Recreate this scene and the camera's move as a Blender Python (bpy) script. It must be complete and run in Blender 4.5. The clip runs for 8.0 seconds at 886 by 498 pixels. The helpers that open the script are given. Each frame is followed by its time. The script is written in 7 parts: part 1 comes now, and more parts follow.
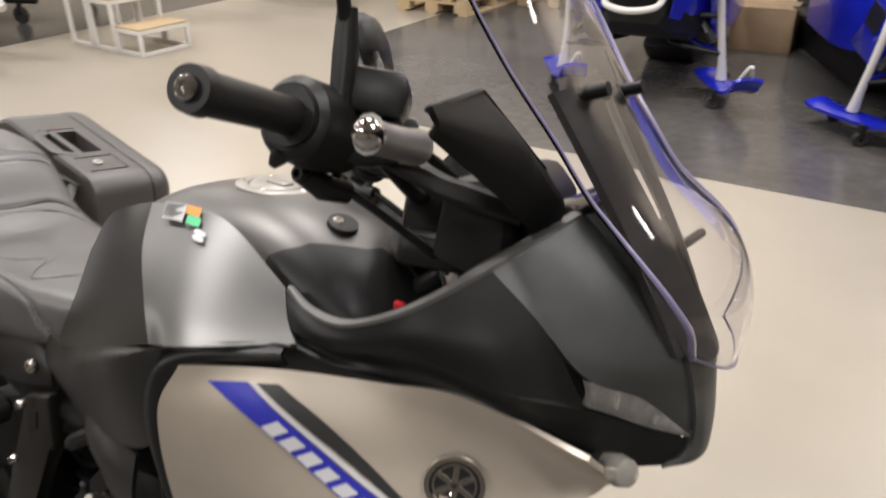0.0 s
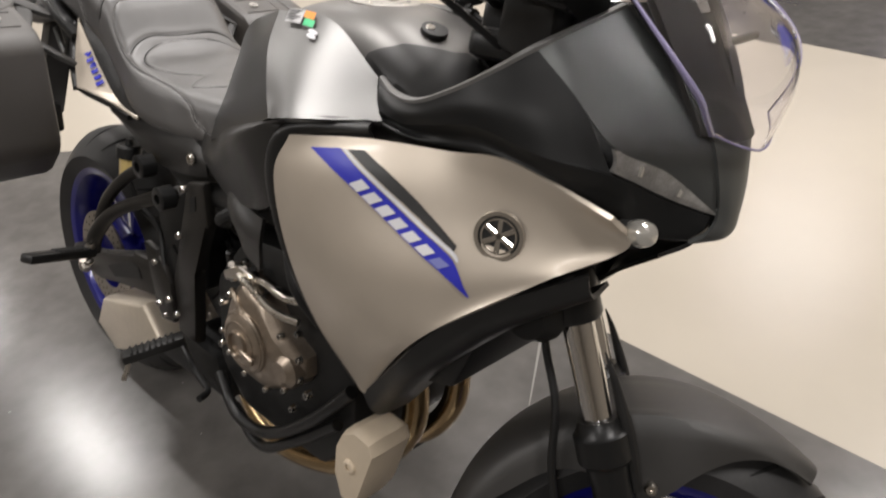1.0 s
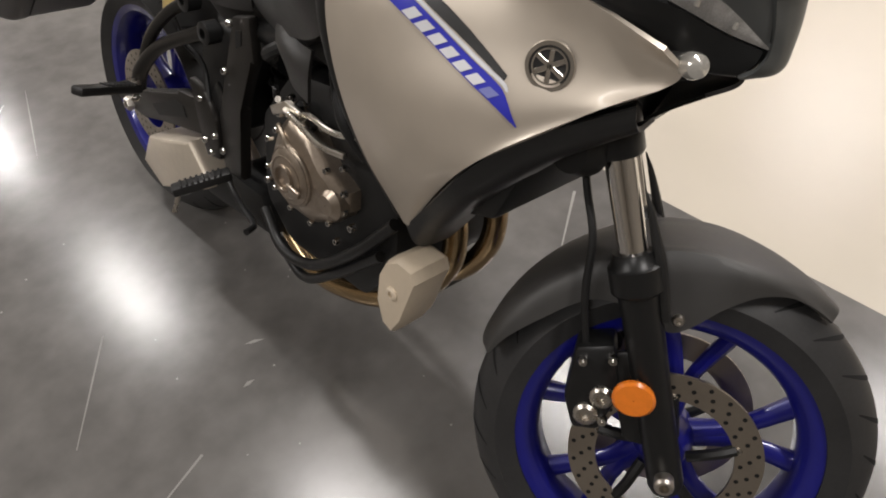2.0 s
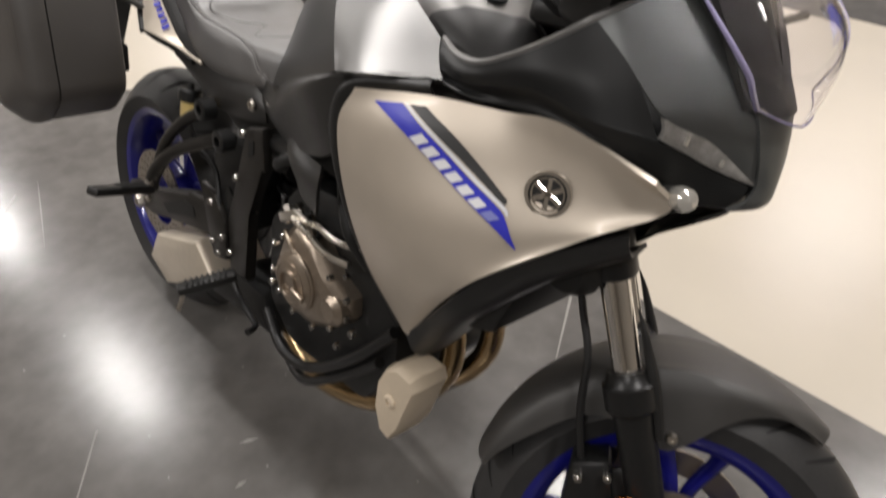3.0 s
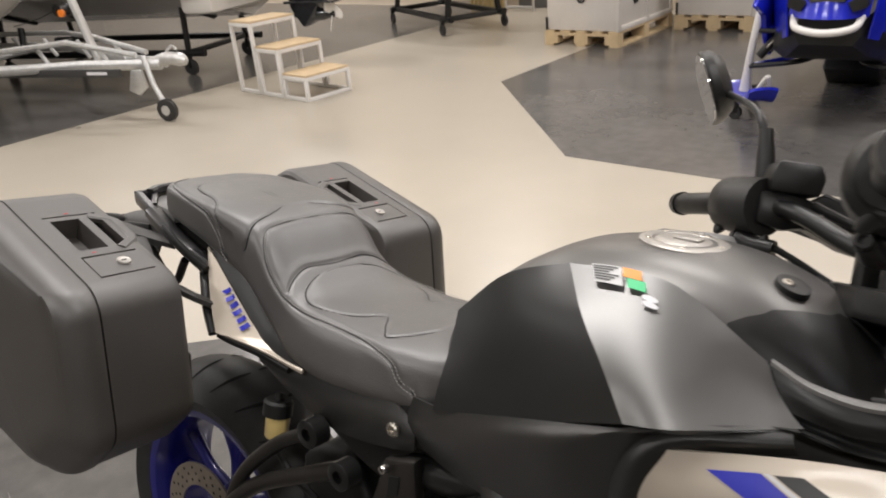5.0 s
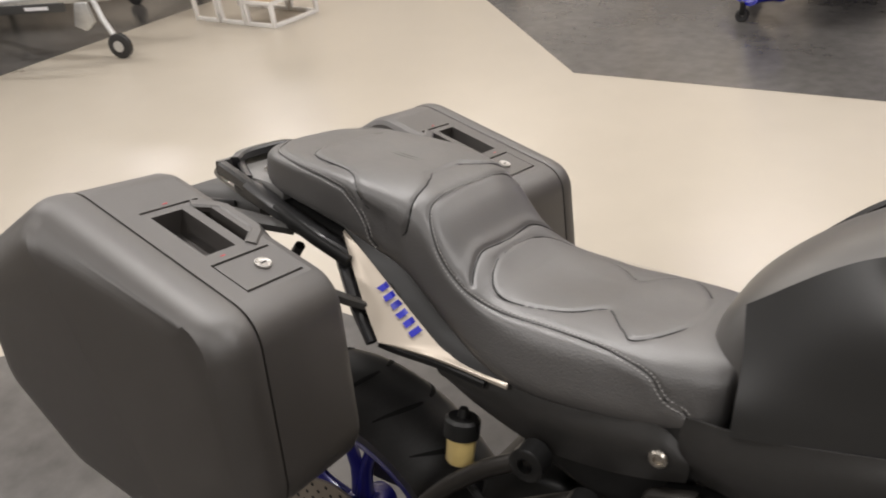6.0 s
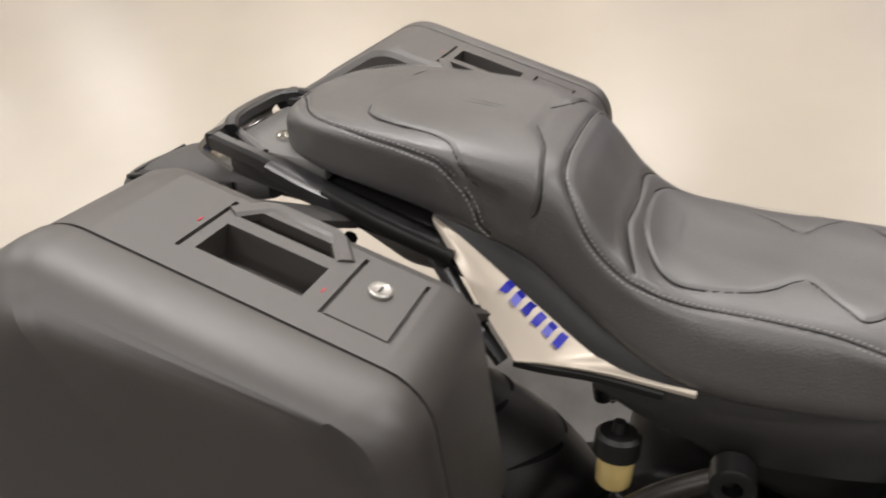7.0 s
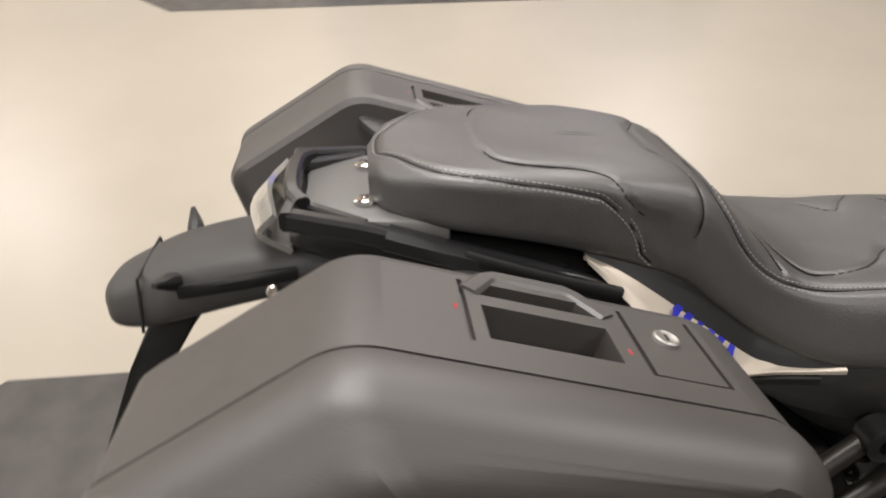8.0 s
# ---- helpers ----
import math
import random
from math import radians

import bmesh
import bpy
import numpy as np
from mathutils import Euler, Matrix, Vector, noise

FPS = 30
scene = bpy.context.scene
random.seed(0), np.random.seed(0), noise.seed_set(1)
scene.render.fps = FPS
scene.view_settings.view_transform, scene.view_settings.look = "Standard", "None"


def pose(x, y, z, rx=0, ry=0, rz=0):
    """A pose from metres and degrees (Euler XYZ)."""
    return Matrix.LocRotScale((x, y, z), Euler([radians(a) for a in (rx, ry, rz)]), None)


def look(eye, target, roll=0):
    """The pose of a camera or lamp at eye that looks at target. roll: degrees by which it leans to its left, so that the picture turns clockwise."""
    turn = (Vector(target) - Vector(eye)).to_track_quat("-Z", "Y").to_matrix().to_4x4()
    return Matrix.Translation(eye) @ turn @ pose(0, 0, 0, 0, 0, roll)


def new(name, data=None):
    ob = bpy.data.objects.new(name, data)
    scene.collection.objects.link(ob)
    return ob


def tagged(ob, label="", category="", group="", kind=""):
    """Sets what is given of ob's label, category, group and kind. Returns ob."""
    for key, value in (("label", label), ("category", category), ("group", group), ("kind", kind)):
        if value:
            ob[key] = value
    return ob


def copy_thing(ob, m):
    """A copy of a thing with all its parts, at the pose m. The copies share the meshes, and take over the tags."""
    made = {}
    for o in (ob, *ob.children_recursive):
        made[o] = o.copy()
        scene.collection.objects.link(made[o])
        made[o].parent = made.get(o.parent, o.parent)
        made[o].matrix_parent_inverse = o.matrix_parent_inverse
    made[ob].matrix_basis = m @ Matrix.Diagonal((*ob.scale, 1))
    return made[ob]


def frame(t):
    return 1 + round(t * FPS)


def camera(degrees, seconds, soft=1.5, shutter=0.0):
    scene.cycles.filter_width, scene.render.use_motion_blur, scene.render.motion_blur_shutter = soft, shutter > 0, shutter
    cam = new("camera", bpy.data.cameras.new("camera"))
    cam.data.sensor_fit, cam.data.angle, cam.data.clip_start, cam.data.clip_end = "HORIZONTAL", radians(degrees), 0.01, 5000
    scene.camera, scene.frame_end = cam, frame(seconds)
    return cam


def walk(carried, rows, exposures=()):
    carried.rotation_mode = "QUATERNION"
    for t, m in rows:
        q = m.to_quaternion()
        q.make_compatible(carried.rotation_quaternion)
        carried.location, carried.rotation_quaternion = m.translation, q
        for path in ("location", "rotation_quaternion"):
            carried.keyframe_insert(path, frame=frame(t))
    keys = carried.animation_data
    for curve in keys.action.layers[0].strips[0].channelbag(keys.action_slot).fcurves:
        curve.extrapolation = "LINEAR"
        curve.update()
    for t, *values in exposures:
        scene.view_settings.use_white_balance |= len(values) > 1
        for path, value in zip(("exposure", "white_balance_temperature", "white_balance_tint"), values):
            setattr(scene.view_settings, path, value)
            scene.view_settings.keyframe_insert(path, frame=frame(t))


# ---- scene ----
cam = camera(60.1, 8.0, soft=1.9, shutter=0.3)
PATH = [
    (0, (1.528, -0.433, 1.413), (0.700, 0.899, 0.596), -0.8),
    (0.5, (1.686, -0.488, 1.376), (0.673, 0.656, 0.488), -3.3),
    (1, (1.719, -0.511, 1.367), (0.668, 0.494, 0.361), -4.8),
    (1.5, (1.722, -0.547, 1.355), (0.729, 0.329, 0.183), -5.2),
    (1.7, (1.729, -0.557, 1.353), (0.766, 0.264, 0.118), -5.6),
    (2.8, (1.747, -0.579, 1.383), (0.747, 0.286, 0.209), -3.3),
    (3, (1.740, -0.572, 1.401), (0.685, 0.347, 0.320), -3.0),
    (3.1, (1.748, -0.577, 1.396), (0.655, 0.373, 0.383), -2.8),
    (3.5, (1.723, -0.580, 1.438), (0.540, 0.472, 0.651), -2.6),
    (4, (1.619, -0.594, 1.444), (0.389, 0.506, 0.808), -3.7),
    (4.2, (1.529, -0.610, 1.436), (0.315, 0.505, 0.799), -3.8),
    (5.3, (1.067, -0.541, 1.427), (0.046, 0.661, 0.629), -6.5),
    (5.5, (0.983, -0.526, 1.429), (-0.039, 0.649, 0.592), -7.6),
    (6, (0.743, -0.565, 1.414), (-0.178, 0.638, 0.502), -7.7),
    (6.5, (0.549, -0.576, 1.414), (-0.167, 0.691, 0.410), -7.4),
    (7, (0.345, -0.475, 1.384), (-0.216, 0.759, 0.248), -7.4),
    (7.5, (0.139, -0.470, 1.367), (-0.195, 0.796, 0.178), -4.4),
    (8, (-0.104, -0.466, 1.373), (0.034, 0.908, 0.268), 0.3),
]
walk(cam, [(t, look(eye, target, roll)) for t, eye, target, roll in PATH], [(0.0, 0.06), (1.0, 0.10), (1.5, 0.17), (3.0, 0.20), (3.5, 0.10), (4.2, 0.03), (5.5, 0.0), (6.5, 0.0), (7.5, 0.05), (8.0, 0.08)])

# ---- world, lamps, exposure ----
world = bpy.data.worlds.new("hall_air")
scene.world = world
world.use_nodes = True
world.node_tree.nodes["Background"].inputs[0].default_value = (0.9, 0.86, 0.8, 1)
world.node_tree.nodes["Background"].inputs[1].default_value = 0.02
scene.view_settings.exposure = 0.0
CEIL = 4.3
LAMP_COLOR = (1.0, 0.957, 0.93)
# the row at y -3.4 is added as fill for the bike's right side
LAMP_X, LAMP_Y = (-12.1, -8.3, -4.5, -0.7, 3.1), (-3.4, 0.5, 4.2, 7.5)
LAMP_W = 74.0


# ---- materials ----
def mat(name, color, rough=0.5, metal=0.0, vary=0.0, scale=8.0, bump=0.0, bscale=200.0, coat=0.0, rvary=0.0, spec=0.5, detail=4.0, ior=1.5):
    """A surface with colour variation at two scales, fine relief and uneven gloss."""
    m = bpy.data.materials.new(name)
    m.use_nodes = True
    nt = m.node_tree
    n, l = nt.nodes, nt.links
    b = n["Principled BSDF"]
    b.inputs["Base Color"].default_value = (*color, 1)
    b.inputs["Roughness"].default_value = rough
    b.inputs["Metallic"].default_value = metal
    b.inputs["Coat Weight"].default_value = coat
    b.inputs["Coat Roughness"].default_value = 0.08
    b.inputs["Specular IOR Level"].default_value = spec
    b.inputs["IOR"].default_value = ior
    tc = n.new("ShaderNodeTexCoord")
    if vary or rvary:
        big = n.new("ShaderNodeTexNoise")
        big.inputs["Scale"].default_value, big.inputs["Detail"].default_value = scale, detail
        small = n.new("ShaderNodeTexNoise")
        small.inputs["Scale"].default_value, small.inputs["Detail"].default_value = scale * 9, 3
        l.new(tc.outputs["Object"], big.inputs["Vector"]), l.new(tc.outputs["Object"], small.inputs["Vector"])
        add = n.new("ShaderNodeMath")
        add.operation = "ADD"
        half = n.new("ShaderNodeMath")
        half.operation = "MULTIPLY"
        half.inputs[1].default_value = 0.5
        l.new(small.outputs["Fac"], half.inputs[0])
        l.new(big.outputs["Fac"], add.inputs[0]), l.new(half.outputs[0], add.inputs[1])
        if vary:
            ramp = n.new("ShaderNodeMapRange")
            ramp.inputs["From Min"].default_value, ramp.inputs["From Max"].default_value = 0.45, 1.05
            ramp.inputs["To Min"].default_value, ramp.inputs["To Max"].default_value = 1 - vary, 1 + vary
            l.new(add.outputs[0], ramp.inputs["Value"])
            mul = n.new("ShaderNodeMix")
            mul.data_type, mul.blend_type = "RGBA", "MULTIPLY"
            mul.inputs["Factor"].default_value = 1
            mul.inputs[6].default_value = (*color, 1)
            l.new(ramp.outputs["Result"], mul.inputs[7])
            l.new(mul.outputs[2], b.inputs["Base Color"])
        if rvary:
            rr = n.new("ShaderNodeMapRange")
            rr.inputs["From Min"].default_value, rr.inputs["From Max"].default_value = 0.45, 1.05
            rr.inputs["To Min"].default_value, rr.inputs["To Max"].default_value = max(0.02, rough - rvary), min(1, rough + rvary)
            l.new(add.outputs[0], rr.inputs["Value"])
            l.new(rr.outputs["Result"], b.inputs["Roughness"])
    if bump:
        bn = n.new("ShaderNodeTexNoise")
        bn.inputs["Scale"].default_value, bn.inputs["Detail"].default_value = bscale, 2
        l.new(tc.outputs["Object"], bn.inputs["Vector"])
        bu = n.new("ShaderNodeBump")
        bu.inputs["Strength"].default_value, bu.inputs["Distance"].default_value = bump, 0.001
        l.new(bn.outputs["Fac"], bu.inputs["Height"])
        l.new(bu.outputs["Normal"], b.inputs["Normal"])
    return m


def glass(name, color, rough=0.02):
    m = bpy.data.materials.new(name)
    m.use_nodes = True
    b = m.node_tree.nodes["Principled BSDF"]
    b.inputs["Base Color"].default_value = (*color, 1)
    b.inputs["Roughness"].default_value = rough
    b.inputs["Transmission Weight"].default_value = 1.0
    b.inputs["IOR"].default_value = 1.2
    return m


M_TYRE = mat("tyre_rubber", (0.027, 0.0265, 0.0265), 0.5, vary=0.25, scale=20, bump=0.15, bscale=300)
M_RIM = mat("blue_rim_paint", (0.009, 0.010, 0.20), 0.3, 0.15, vary=0.08, coat=0.6)
M_BLUE = mat("blue_decal", (0.035, 0.04, 0.48), 0.35, vary=0.05)
M_SILVER = mat("silver_paint", (0.62, 0.550, 0.462), 0.43, 0.5, vary=0.06, scale=3, coat=0.15, bump=0.03, bscale=900, rvary=0.04)
# side fairing: the nose's paint made near black where it reflects little light
M_FAIR_DIM = mat("shaded_fairing_paint", (0.012, 0.0124, 0.0126), 0.44, vary=0.08, scale=4, spec=0.3)
M_NOSE = mat("satin_graphite_paint", (0.130, 0.136, 0.134), 0.44, 0.6, vary=0.06, scale=4, spec=0.6)
M_CAST = mat("dark_bronze_cast_alloy", (0.034, 0.031, 0.028), 0.40, 0.5, vary=0.15, scale=15, bump=0.15, bscale=500)
M_TANK = mat("matt_dark_grey_paint", (0.165, 0.160, 0.154), 0.41, 0.65, vary=0.05, scale=4, spec=0.6, bump=0.02, bscale=900)
M_SIDE = mat("satin_grey_cover_paint", (0.175, 0.173, 0.170), 0.38, 0.65, vary=0.05, scale=4, spec=0.6, bump=0.02, bscale=900)
# knee panel: the tank cover's paint again, darkened for the shaded side
M_SIDE_SHADED = mat("shaded_cover_paint", (0.062, 0.062, 0.0615), 0.32, 0.8, vary=0.05, scale=4, spec=0.6, bump=0.02, bscale=900)
M_PLASTIC = mat("grained_black_plastic", (0.012, 0.0118, 0.0115), 0.42, vary=0.15, scale=12, bump=0.25, bscale=700, rvary=0.06)
M_FENDER = mat("mudguard_grey_plastic", (0.036, 0.034, 0.032), 0.54, vary=0.12, scale=12, bump=0.25, bscale=700, rvary=0.06, spec=0.8)
M_COVER = mat("frame_cover_grey_plastic", (0.021, 0.020, 0.019), 0.40, vary=0.12, scale=12, bump=0.25, bscale=700, rvary=0.06, spec=0.7)
M_LIP = mat("grained_grey_lip_plastic", (0.15, 0.147, 0.142), 0.45, vary=0.1, scale=12, bump=0.25, bscale=700, spec=0.8)
M_RAIL = mat("satin_black_rail_paint", (0.022, 0.022, 0.023), 0.32, 0.2, vary=0.12, scale=12, spec=0.7)
M_GAP_PALE = mat("pale_gap_strip", (0.45, 0.43, 0.39), 0.6, vary=0.15, scale=30)
M_GUARD = mat("black_guard_plastic", (0.005, 0.005, 0.005), 0.62, vary=0.1, scale=12, spec=0.25)
M_CASE = mat("pannier_grey_plastic", (0.043, 0.0375, 0.033), 0.50, vary=0.08, scale=6, bump=0.2, bscale=1100, rvary=0.05, spec=0.7, ior=1.8)
M_VINYL = mat("seat_vinyl", (0.050, 0.047, 0.045), 0.47, vary=0.10, scale=10, bump=0.35, bscale=450, rvary=0.06, spec=0.6, ior=2.0)
M_THREAD = mat("grey_thread", (0.36, 0.35, 0.34), 0.8)
M_BLACKM = mat("black_coated_metal", (0.012, 0.012, 0.012), 0.36, 0.2, vary=0.15, scale=15)
M_DARK = mat("dark_cast_parts", (0.007, 0.007, 0.007), 0.5, vary=0.3, scale=20)
M_CHROME = mat("chrome", (0.75, 0.73, 0.7), 0.1, 1.0, rvary=0.04, scale=30)
M_CAP = mat("satin_cap_metal", (0.46, 0.44, 0.41), 0.42, 0.75, vary=0.08, scale=20)
M_STEEL = mat("brushed_steel", (0.62, 0.58, 0.52), 0.3, 1.0, vary=0.06, rvary=0.08, scale=25)
M_ENGINE = mat("bronze_grey_engine_paint", (0.36, 0.30, 0.24), 0.30, 0.8, vary=0.2, scale=18, bump=0.12, bscale=400)
M_HEADER = mat("heat_tinted_steel", (0.50, 0.36, 0.20), 0.24, 1.0, vary=0.25, scale=12)
M_MUFFLER = mat("cream_muffler_metal", (0.70, 0.62, 0.51), 0.36, 0.5, vary=0.08, scale=8)
M_SLIDER = mat("cream_guard_plastic", (0.64, 0.54, 0.41), 0.5, vary=0.06, scale=10, bump=0.15)
M_DISC = mat("brake_disc_steel", (0.40, 0.35, 0.29), 0.34, 0.9, vary=0.08, scale=30)
M_ORANGE = mat("orange_reflector", (0.85, 0.22, 0.02), 0.2, coat=0.8, vary=0.1, scale=60)
M_AMBERFL = mat("yellow_brake_fluid", (0.72, 0.55, 0.22), 0.3, coat=0.4, vary=0.08, scale=30)
M_WHITE = mat("white_lettering", (0.75, 0.75, 0.78), 0.4, vary=0.03)
M_BLUEPALE = mat("pale_blue_lettering", (0.22, 0.24, 0.55), 0.4, vary=0.03)
M_GREEN = mat("green_label", (0.05, 0.55, 0.22), 0.4)
M_ORLAB = mat("orange_label", (0.85, 0.30, 0.03), 0.4)
M_LABEL = mat("black_label", (0.03, 0.03, 0.03), 0.4)
M_LABELG = mat("grey_label_film", (0.55, 0.55, 0.55), 0.4, vary=0.05)
M_RED = mat("red_plastic", (0.6, 0.02, 0.03), 0.35)
M_SCREEN = glass("clear_screen", (0.93, 0.92, 0.95), 0.02)
M_SCREENEDGE = mat("edge_refraction_tint", (0.33, 0.30, 0.50), 0.2, coat=0.5)
M_LENSCLEAR = mat("clear_lens_over_reflector", (0.62, 0.60, 0.55), 0.12, 0.5, vary=0.1, scale=60, coat=0.8)
M_MIRROR = mat("mirror_silver", (0.85, 0.85, 0.85), 0.02, 1.0)
M_HEADLIGHT = mat("smoked_headlight_lens", (0.30, 0.29, 0.275), 0.14, vary=0.35, scale=50, coat=0.9)
M_VOID = mat("unlit_black_plastic", (0.006, 0.006, 0.006), 0.9)
M_DISPLAY = mat("dark_display", (0.012, 0.012, 0.014), 0.12, coat=0.8)


# ---- mesh helpers ----
def part(name, bm, material, parent, label="", angle=35, m=None):
    """Links a bmesh as one mesh object under a thing or part."""
    me = bpy.data.meshes.new(name)
    bmesh.ops.recalc_face_normals(bm, faces=bm.faces)
    bm.to_mesh(me)
    bm.free()
    me.polygons.foreach_set("use_smooth", [True] * len(me.polygons))
    me.set_sharp_from_angle(angle=radians(angle))
    me.materials.append(material)
    ob = new(name, me)
    ob.parent = parent
    if m is not None:
        ob.matrix_local = m
    if label:
        ob["label"] = label
    return ob


def empty(name, parent=None, m=None):
    ob = new(name)
    ob.parent = parent
    ob.empty_display_size = 0.1
    if m is not None:
        ob.matrix_basis = m
    return ob


def cat(points, n):
    """n points along a smooth curve through the given ones."""
    p = [Vector(q) for q in points]
    if len(p) == 2:
        return [p[0].lerp(p[1], i / (n - 1)) for i in range(n)]
    out = []
    for i in range(n):
        u = i / (n - 1) * (len(p) - 1)
        k = min(int(u), len(p) - 2)
        f = u - k
        b, c = p[k], p[k + 1]
        a = p[k - 1] if k else b * 2 - c
        d = p[k + 2] if k + 2 < len(p) else c * 2 - b
        out.append(0.5 * (2 * b + (c - a) * f + (2 * a - 5 * b + 4 * c - d) * f * f + (3 * b - a - 3 * c + d) * f ** 3))
    return out


def grid_faces(bm, rows, wrap=False):
    vs = [[bm.verts.new(p) for p in r] for r in rows]
    for a, b in zip(vs, vs[1:]):
        m = len(a)
        for j in range(m if wrap else m - 1):
            bm.faces.new((a[j], a[(j + 1) % m], b[(j + 1) % m], b[j]))
    return vs


def patch(rows, nu=16, nv=16, thick=0.004, flip=False):
    """A curved panel with thickness through rows of control points; it grows to the side of its normals, or with flip to the other."""
    rr = [cat(r, nu) for r in rows]
    cols = [cat([r[j] for r in rr], nv) for j in range(nu)]
    g = [[cols[j][i] for j in range(nu)] for i in range(nv)]
    nrm = []
    for i in range(nv):
        line = []
        for j in range(nu):
            du = g[i][min(j + 1, nu - 1)] - g[i][max(j - 1, 0)]
            dv = g[min(i + 1, nv - 1)][j] - g[max(i - 1, 0)][j]
            k = du.cross(dv)
            line.append(k.normalized() if k.length > 1e-12 else Vector((0, 0, 0)))
        nrm.append(line)
    s = -thick if flip else thick
    bm = bmesh.new()
    a = grid_faces(bm, g)
    b = grid_faces(bm, [[g[i][j] - nrm[i][j] * s for j in range(nu)] for i in range(nv)])
    rim = [(i, 0) for i in range(nv)] + [(nv - 1, j) for j in range(1, nu)] + [(i, nu - 1) for i in range(nv - 2, -1, -1)] + [(0, j) for j in range(nu - 2, 0, -1)]
    for (i, j), (k, m) in zip(rim, rim[1:] + rim[:1]):
        bm.faces.new((a[i][j], a[k][m], b[k][m], b[i][j]))
    return bm


def loft(rings, nv=0, caps=True):
    """A closed skin over rings of points of equal number; nv: so many rings, smoothed along."""
    rings = [[Vector(p) for p in r] for r in rings]
    if nv:
        cols = [cat([r[j] for r in rings], nv) for j in range(len(rings[0]))]
        rings = [[c[i] for c in cols] for i in range(nv)]
    bm = bmesh.new()
    vs = grid_faces(bm, rings, wrap=True)
    if caps:
        bm.faces.new(list(reversed(vs[0]))), bm.faces.new(vs[-1])
    return bm


def ring(x, half, z0, z1, n=24, power=2.6, top=1.0):
    """A rounded section across the bike at x: half-width, bottom and top; top narrows the upper side."""
    out = []
    for i in range(n):
        a = 2 * math.pi * i / n
        c, s = math.cos(a), math.sin(a)
        y = half * math.copysign(abs(c) ** (2 / power), c)
        z = (z0 + z1) / 2 + (z1 - z0) / 2 * math.copysign(abs(s) ** (2 / power), s)
        f = 1 + (top - 1) * (z - z0) / max(1e-6, z1 - z0)
        out.append((x, y * f, z))
    return out


def tube(points, r, n=12, smooth=0, radii=None, flat=1.0):
    """A round bar along points."""
    p = cat(points, smooth) if smooth else [Vector(q) for q in points]
    k = len(p)
    if radii:
        rs = [radii[min(int(i / (k - 1) * (len(radii) - 1)), len(radii) - 2)] * (1 - (i / (k - 1) * (len(radii) - 1)) % 1 if i < k - 1 else 0)
              + radii[min(int(i / (k - 1) * (len(radii) - 1)) + 1, len(radii) - 1)] * ((i / (k - 1) * (len(radii) - 1)) % 1 if i < k - 1 else 1) for i in range(k)]
    else:
        rs = [r] * k
    t0 = (p[1] - p[0]).normalized()
    side = t0.cross(Vector((0, 0, 1)))
    if side.length < 0.1:
        side = t0.cross(Vector((0, 1, 0)))
    side.normalize()
    rows = []
    for i in range(k):
        t = (p[min(i + 1, k - 1)] - p[max(i - 1, 0)]).normalized()
        side = (side - t * side.dot(t)).normalized()
        up = t.cross(side)
        rows.append([p[i] + rs[i] * (side * math.cos(2 * math.pi * j / n) + up * flat * math.sin(2 * math.pi * j / n)) for j in range(n)])
    bm = bmesh.new()
    vs = grid_faces(bm, rows, wrap=True)
    bm.faces.new(list(reversed(vs[0]))), bm.faces.new(vs[-1])
    return bm


def lathe(profile, n=48, center=(0, 0, 0), closed=True):
    """Turned round the y axis: profile points (y, radius)."""
    rows = []
    for i in range(n):
        a = 2 * math.pi * i / n
        rows.append([(center[0] + r * math.cos(a), center[1] + y, center[2] + r * math.sin(a)) for y, r in profile])
    bm = bmesh.new()
    vs = [[bm.verts.new(p) for p in r] for r in rows]
    m = len(profile)
    for i in range(n):
        for j in range(m if closed else m - 1):
            bm.faces.new((vs[i][j], vs[i][(j + 1) % m], vs[(i + 1) % n][(j + 1) % m], vs[(i + 1) % n][j]))
    return bm


def rbox(x0, x1, y0, y1, z0, z1, bevel=0.005, seg=2):
    bm = bmesh.new()
    bmesh.ops.create_cube(bm, size=1, matrix=Matrix.Translation(((x0 + x1) / 2, (y0 + y1) / 2, (z0 + z1) / 2)) @ Matrix.Diagonal((x1 - x0, y1 - y0, z1 - z0, 1)))
    if bevel:
        bmesh.ops.bevel(bm, geom=list(bm.edges), offset=bevel, segments=seg, profile=0.5, affect="EDGES")
    return bm


def slab(outline, a, b, axis="y", bevel=0.004, seg=2):
    """A plate with the given outline, (x, z) for axis y, (x, y) for z, (y, z) for x, from a to b along the axis."""
    def at(u, v, w):
        return {"y": (u, w, v), "z": (u, v, w), "x": (w, u, v)}[axis]
    bm = bmesh.new()
    lo = [bm.verts.new(at(u, v, a)) for u, v in outline]
    hi = [bm.verts.new(at(u, v, b)) for u, v in outline]
    k = len(outline)
    bm.faces.new(lo), bm.faces.new(list(reversed(hi)))
    for i in range(k):
        bm.faces.new((lo[i], hi[i], hi[(i + 1) % k], lo[(i + 1) % k]))
    if bevel:
        bmesh.ops.bevel(bm, geom=list(bm.edges), offset=bevel, segments=seg, profile=0.5, affect="EDGES")
    return bm


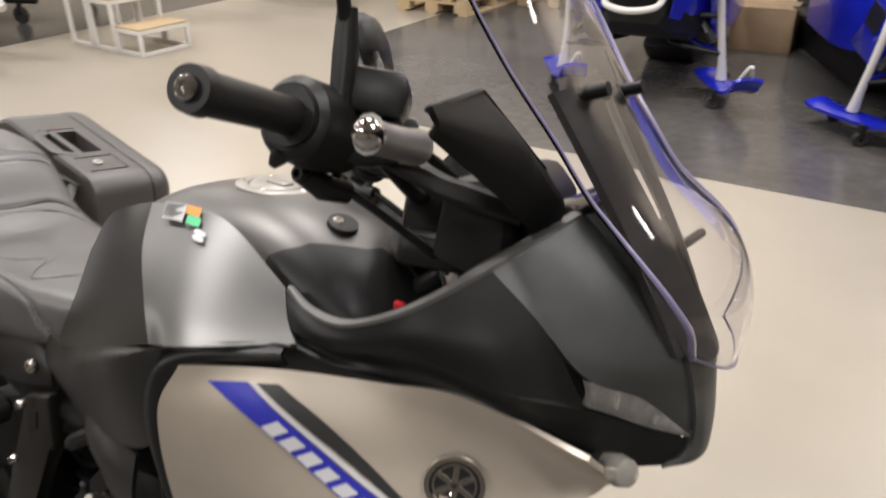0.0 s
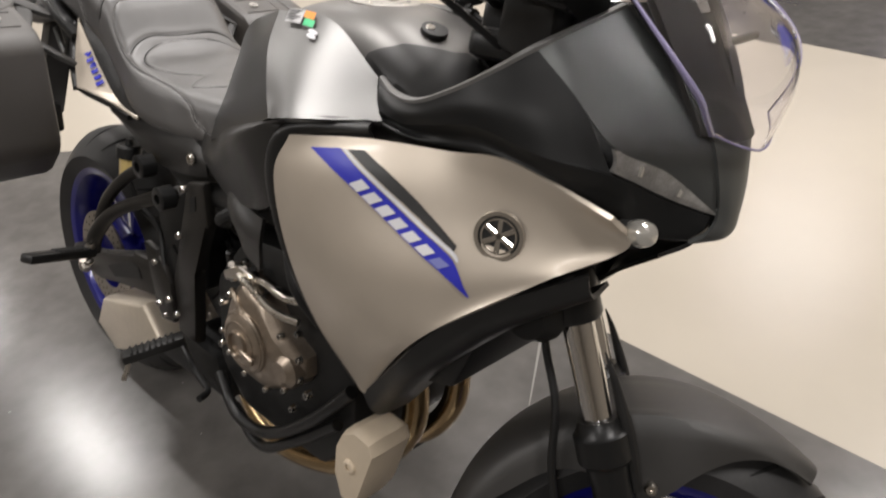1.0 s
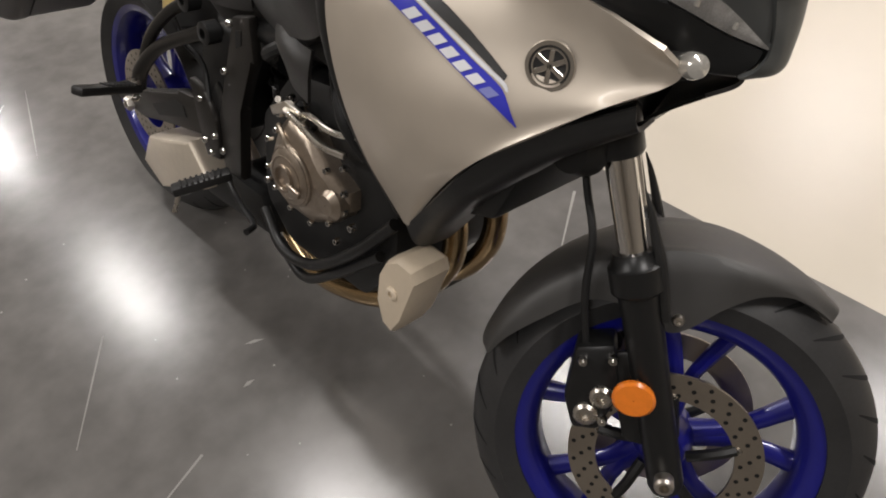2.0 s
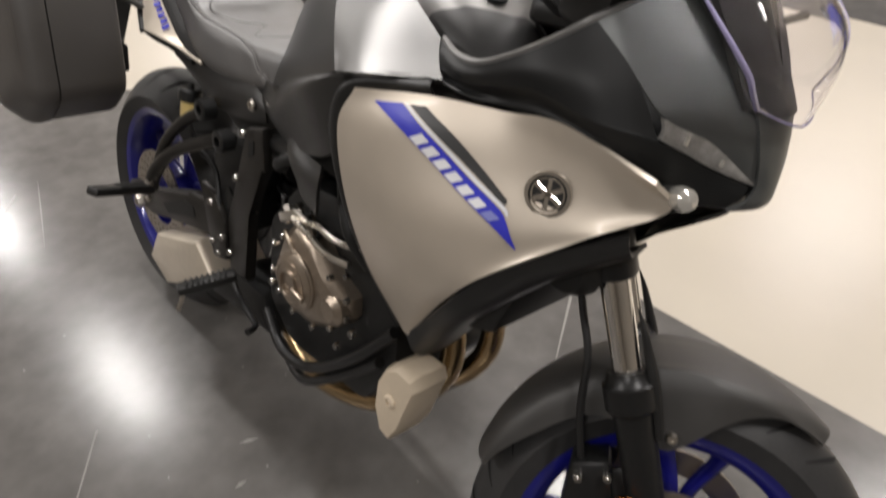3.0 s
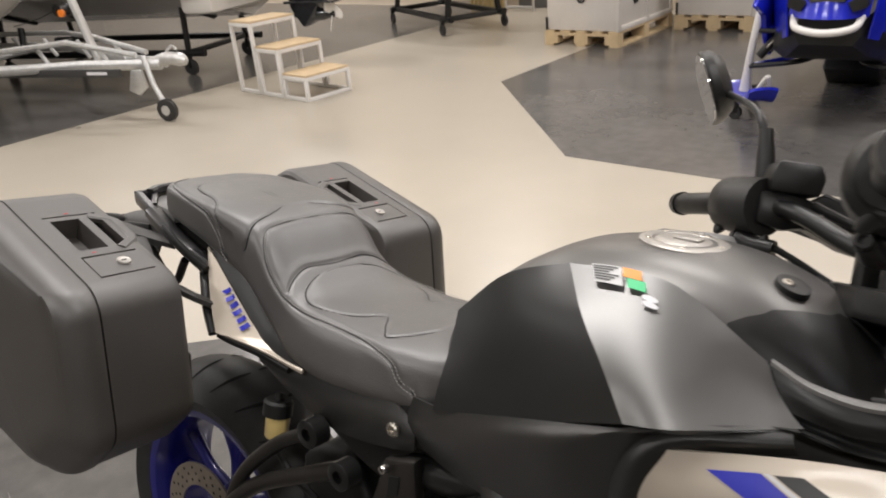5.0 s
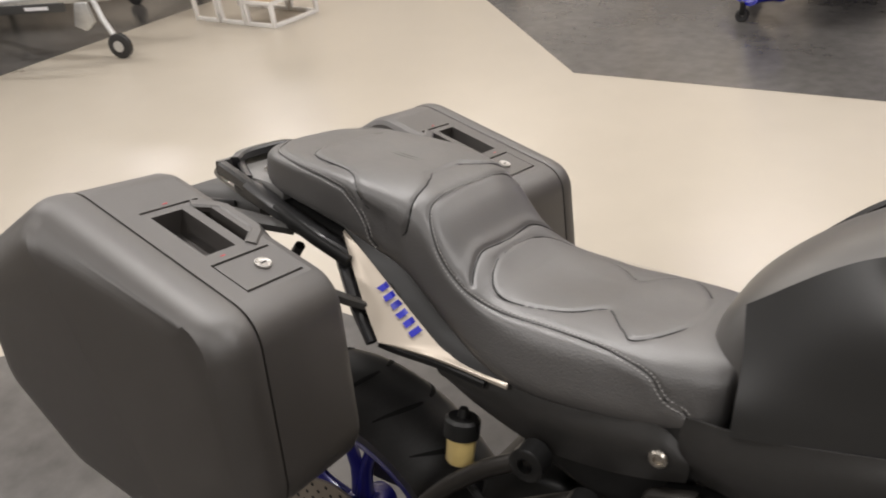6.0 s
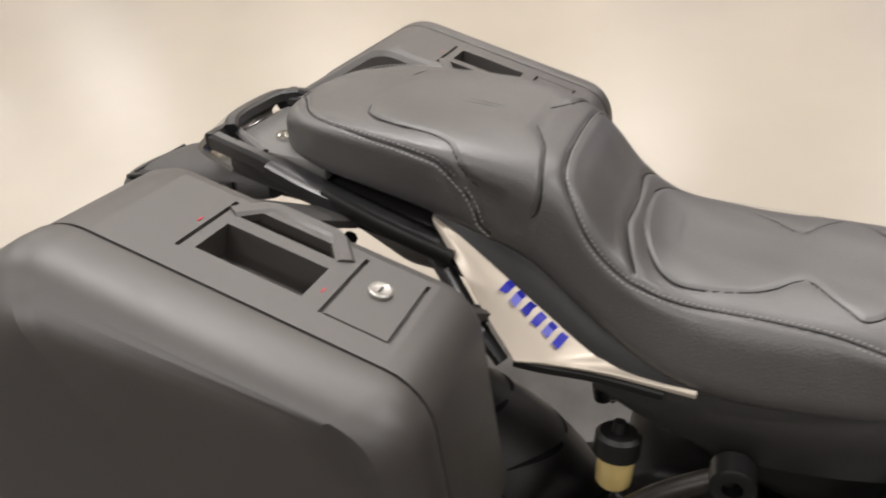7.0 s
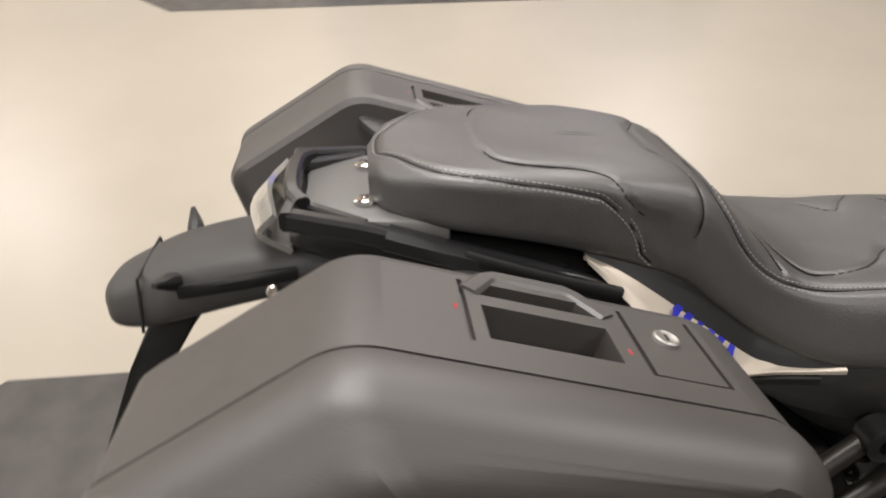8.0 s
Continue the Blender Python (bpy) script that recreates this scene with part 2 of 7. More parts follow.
def bolt(x, y, z, r=0.008, h=0.008, n=10, axis=(0, -1, 0)):
    """A domed screw head with a recess, standing out along the axis."""
    d = Vector(axis).normalized()
    q = d.to_track_quat("Z", "Y").to_matrix().to_4x4()
    prof = [(0, r), (0.6 * h, r), (h, 0.75 * r), (h, 0.45 * r), (0.4 * h, 0.4 * r)]
    bm = bmesh.new()
    rows = [[(rr * math.cos(2 * math.pi * i / n), rr * math.sin(2 * math.pi * i / n), hh) for i in range(n)] for hh, rr in prof]
    vs = grid_faces(bm, rows, wrap=True)
    bm.faces.new(vs[-1]), bm.faces.new(list(reversed(vs[0])))
    bmesh.ops.transform(bm, matrix=Matrix.Translation((x, y, z)) @ q, verts=bm.verts)
    return bm


def moved(bm, m):
    bmesh.ops.transform(bm, matrix=m, verts=bm.verts)
    return bm


def joined(*bms):
    out = bms[0]
    for b in bms[1:]:
        me = bpy.data.meshes.new("scratch")
        b.to_mesh(me)
        b.free()
        out.from_mesh(me)
        bpy.data.meshes.remove(me)
    return out


def strap(points, w, h, smooth=0, bevel=0.2):
    """A flat bar of width w and height h swept along points, its width kept level."""
    q = cat(points, smooth) if smooth else [Vector(a) for a in points]
    k = len(q)
    ws = w if isinstance(w, (list, tuple)) else [w, w]
    c = bevel
    shape = [(-1, -1 + 2 * c), (-1 + 2 * c, -1), (1 - 2 * c, -1), (1, -1 + 2 * c), (1, 1 - 2 * c), (1 - 2 * c, 1), (-1 + 2 * c, 1), (-1, 1 - 2 * c)]
    rows = []
    for i in range(k):
        t = (q[min(i + 1, k - 1)] - q[max(i - 1, 0)]).normalized()
        sd = t.cross(Vector((0, 0, 1))).normalized()
        up = sd.cross(t)
        f = i / (k - 1) * (len(ws) - 1)
        j = min(int(f), len(ws) - 2)
        wi = ws[j] + (ws[j + 1] - ws[j]) * (f - j)
        rows.append([q[i] + sd * (wi / 2 * a) + up * (h / 2 * b) for a, b in shape])
    bm = bmesh.new()
    vs = grid_faces(bm, rows, wrap=True)
    bm.faces.new(list(reversed(vs[0]))), bm.faces.new(vs[-1])
    return bm


def sunk_grid(corner, us, vs, depth):
    """A face between four corners, cut into cells at fractions us and vs; depth(i, j) sinks a cell, with walls."""
    a, b, c, d = [Vector(q) for q in corner]
    n = (b - a).cross(d - a).normalized()
    if n.z < 0:
        n = -n

    def at(u, v, z):
        return (a.lerp(b, u)).lerp(d.lerp(c, u), v) - n * z

    bm = bmesh.new()
    nu, nv = len(us) - 1, len(vs) - 1

    def face(*pts):
        bm.faces.new([bm.verts.new(q) for q in pts])

    dep = [[depth(i, j) for j in range(nv)] for i in range(nu)]
    for i in range(nu):
        for j in range(nv):
            z = dep[i][j]
            face(at(us[i], vs[j], z), at(us[i + 1], vs[j], z), at(us[i + 1], vs[j + 1], z), at(us[i], vs[j + 1], z))
            if i + 1 < nu and dep[i + 1][j] != z:
                y = dep[i + 1][j]
                face(at(us[i + 1], vs[j], z), at(us[i + 1], vs[j], y), at(us[i + 1], vs[j + 1], y), at(us[i + 1], vs[j + 1], z))
            if j + 1 < nv and dep[i][j + 1] != z:
                y = dep[i][j + 1]
                face(at(us[i], vs[j + 1], z), at(us[i], vs[j + 1], y), at(us[i + 1], vs[j + 1], y), at(us[i + 1], vs[j + 1], z))
    bmesh.ops.remove_doubles(bm, verts=bm.verts, dist=1e-6)
    return bm


# ---- hall ----
M_FLOOR_L = mat("light_polished_concrete", (0.445, 0.40, 0.332), 0.3, vary=0.06, scale=0.5, rvary=0.03, detail=2)
M_FLOOR_D = mat("dark_polished_concrete", (0.110, 0.104, 0.098), 0.205, vary=0.38, scale=1.5, rvary=0.025, detail=5)
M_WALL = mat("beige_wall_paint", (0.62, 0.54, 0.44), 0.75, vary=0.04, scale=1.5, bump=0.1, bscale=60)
# unseen ceiling, its grey set by how much light should bounce down
M_CEIL = mat("low_bounce_ceiling_paint", (0.42, 0.40, 0.38), 0.8, vary=0.1, scale=2)
# front and side walls: back wall colour darkened to cut bounced light
M_WALL_DIM = mat("low_bounce_wall_paint", (0.30, 0.27, 0.23), 0.75, vary=0.05, scale=1.5, bump=0.1, bscale=60)
M_SCRATCH = mat("pale_scratched_concrete", (0.21, 0.20, 0.185), 0.4)
M_FIX = mat("lamp_housing", (0.7, 0.7, 0.7), 0.5)

X0, X1, Y0, Y1 = -16.0, 8.0, -8.0, 8.3


def structure(name, bm, material, label, category, angle=35):
    ob = part(name, bm, material, None, label, angle)
    return tagged(ob, category=category, kind="structure")


structure("floor", rbox(X0, X1, Y0, Y1, -0.2, 0, 0), M_FLOOR_L, "light beige polished concrete floor of the hall", "floor")
structure("floor_bay_near", slab([(-1.0, 0.84), (X1, 0.84), (X1, -7.9), (-9.68, -7.9)], 0.0, 0.002, "z", 0), M_FLOOR_D, "dark grey polished concrete bay under the motorcycle", "floor")
structure("floor_bay_far", slab([(-1.03, 3.12), (X1, 3.12), (X1, 8.25), (-2.5, 8.25), (-2.5, 4.57)], 0.0, 0.002, "z", 0), M_FLOOR_D, "dark grey polished concrete bay under the snowmobiles", "floor")
structure("floor_bay_left", slab([(-5.0, -3.2), (-5.0, 8.25), (-15.9, 8.25), (-15.9, -3.2)], 0.0, 0.002, "z", 0), M_FLOOR_D, "dark grey polished concrete bay under the boats", "floor")
structure("wall_back", rbox(X0 - 0.2, X1 + 0.2, Y1, Y1 + 0.2, -0.2, CEIL, 0), M_WALL, "plain beige painted wall", "wall")
structure("wall_front", rbox(X0 - 0.2, X1 + 0.2, Y0 - 0.2, Y0, -0.2, CEIL, 0), M_WALL_DIM, "hall wall, darker than the back one to cut bounced light", "wall")
structure("wall_left", rbox(X0 - 0.2, X0, Y0, Y1, -0.2, CEIL, 0), M_WALL_DIM, "hall wall, darker than the back one to cut bounced light", "wall")
structure("wall_right", rbox(X1, X1 + 0.2, Y0, Y1, -0.2, CEIL, 0), M_WALL_DIM, "hall wall, darker than the back one to cut bounced light", "wall")
structure("ceiling", rbox(X0 - 0.2, X1 + 0.2, Y0 - 0.2, Y1 + 0.2, CEIL, CEIL + 0.2, 0), M_CEIL, "unseen hall ceiling, toned to hold down bounced light", "ceiling")

for k, (xa, ya, xb, yb, w) in enumerate(((0.783, 0.716, 0.911, 0.502, 0.004), (0.30, -0.42, 0.55, -0.60, 0.003), (-0.9, -0.20, -0.62, -0.42, 0.003), (0.75, -0.42, 0.82, -0.62, 0.003))):
    d = Vector((xb - xa, yb - ya, 0)).normalized()
    n = Vector((-d.y, d.x, 0)) * w
    structure("floor_scratch", slab([(xa + n.x, ya + n.y), (xb + n.x * 0.3, yb + n.y * 0.3), (xb - n.x * 0.3, yb - n.y * 0.3), (xa - n.x, ya - n.y)], 0.002, 0.0026, "z", 0), M_SCRATCH, "pale scratch on the dark concrete floor", "scratch")
for xa, ya, xb, yb, w in ((0.57, -0.20, 0.59, -0.16, 0.006), (0.67, -0.27, 0.67, -0.24, 0.007), (-0.94, -0.11, -0.52, -0.24, 0.003)):
    d = Vector((xb - xa, yb - ya, 0)).normalized()
    n = Vector((-d.y, d.x, 0)) * w
    structure("floor_scratch", slab([(xa, ya), ((xa + xb) / 2 + n.x, (ya + yb) / 2 + n.y), (xb, yb), ((xa + xb) / 2 - n.x * 0.6, (ya + yb) / 2 - n.y * 0.6)], 0.002, 0.0026, "z", 0), M_SCRATCH, "pale scratch on the dark concrete floor", "scratch")
chips = bmesh.new()
for k in range(30):
    cx, cy, rr = random.uniform(-0.2, 1.3), random.uniform(-0.75, 0.5), random.uniform(0.0015, 0.004)
    vs = [chips.verts.new((cx + rr * random.uniform(0.5, 1.5) * math.cos(a), cy + rr * random.uniform(0.5, 1.5) * math.sin(a), 0.0027)) for a in (0, 1.2, 2.5, 3.8, 5.1)]
    chips.faces.new(vs)
tagged(part("floor_specks", chips, M_SCRATCH, None, "pale specks scattered on the dark concrete floor"), category="specks", kind="stuff")

for lx, ly in [(x - 1.2, y) if y == 4.2 and x != -0.7 else (-0.3, 2.6) if y == 4.2 else (x, y) for x in LAMP_X for y in LAMP_Y]:
    li = bpy.data.lights.new("ceiling_lamp", "AREA")
    li.shape, li.size, li.size_y, li.energy, li.color = "RECTANGLE", 1.4, 0.26, LAMP_W, LAMP_COLOR
    lo = new("ceiling_lamp", li)
    lo.location = (lx, ly, CEIL - 0.09)
    fx = part("ceiling_light", joined(rbox(lx - 0.78, lx + 0.78, ly - 0.17, ly + 0.17, CEIL - 0.05, CEIL, 0.01)), M_FIX, None, "long white ceiling light fitting, switched on")
    tagged(fx, category="ceiling light", group="ceiling lights")


# ---- motorcycle ----
LEAN_DEG, STEER_DEG = 12.6, 32.7
LEANED = pose(0, 0, 0, -LEAN_DEG, 0, 0)
bike = tagged(empty("motorcycle", None, LEANED), "silver, black and blue sport touring motorcycle leaning on its side stand", "motorcycle")
AX_O, AX_D = Vector((1.55, 0, 0)), Vector((-0.419, 0, 0.908)).normalized()
STEER = Matrix.Translation(AX_O) @ Matrix.Rotation(radians(STEER_DEG), 4, AX_D) @ Matrix.Translation(-AX_O)


def side(rows, s):
    return [[(x, y * s, z) for x, y, z in r] for r in rows]


def both(name, make, material, parent, label="", angle=35):
    """A part on the right side (negative y) and its twin on the left."""
    return part(name, make(1), material, parent, label, angle), part(name, make(-1), material, parent, label, angle)


def bez(rows, u, v):
    """The point at u, v (0 to 1) of the smooth surface through rows of control points."""
    def one(p, f):
        g = f * (len(p) - 1)
        k = min(int(g), len(p) - 2)
        t = g - k
        q = [Vector(v) for v in p]
        b, c = q[k], q[k + 1]
        a = q[k - 1] if k else b * 2 - c
        d = q[k + 2] if k + 2 < len(q) else c * 2 - b
        return 0.5 * (2 * b + (c - a) * t + (2 * a - 5 * b + 4 * c - d) * t * t + (3 * b - a - 3 * c + d) * t ** 3)
    return one([one(r, u) for r in rows], v)


# wheels
def tyre_bm(R, w, rim, n=96):
    prof = []
    for i in range(17):
        a = math.pi * i / 16
        prof.append((-w / 2 * math.cos(a), R - (R - rim - 0.03) * abs(math.cos(a)) ** 2.3))
    prof += [(w / 2 * 0.84, rim), (-w / 2 * 0.84, rim)]
    return lathe(prof, n)


def groove_bm(R, w, rim, count, hand):
    """Curved rain grooves, as thin dark strips let into the tread."""
    bm = bmesh.new()
    for k in range(count):
        a0 = 2 * math.pi * k / count
        row0, row1 = [], []
        for i in range(9):
            f = 0.12 + 0.80 * i / 8
            c = hand * f * 0.9
            y = w / 2 * c
            r = R - (R - rim - 0.03) * abs(c) ** 2.3 + 0.0008
            a = a0 + 0.16 * f * f - 0.02
            d = 0.015 * math.sin(math.pi * (0.15 + 0.75 * i / 8))
            row0.append((r * math.cos(a - d), y, r * math.sin(a - d)))
            row1.append((r * math.cos(a + d), y, r * math.sin(a + d)))
        grid_faces(bm, [row0, row1])
    return bm


def wheel(name, cx, cz, R, w, rim_w, m, grooves):
    hub = empty(name, bike, m @ Matrix.Translation((cx, 0, cz)))
    hub["label"] = "black road tyre on a blue painted alloy wheel"
    rim = 0.2325
    part("tyre", tyre_bm(R, w, rim - 0.006), M_TYRE, hub, "black rubber tyre with rain grooves")
    part("tread_groove", joined(groove_bm(R, w, rim - 0.006, grooves, -1), groove_bm(R, w, rim - 0.006, grooves, 1)), M_VOID, hub)["kind"] = "stuff"
    h = rim_w / 2
    part("rim", lathe([(-h, rim), (-h, rim - 0.010), (-h + 0.004, rim - 0.022), (-h * 0.72, rim - 0.034), (-h * 0.4, rim - 0.040), (h * 0.4, rim - 0.040), (h * 0.72, rim - 0.034), (h - 0.004, rim - 0.022), (h, rim - 0.010), (h, rim), (h - 0.004, rim), (h * 0.7, rim - 0.010), (-h * 0.7, rim - 0.010), (-h + 0.004, rim)], 80), M_RIM, hub, "blue painted alloy rim")
    part("hub", lathe([(-0.06, 0.012), (-0.06, 0.030), (-0.045, 0.036), (-0.02, 0.046), (0.02, 0.046), (0.045, 0.036), (0.06, 0.030), (0.06, 0.012)], 36), M_RIM, hub)
    for i in range(5):
        for d in (-1, 1):
            a0 = 2 * math.pi * i / 5 + 0.35
            p = [(r * math.cos(a0 + d * t), 0, r * math.sin(a0 + d * t)) for r, t in ((0.038, 0.10), (0.11, 0.12), (0.207, 0.26))]
            part("spoke", tube(p, 0.011, 10, 8, radii=[0.015, 0.010, 0.014], flat=1.35), M_RIM, hub)
    return hub


rear_wheel = wheel("rear_wheel", 0, 0.315, 0.318, 0.18, 0.15, Matrix(), 22)
front_wheel = wheel("front_wheel", 1.46, 0.30, 0.302, 0.122, 0.095, STEER, 26)


def disc_bm(r0, r1, t, y, holes=0):
    bm = lathe([(y - t / 2, r0), (y - t / 2, r1), (y + t / 2, r1), (y + t / 2, r0)], 80)
    return bm


def hole_bm(r0, r1, y, count):
    """Drillings, as small dark dimples on a disc's face."""
    bm = bmesh.new()
    for k in range(count):
        for j in range(3):
            a = 2 * math.pi * (k + j * 0.33) / count
            r = r0 + (r1 - r0) * (0.2 + 0.3 * j)
            vs = [bm.verts.new((r * math.cos(a) + 0.0036 * math.cos(q), y, r * math.sin(a) + 0.0036 * math.sin(q))) for q in (i * math.pi / 4 for i in range(8))]
            bm.faces.new(vs)
    return bm


for y in (-0.068, 0.068):
    part("brake_disc", disc_bm(0.100, 0.141, 0.005, y), M_DISC, front_wheel, "drilled steel brake disc")
    part("disc_drilling", hole_bm(0.100, 0.141, y + math.copysign(0.0029, y), 26), M_DARK, front_wheel)
    for k in range(5):
        a = 2 * math.pi * k / 5 + 0.2
        part("disc_carrier", tube([(0.035 * math.cos(a), y * 0.85, 0.035 * math.sin(a)), (0.075 * math.cos(a + 0.25), y, 0.075 * math.sin(a + 0.25)), (0.104 * math.cos(a + 0.3), y, 0.104 * math.sin(a + 0.3))], 0.009, 8, 7), M_BLACKM, front_wheel)
        part("disc_bolt", bolt(0.104 * math.cos(a + 0.3), y, 0.104 * math.sin(a + 0.3), 0.007, 0.006, 10, (0, math.copysign(1, y), 0)), M_STEEL, front_wheel)
part("brake_disc", disc_bm(0.075, 0.122, 0.005, -0.088), M_DISC, rear_wheel, "drilled steel brake disc")
part("disc_drilling", hole_bm(0.078, 0.120, -0.0909, 22), M_DARK, rear_wheel)

# fork, laid out straight ahead and turned with the bars
fork = empty("fork", bike, STEER)
fork["label"] = "black and chrome telescopic fork turned to the left"
FU = Vector((-0.419, 0, 0.908)).normalized()


def leg(y, d, off=0.0):
    """A point d metres up the fork leg from the axle, off metres ahead of it."""
    return Vector((1.46, y, 0.30)) + FU * d + Vector((FU.z, 0, -FU.x)) * off


for y in (-0.1, 0.1):
    part("fork_tube", tube([leg(y, 0.25), leg(y, 0.82)], 0.0205, 28), M_CHROME, fork, "chromed inner fork tube")
    part("fork_lower", tube([leg(y, -0.04), leg(y, -0.032), leg(y, -0.02), leg(y, 0.12), leg(y, 0.26), leg(y, 0.288)], 0.028, 24, radii=[0.012, 0.022, 0.026, 0.026, 0.028, 0.030]), M_BLACKM, fork, "black lower fork leg")
    part("fork_seal", tube([leg(y, 0.284), leg(y, 0.288), leg(y, 0.322), leg(y, 0.326), leg(y, 0.342)], 0.034, 24, radii=[0.034, 0.037, 0.037, 0.032, 0.027]), M_BLACKM, fork)
    part("lower_clamp", tube([leg(y, 0.472), leg(y, 0.478), leg(y, 0.532), leg(y, 0.538)], 0.0325, 24, radii=[0.030, 0.034, 0.034, 0.030]), M_BLACKM, fork)
    for d in (0.488, 0.520):
        b = leg(y, d, -0.034)
        part("clamp_bolt", bolt(b.x, b.y - 0.012, b.z, 0.007, 0.010, 10, (-0.3, -1, 0)), M_STEEL, fork)
    part("axle_nut", lathe([(0, 0.001), (0, 0.014), (-0.018, 0.014), (-0.022, 0.011), (-0.022, 0.007), (-0.012, 0.007)], 18, (1.46, y * 1.24, 0.30)), M_STEEL, fork)
    part("spear_guard", tube([leg(y * 1.08, 0.24, 0.030), leg(y * 1.08, 0.32, 0.033), leg(y * 1.05, 0.39, 0.030), leg(y * 1.02, 0.425, 0.026)], 0.008, 10, 14, radii=[0.007, 0.009, 0.005, 0.001]), M_PLASTIC, fork)
    s = math.copysign(1, y)
    cal = part("brake_caliper", slab([(1.285, 0.455), (1.335, 0.475), (1.365, 0.40), (1.352, 0.335), (1.315, 0.325), (1.290, 0.372)], y * 0.5, y * 1.12, "y", 0.008, 2), M_BLACKM, fork, "black brake caliper")
    for x, z, r in ((1.341, 0.392, 0.017), (1.327, 0.358, 0.0175)):
        part("caliper_piston_cap", bolt(x, y * 1.12, z, r, 0.010, 20, (0, s, 0)), M_STEEL, cal, "bare metal cap")
    for x, z in ((1.352, 0.357), (1.338, 0.455), (1.30, 0.44)):
        part("caliper_bolt", bolt(x, y * 1.12, z, 0.008, 0.011, 12, (0, s, 0)), M_CHROME, cal)
    part("caliper_bracket", slab([(1.34, 0.46), (1.36, 0.47), (1.405, 0.42), (1.42, 0.33), (1.39, 0.33), (1.355, 0.40)], y * 0.93, y * 1.05, "y", 0.004), M_BLACKM, fork)
    part("reflector", moved(lathe([(0, 0.001), (0, 0.030), (-0.006, 0.030), (-0.010, 0.026), (-0.010, 0.001)], 24), Matrix.Translation((1.380, y * 1.28, 0.415)) @ Matrix.Diagonal((1, s * -1, 0.9, 1))), M_ORANGE, fork, "round orange reflector")
    if y < 0:
        part("brake_hose", tube([(1.30, y * 0.95, 0.45), (1.275, y * 0.98, 0.53), (1.262, y * 0.95, 0.61), (1.235, y * 0.75, 0.67), (1.20, y * 0.5, 0.76)], 0.0055, 8, 24), M_DARK, fork, "black rubber brake hose")
part("lower_bridge", rbox(1.17, 1.255, -0.105, 0.105, 0.775, 0.815, 0.01), M_BLACKM, fork)
part("top_bridge", slab([(1.065, -0.125), (1.15, -0.14), (1.17, -0.09), (1.15, 0), (1.17, 0.09), (1.15, 0.14), (1.065, 0.125), (1.05, 0)], 1.015, 1.05, "z", 0.008), M_BLACKM, fork, "black top yoke")



def fender_bm():
    rows = []
    for i in range(15):
        f = i / 14
        a = radians(61 + 104 * f)
        R = 0.322 + 0.012 * math.sin(math.pi * f)
        w = 0.078 * (0.35 + 0.65 * min(1, 4 * f)) * (1 if f < 0.9 else 1 - 1.6 * (f - 0.9))
        drop = 0.016 + 0.105 * math.exp(-((f - 0.42) / 0.17) ** 2) + 0.03 * math.exp(-((f - 0.75) / 0.18) ** 2)
        c, s = math.cos(a), math.sin(a)
        rows.append([((R - drop) * c, -w - 0.004, (R - drop) * s), ((R - 0.014) * c, -w, (R - 0.014) * s), ((R - 0.003) * c, -w * 0.62, (R - 0.003) * s), (R * c, 0, R * s), ((R - 0.003) * c, w * 0.62, (R - 0.003) * s), ((R - 0.014) * c, w, (R - 0.014) * s), ((R - drop) * c, w + 0.004, (R - drop) * s)])
    return patch(rows, 25, 48, 0.004)


part("front_mudguard", moved(fender_bm(), Matrix.Translation((1.46, 0, 0.30))), M_FENDER, fork, "dark grey plastic front mudguard")
for s in (-1, 1):
    part("mudguard_bolt", bolt(1.406, 0.083 * s, 0.527, 0.009, 0.008, 12, (0, s, 0)), M_STEEL, fork)

# silver side panels
PANEL = [
    [(0.967, -0.246, 0.925), (1.07, -0.212, 0.943), (1.168, -0.180, 0.950), (1.256, -0.170, 0.960), (1.363, -0.131, 0.921)],
    [(0.950, -0.258, 0.870), (1.06, -0.240, 0.888), (1.17, -0.205, 0.890), (1.28, -0.160, 0.890), (1.374, -0.103, 0.885)],
    [(0.968, -0.252, 0.770), (1.05, -0.253, 0.790), (1.13, -0.246, 0.800), (1.22, -0.215, 0.805), (1.312, -0.162, 0.837)],
    [(0.993, -0.222, 0.660), (1.04, -0.234, 0.675), (1.09, -0.237, 0.690), (1.14, -0.234, 0.700), (1.194, -0.227, 0.731)],
    [(1.022, -0.168, 0.545), (1.027, -0.169, 0.543), (1.032, -0.170, 0.541), (1.038, -0.170, 0.539), (1.045, -0.170, 0.540)],
]


def dense(rows, nu, nv):
    rr = [cat(r, nu) for r in rows]
    cols = [cat([r[j] for r in rr], nv) for j in range(nu)]
    return [[cols[j][i] for j in range(nu)] for i in range(nv)]


PGRID = dense(PANEL, 81, 81)


PFLAT = np.array([p[:] for r in PGRID for p in r])


def on_panel(x, z, lift=0.0015):
    """The panel's y at x, z, lifted a little outwards."""
    d = (PFLAT[:, 0] - x) ** 2 + (PFLAT[:, 2] - z) ** 2
    near = np.argpartition(d, 6)[:6]
    w = 1 / (1e-6 + d[near])
    return (x, float((PFLAT[near, 1] * w).sum() / w.sum()) - lift, z)


def decal(rows, nu, nv, s, lift=0.0015, thick=0.0008):
    """A film laid on the side panel; rows of (x, z) corners."""
    g = dense([[(x, 0, z) for x, z in r] for r in rows], nu, nv)
    pts = [[Vector(on_panel(p.x, p.z, lift)) for p in r] for r in g]
    bm = bmesh.new()
    grid_faces(bm, [[(p.x, p.y * s, p.z) for p in r] for r in pts])
    return bm


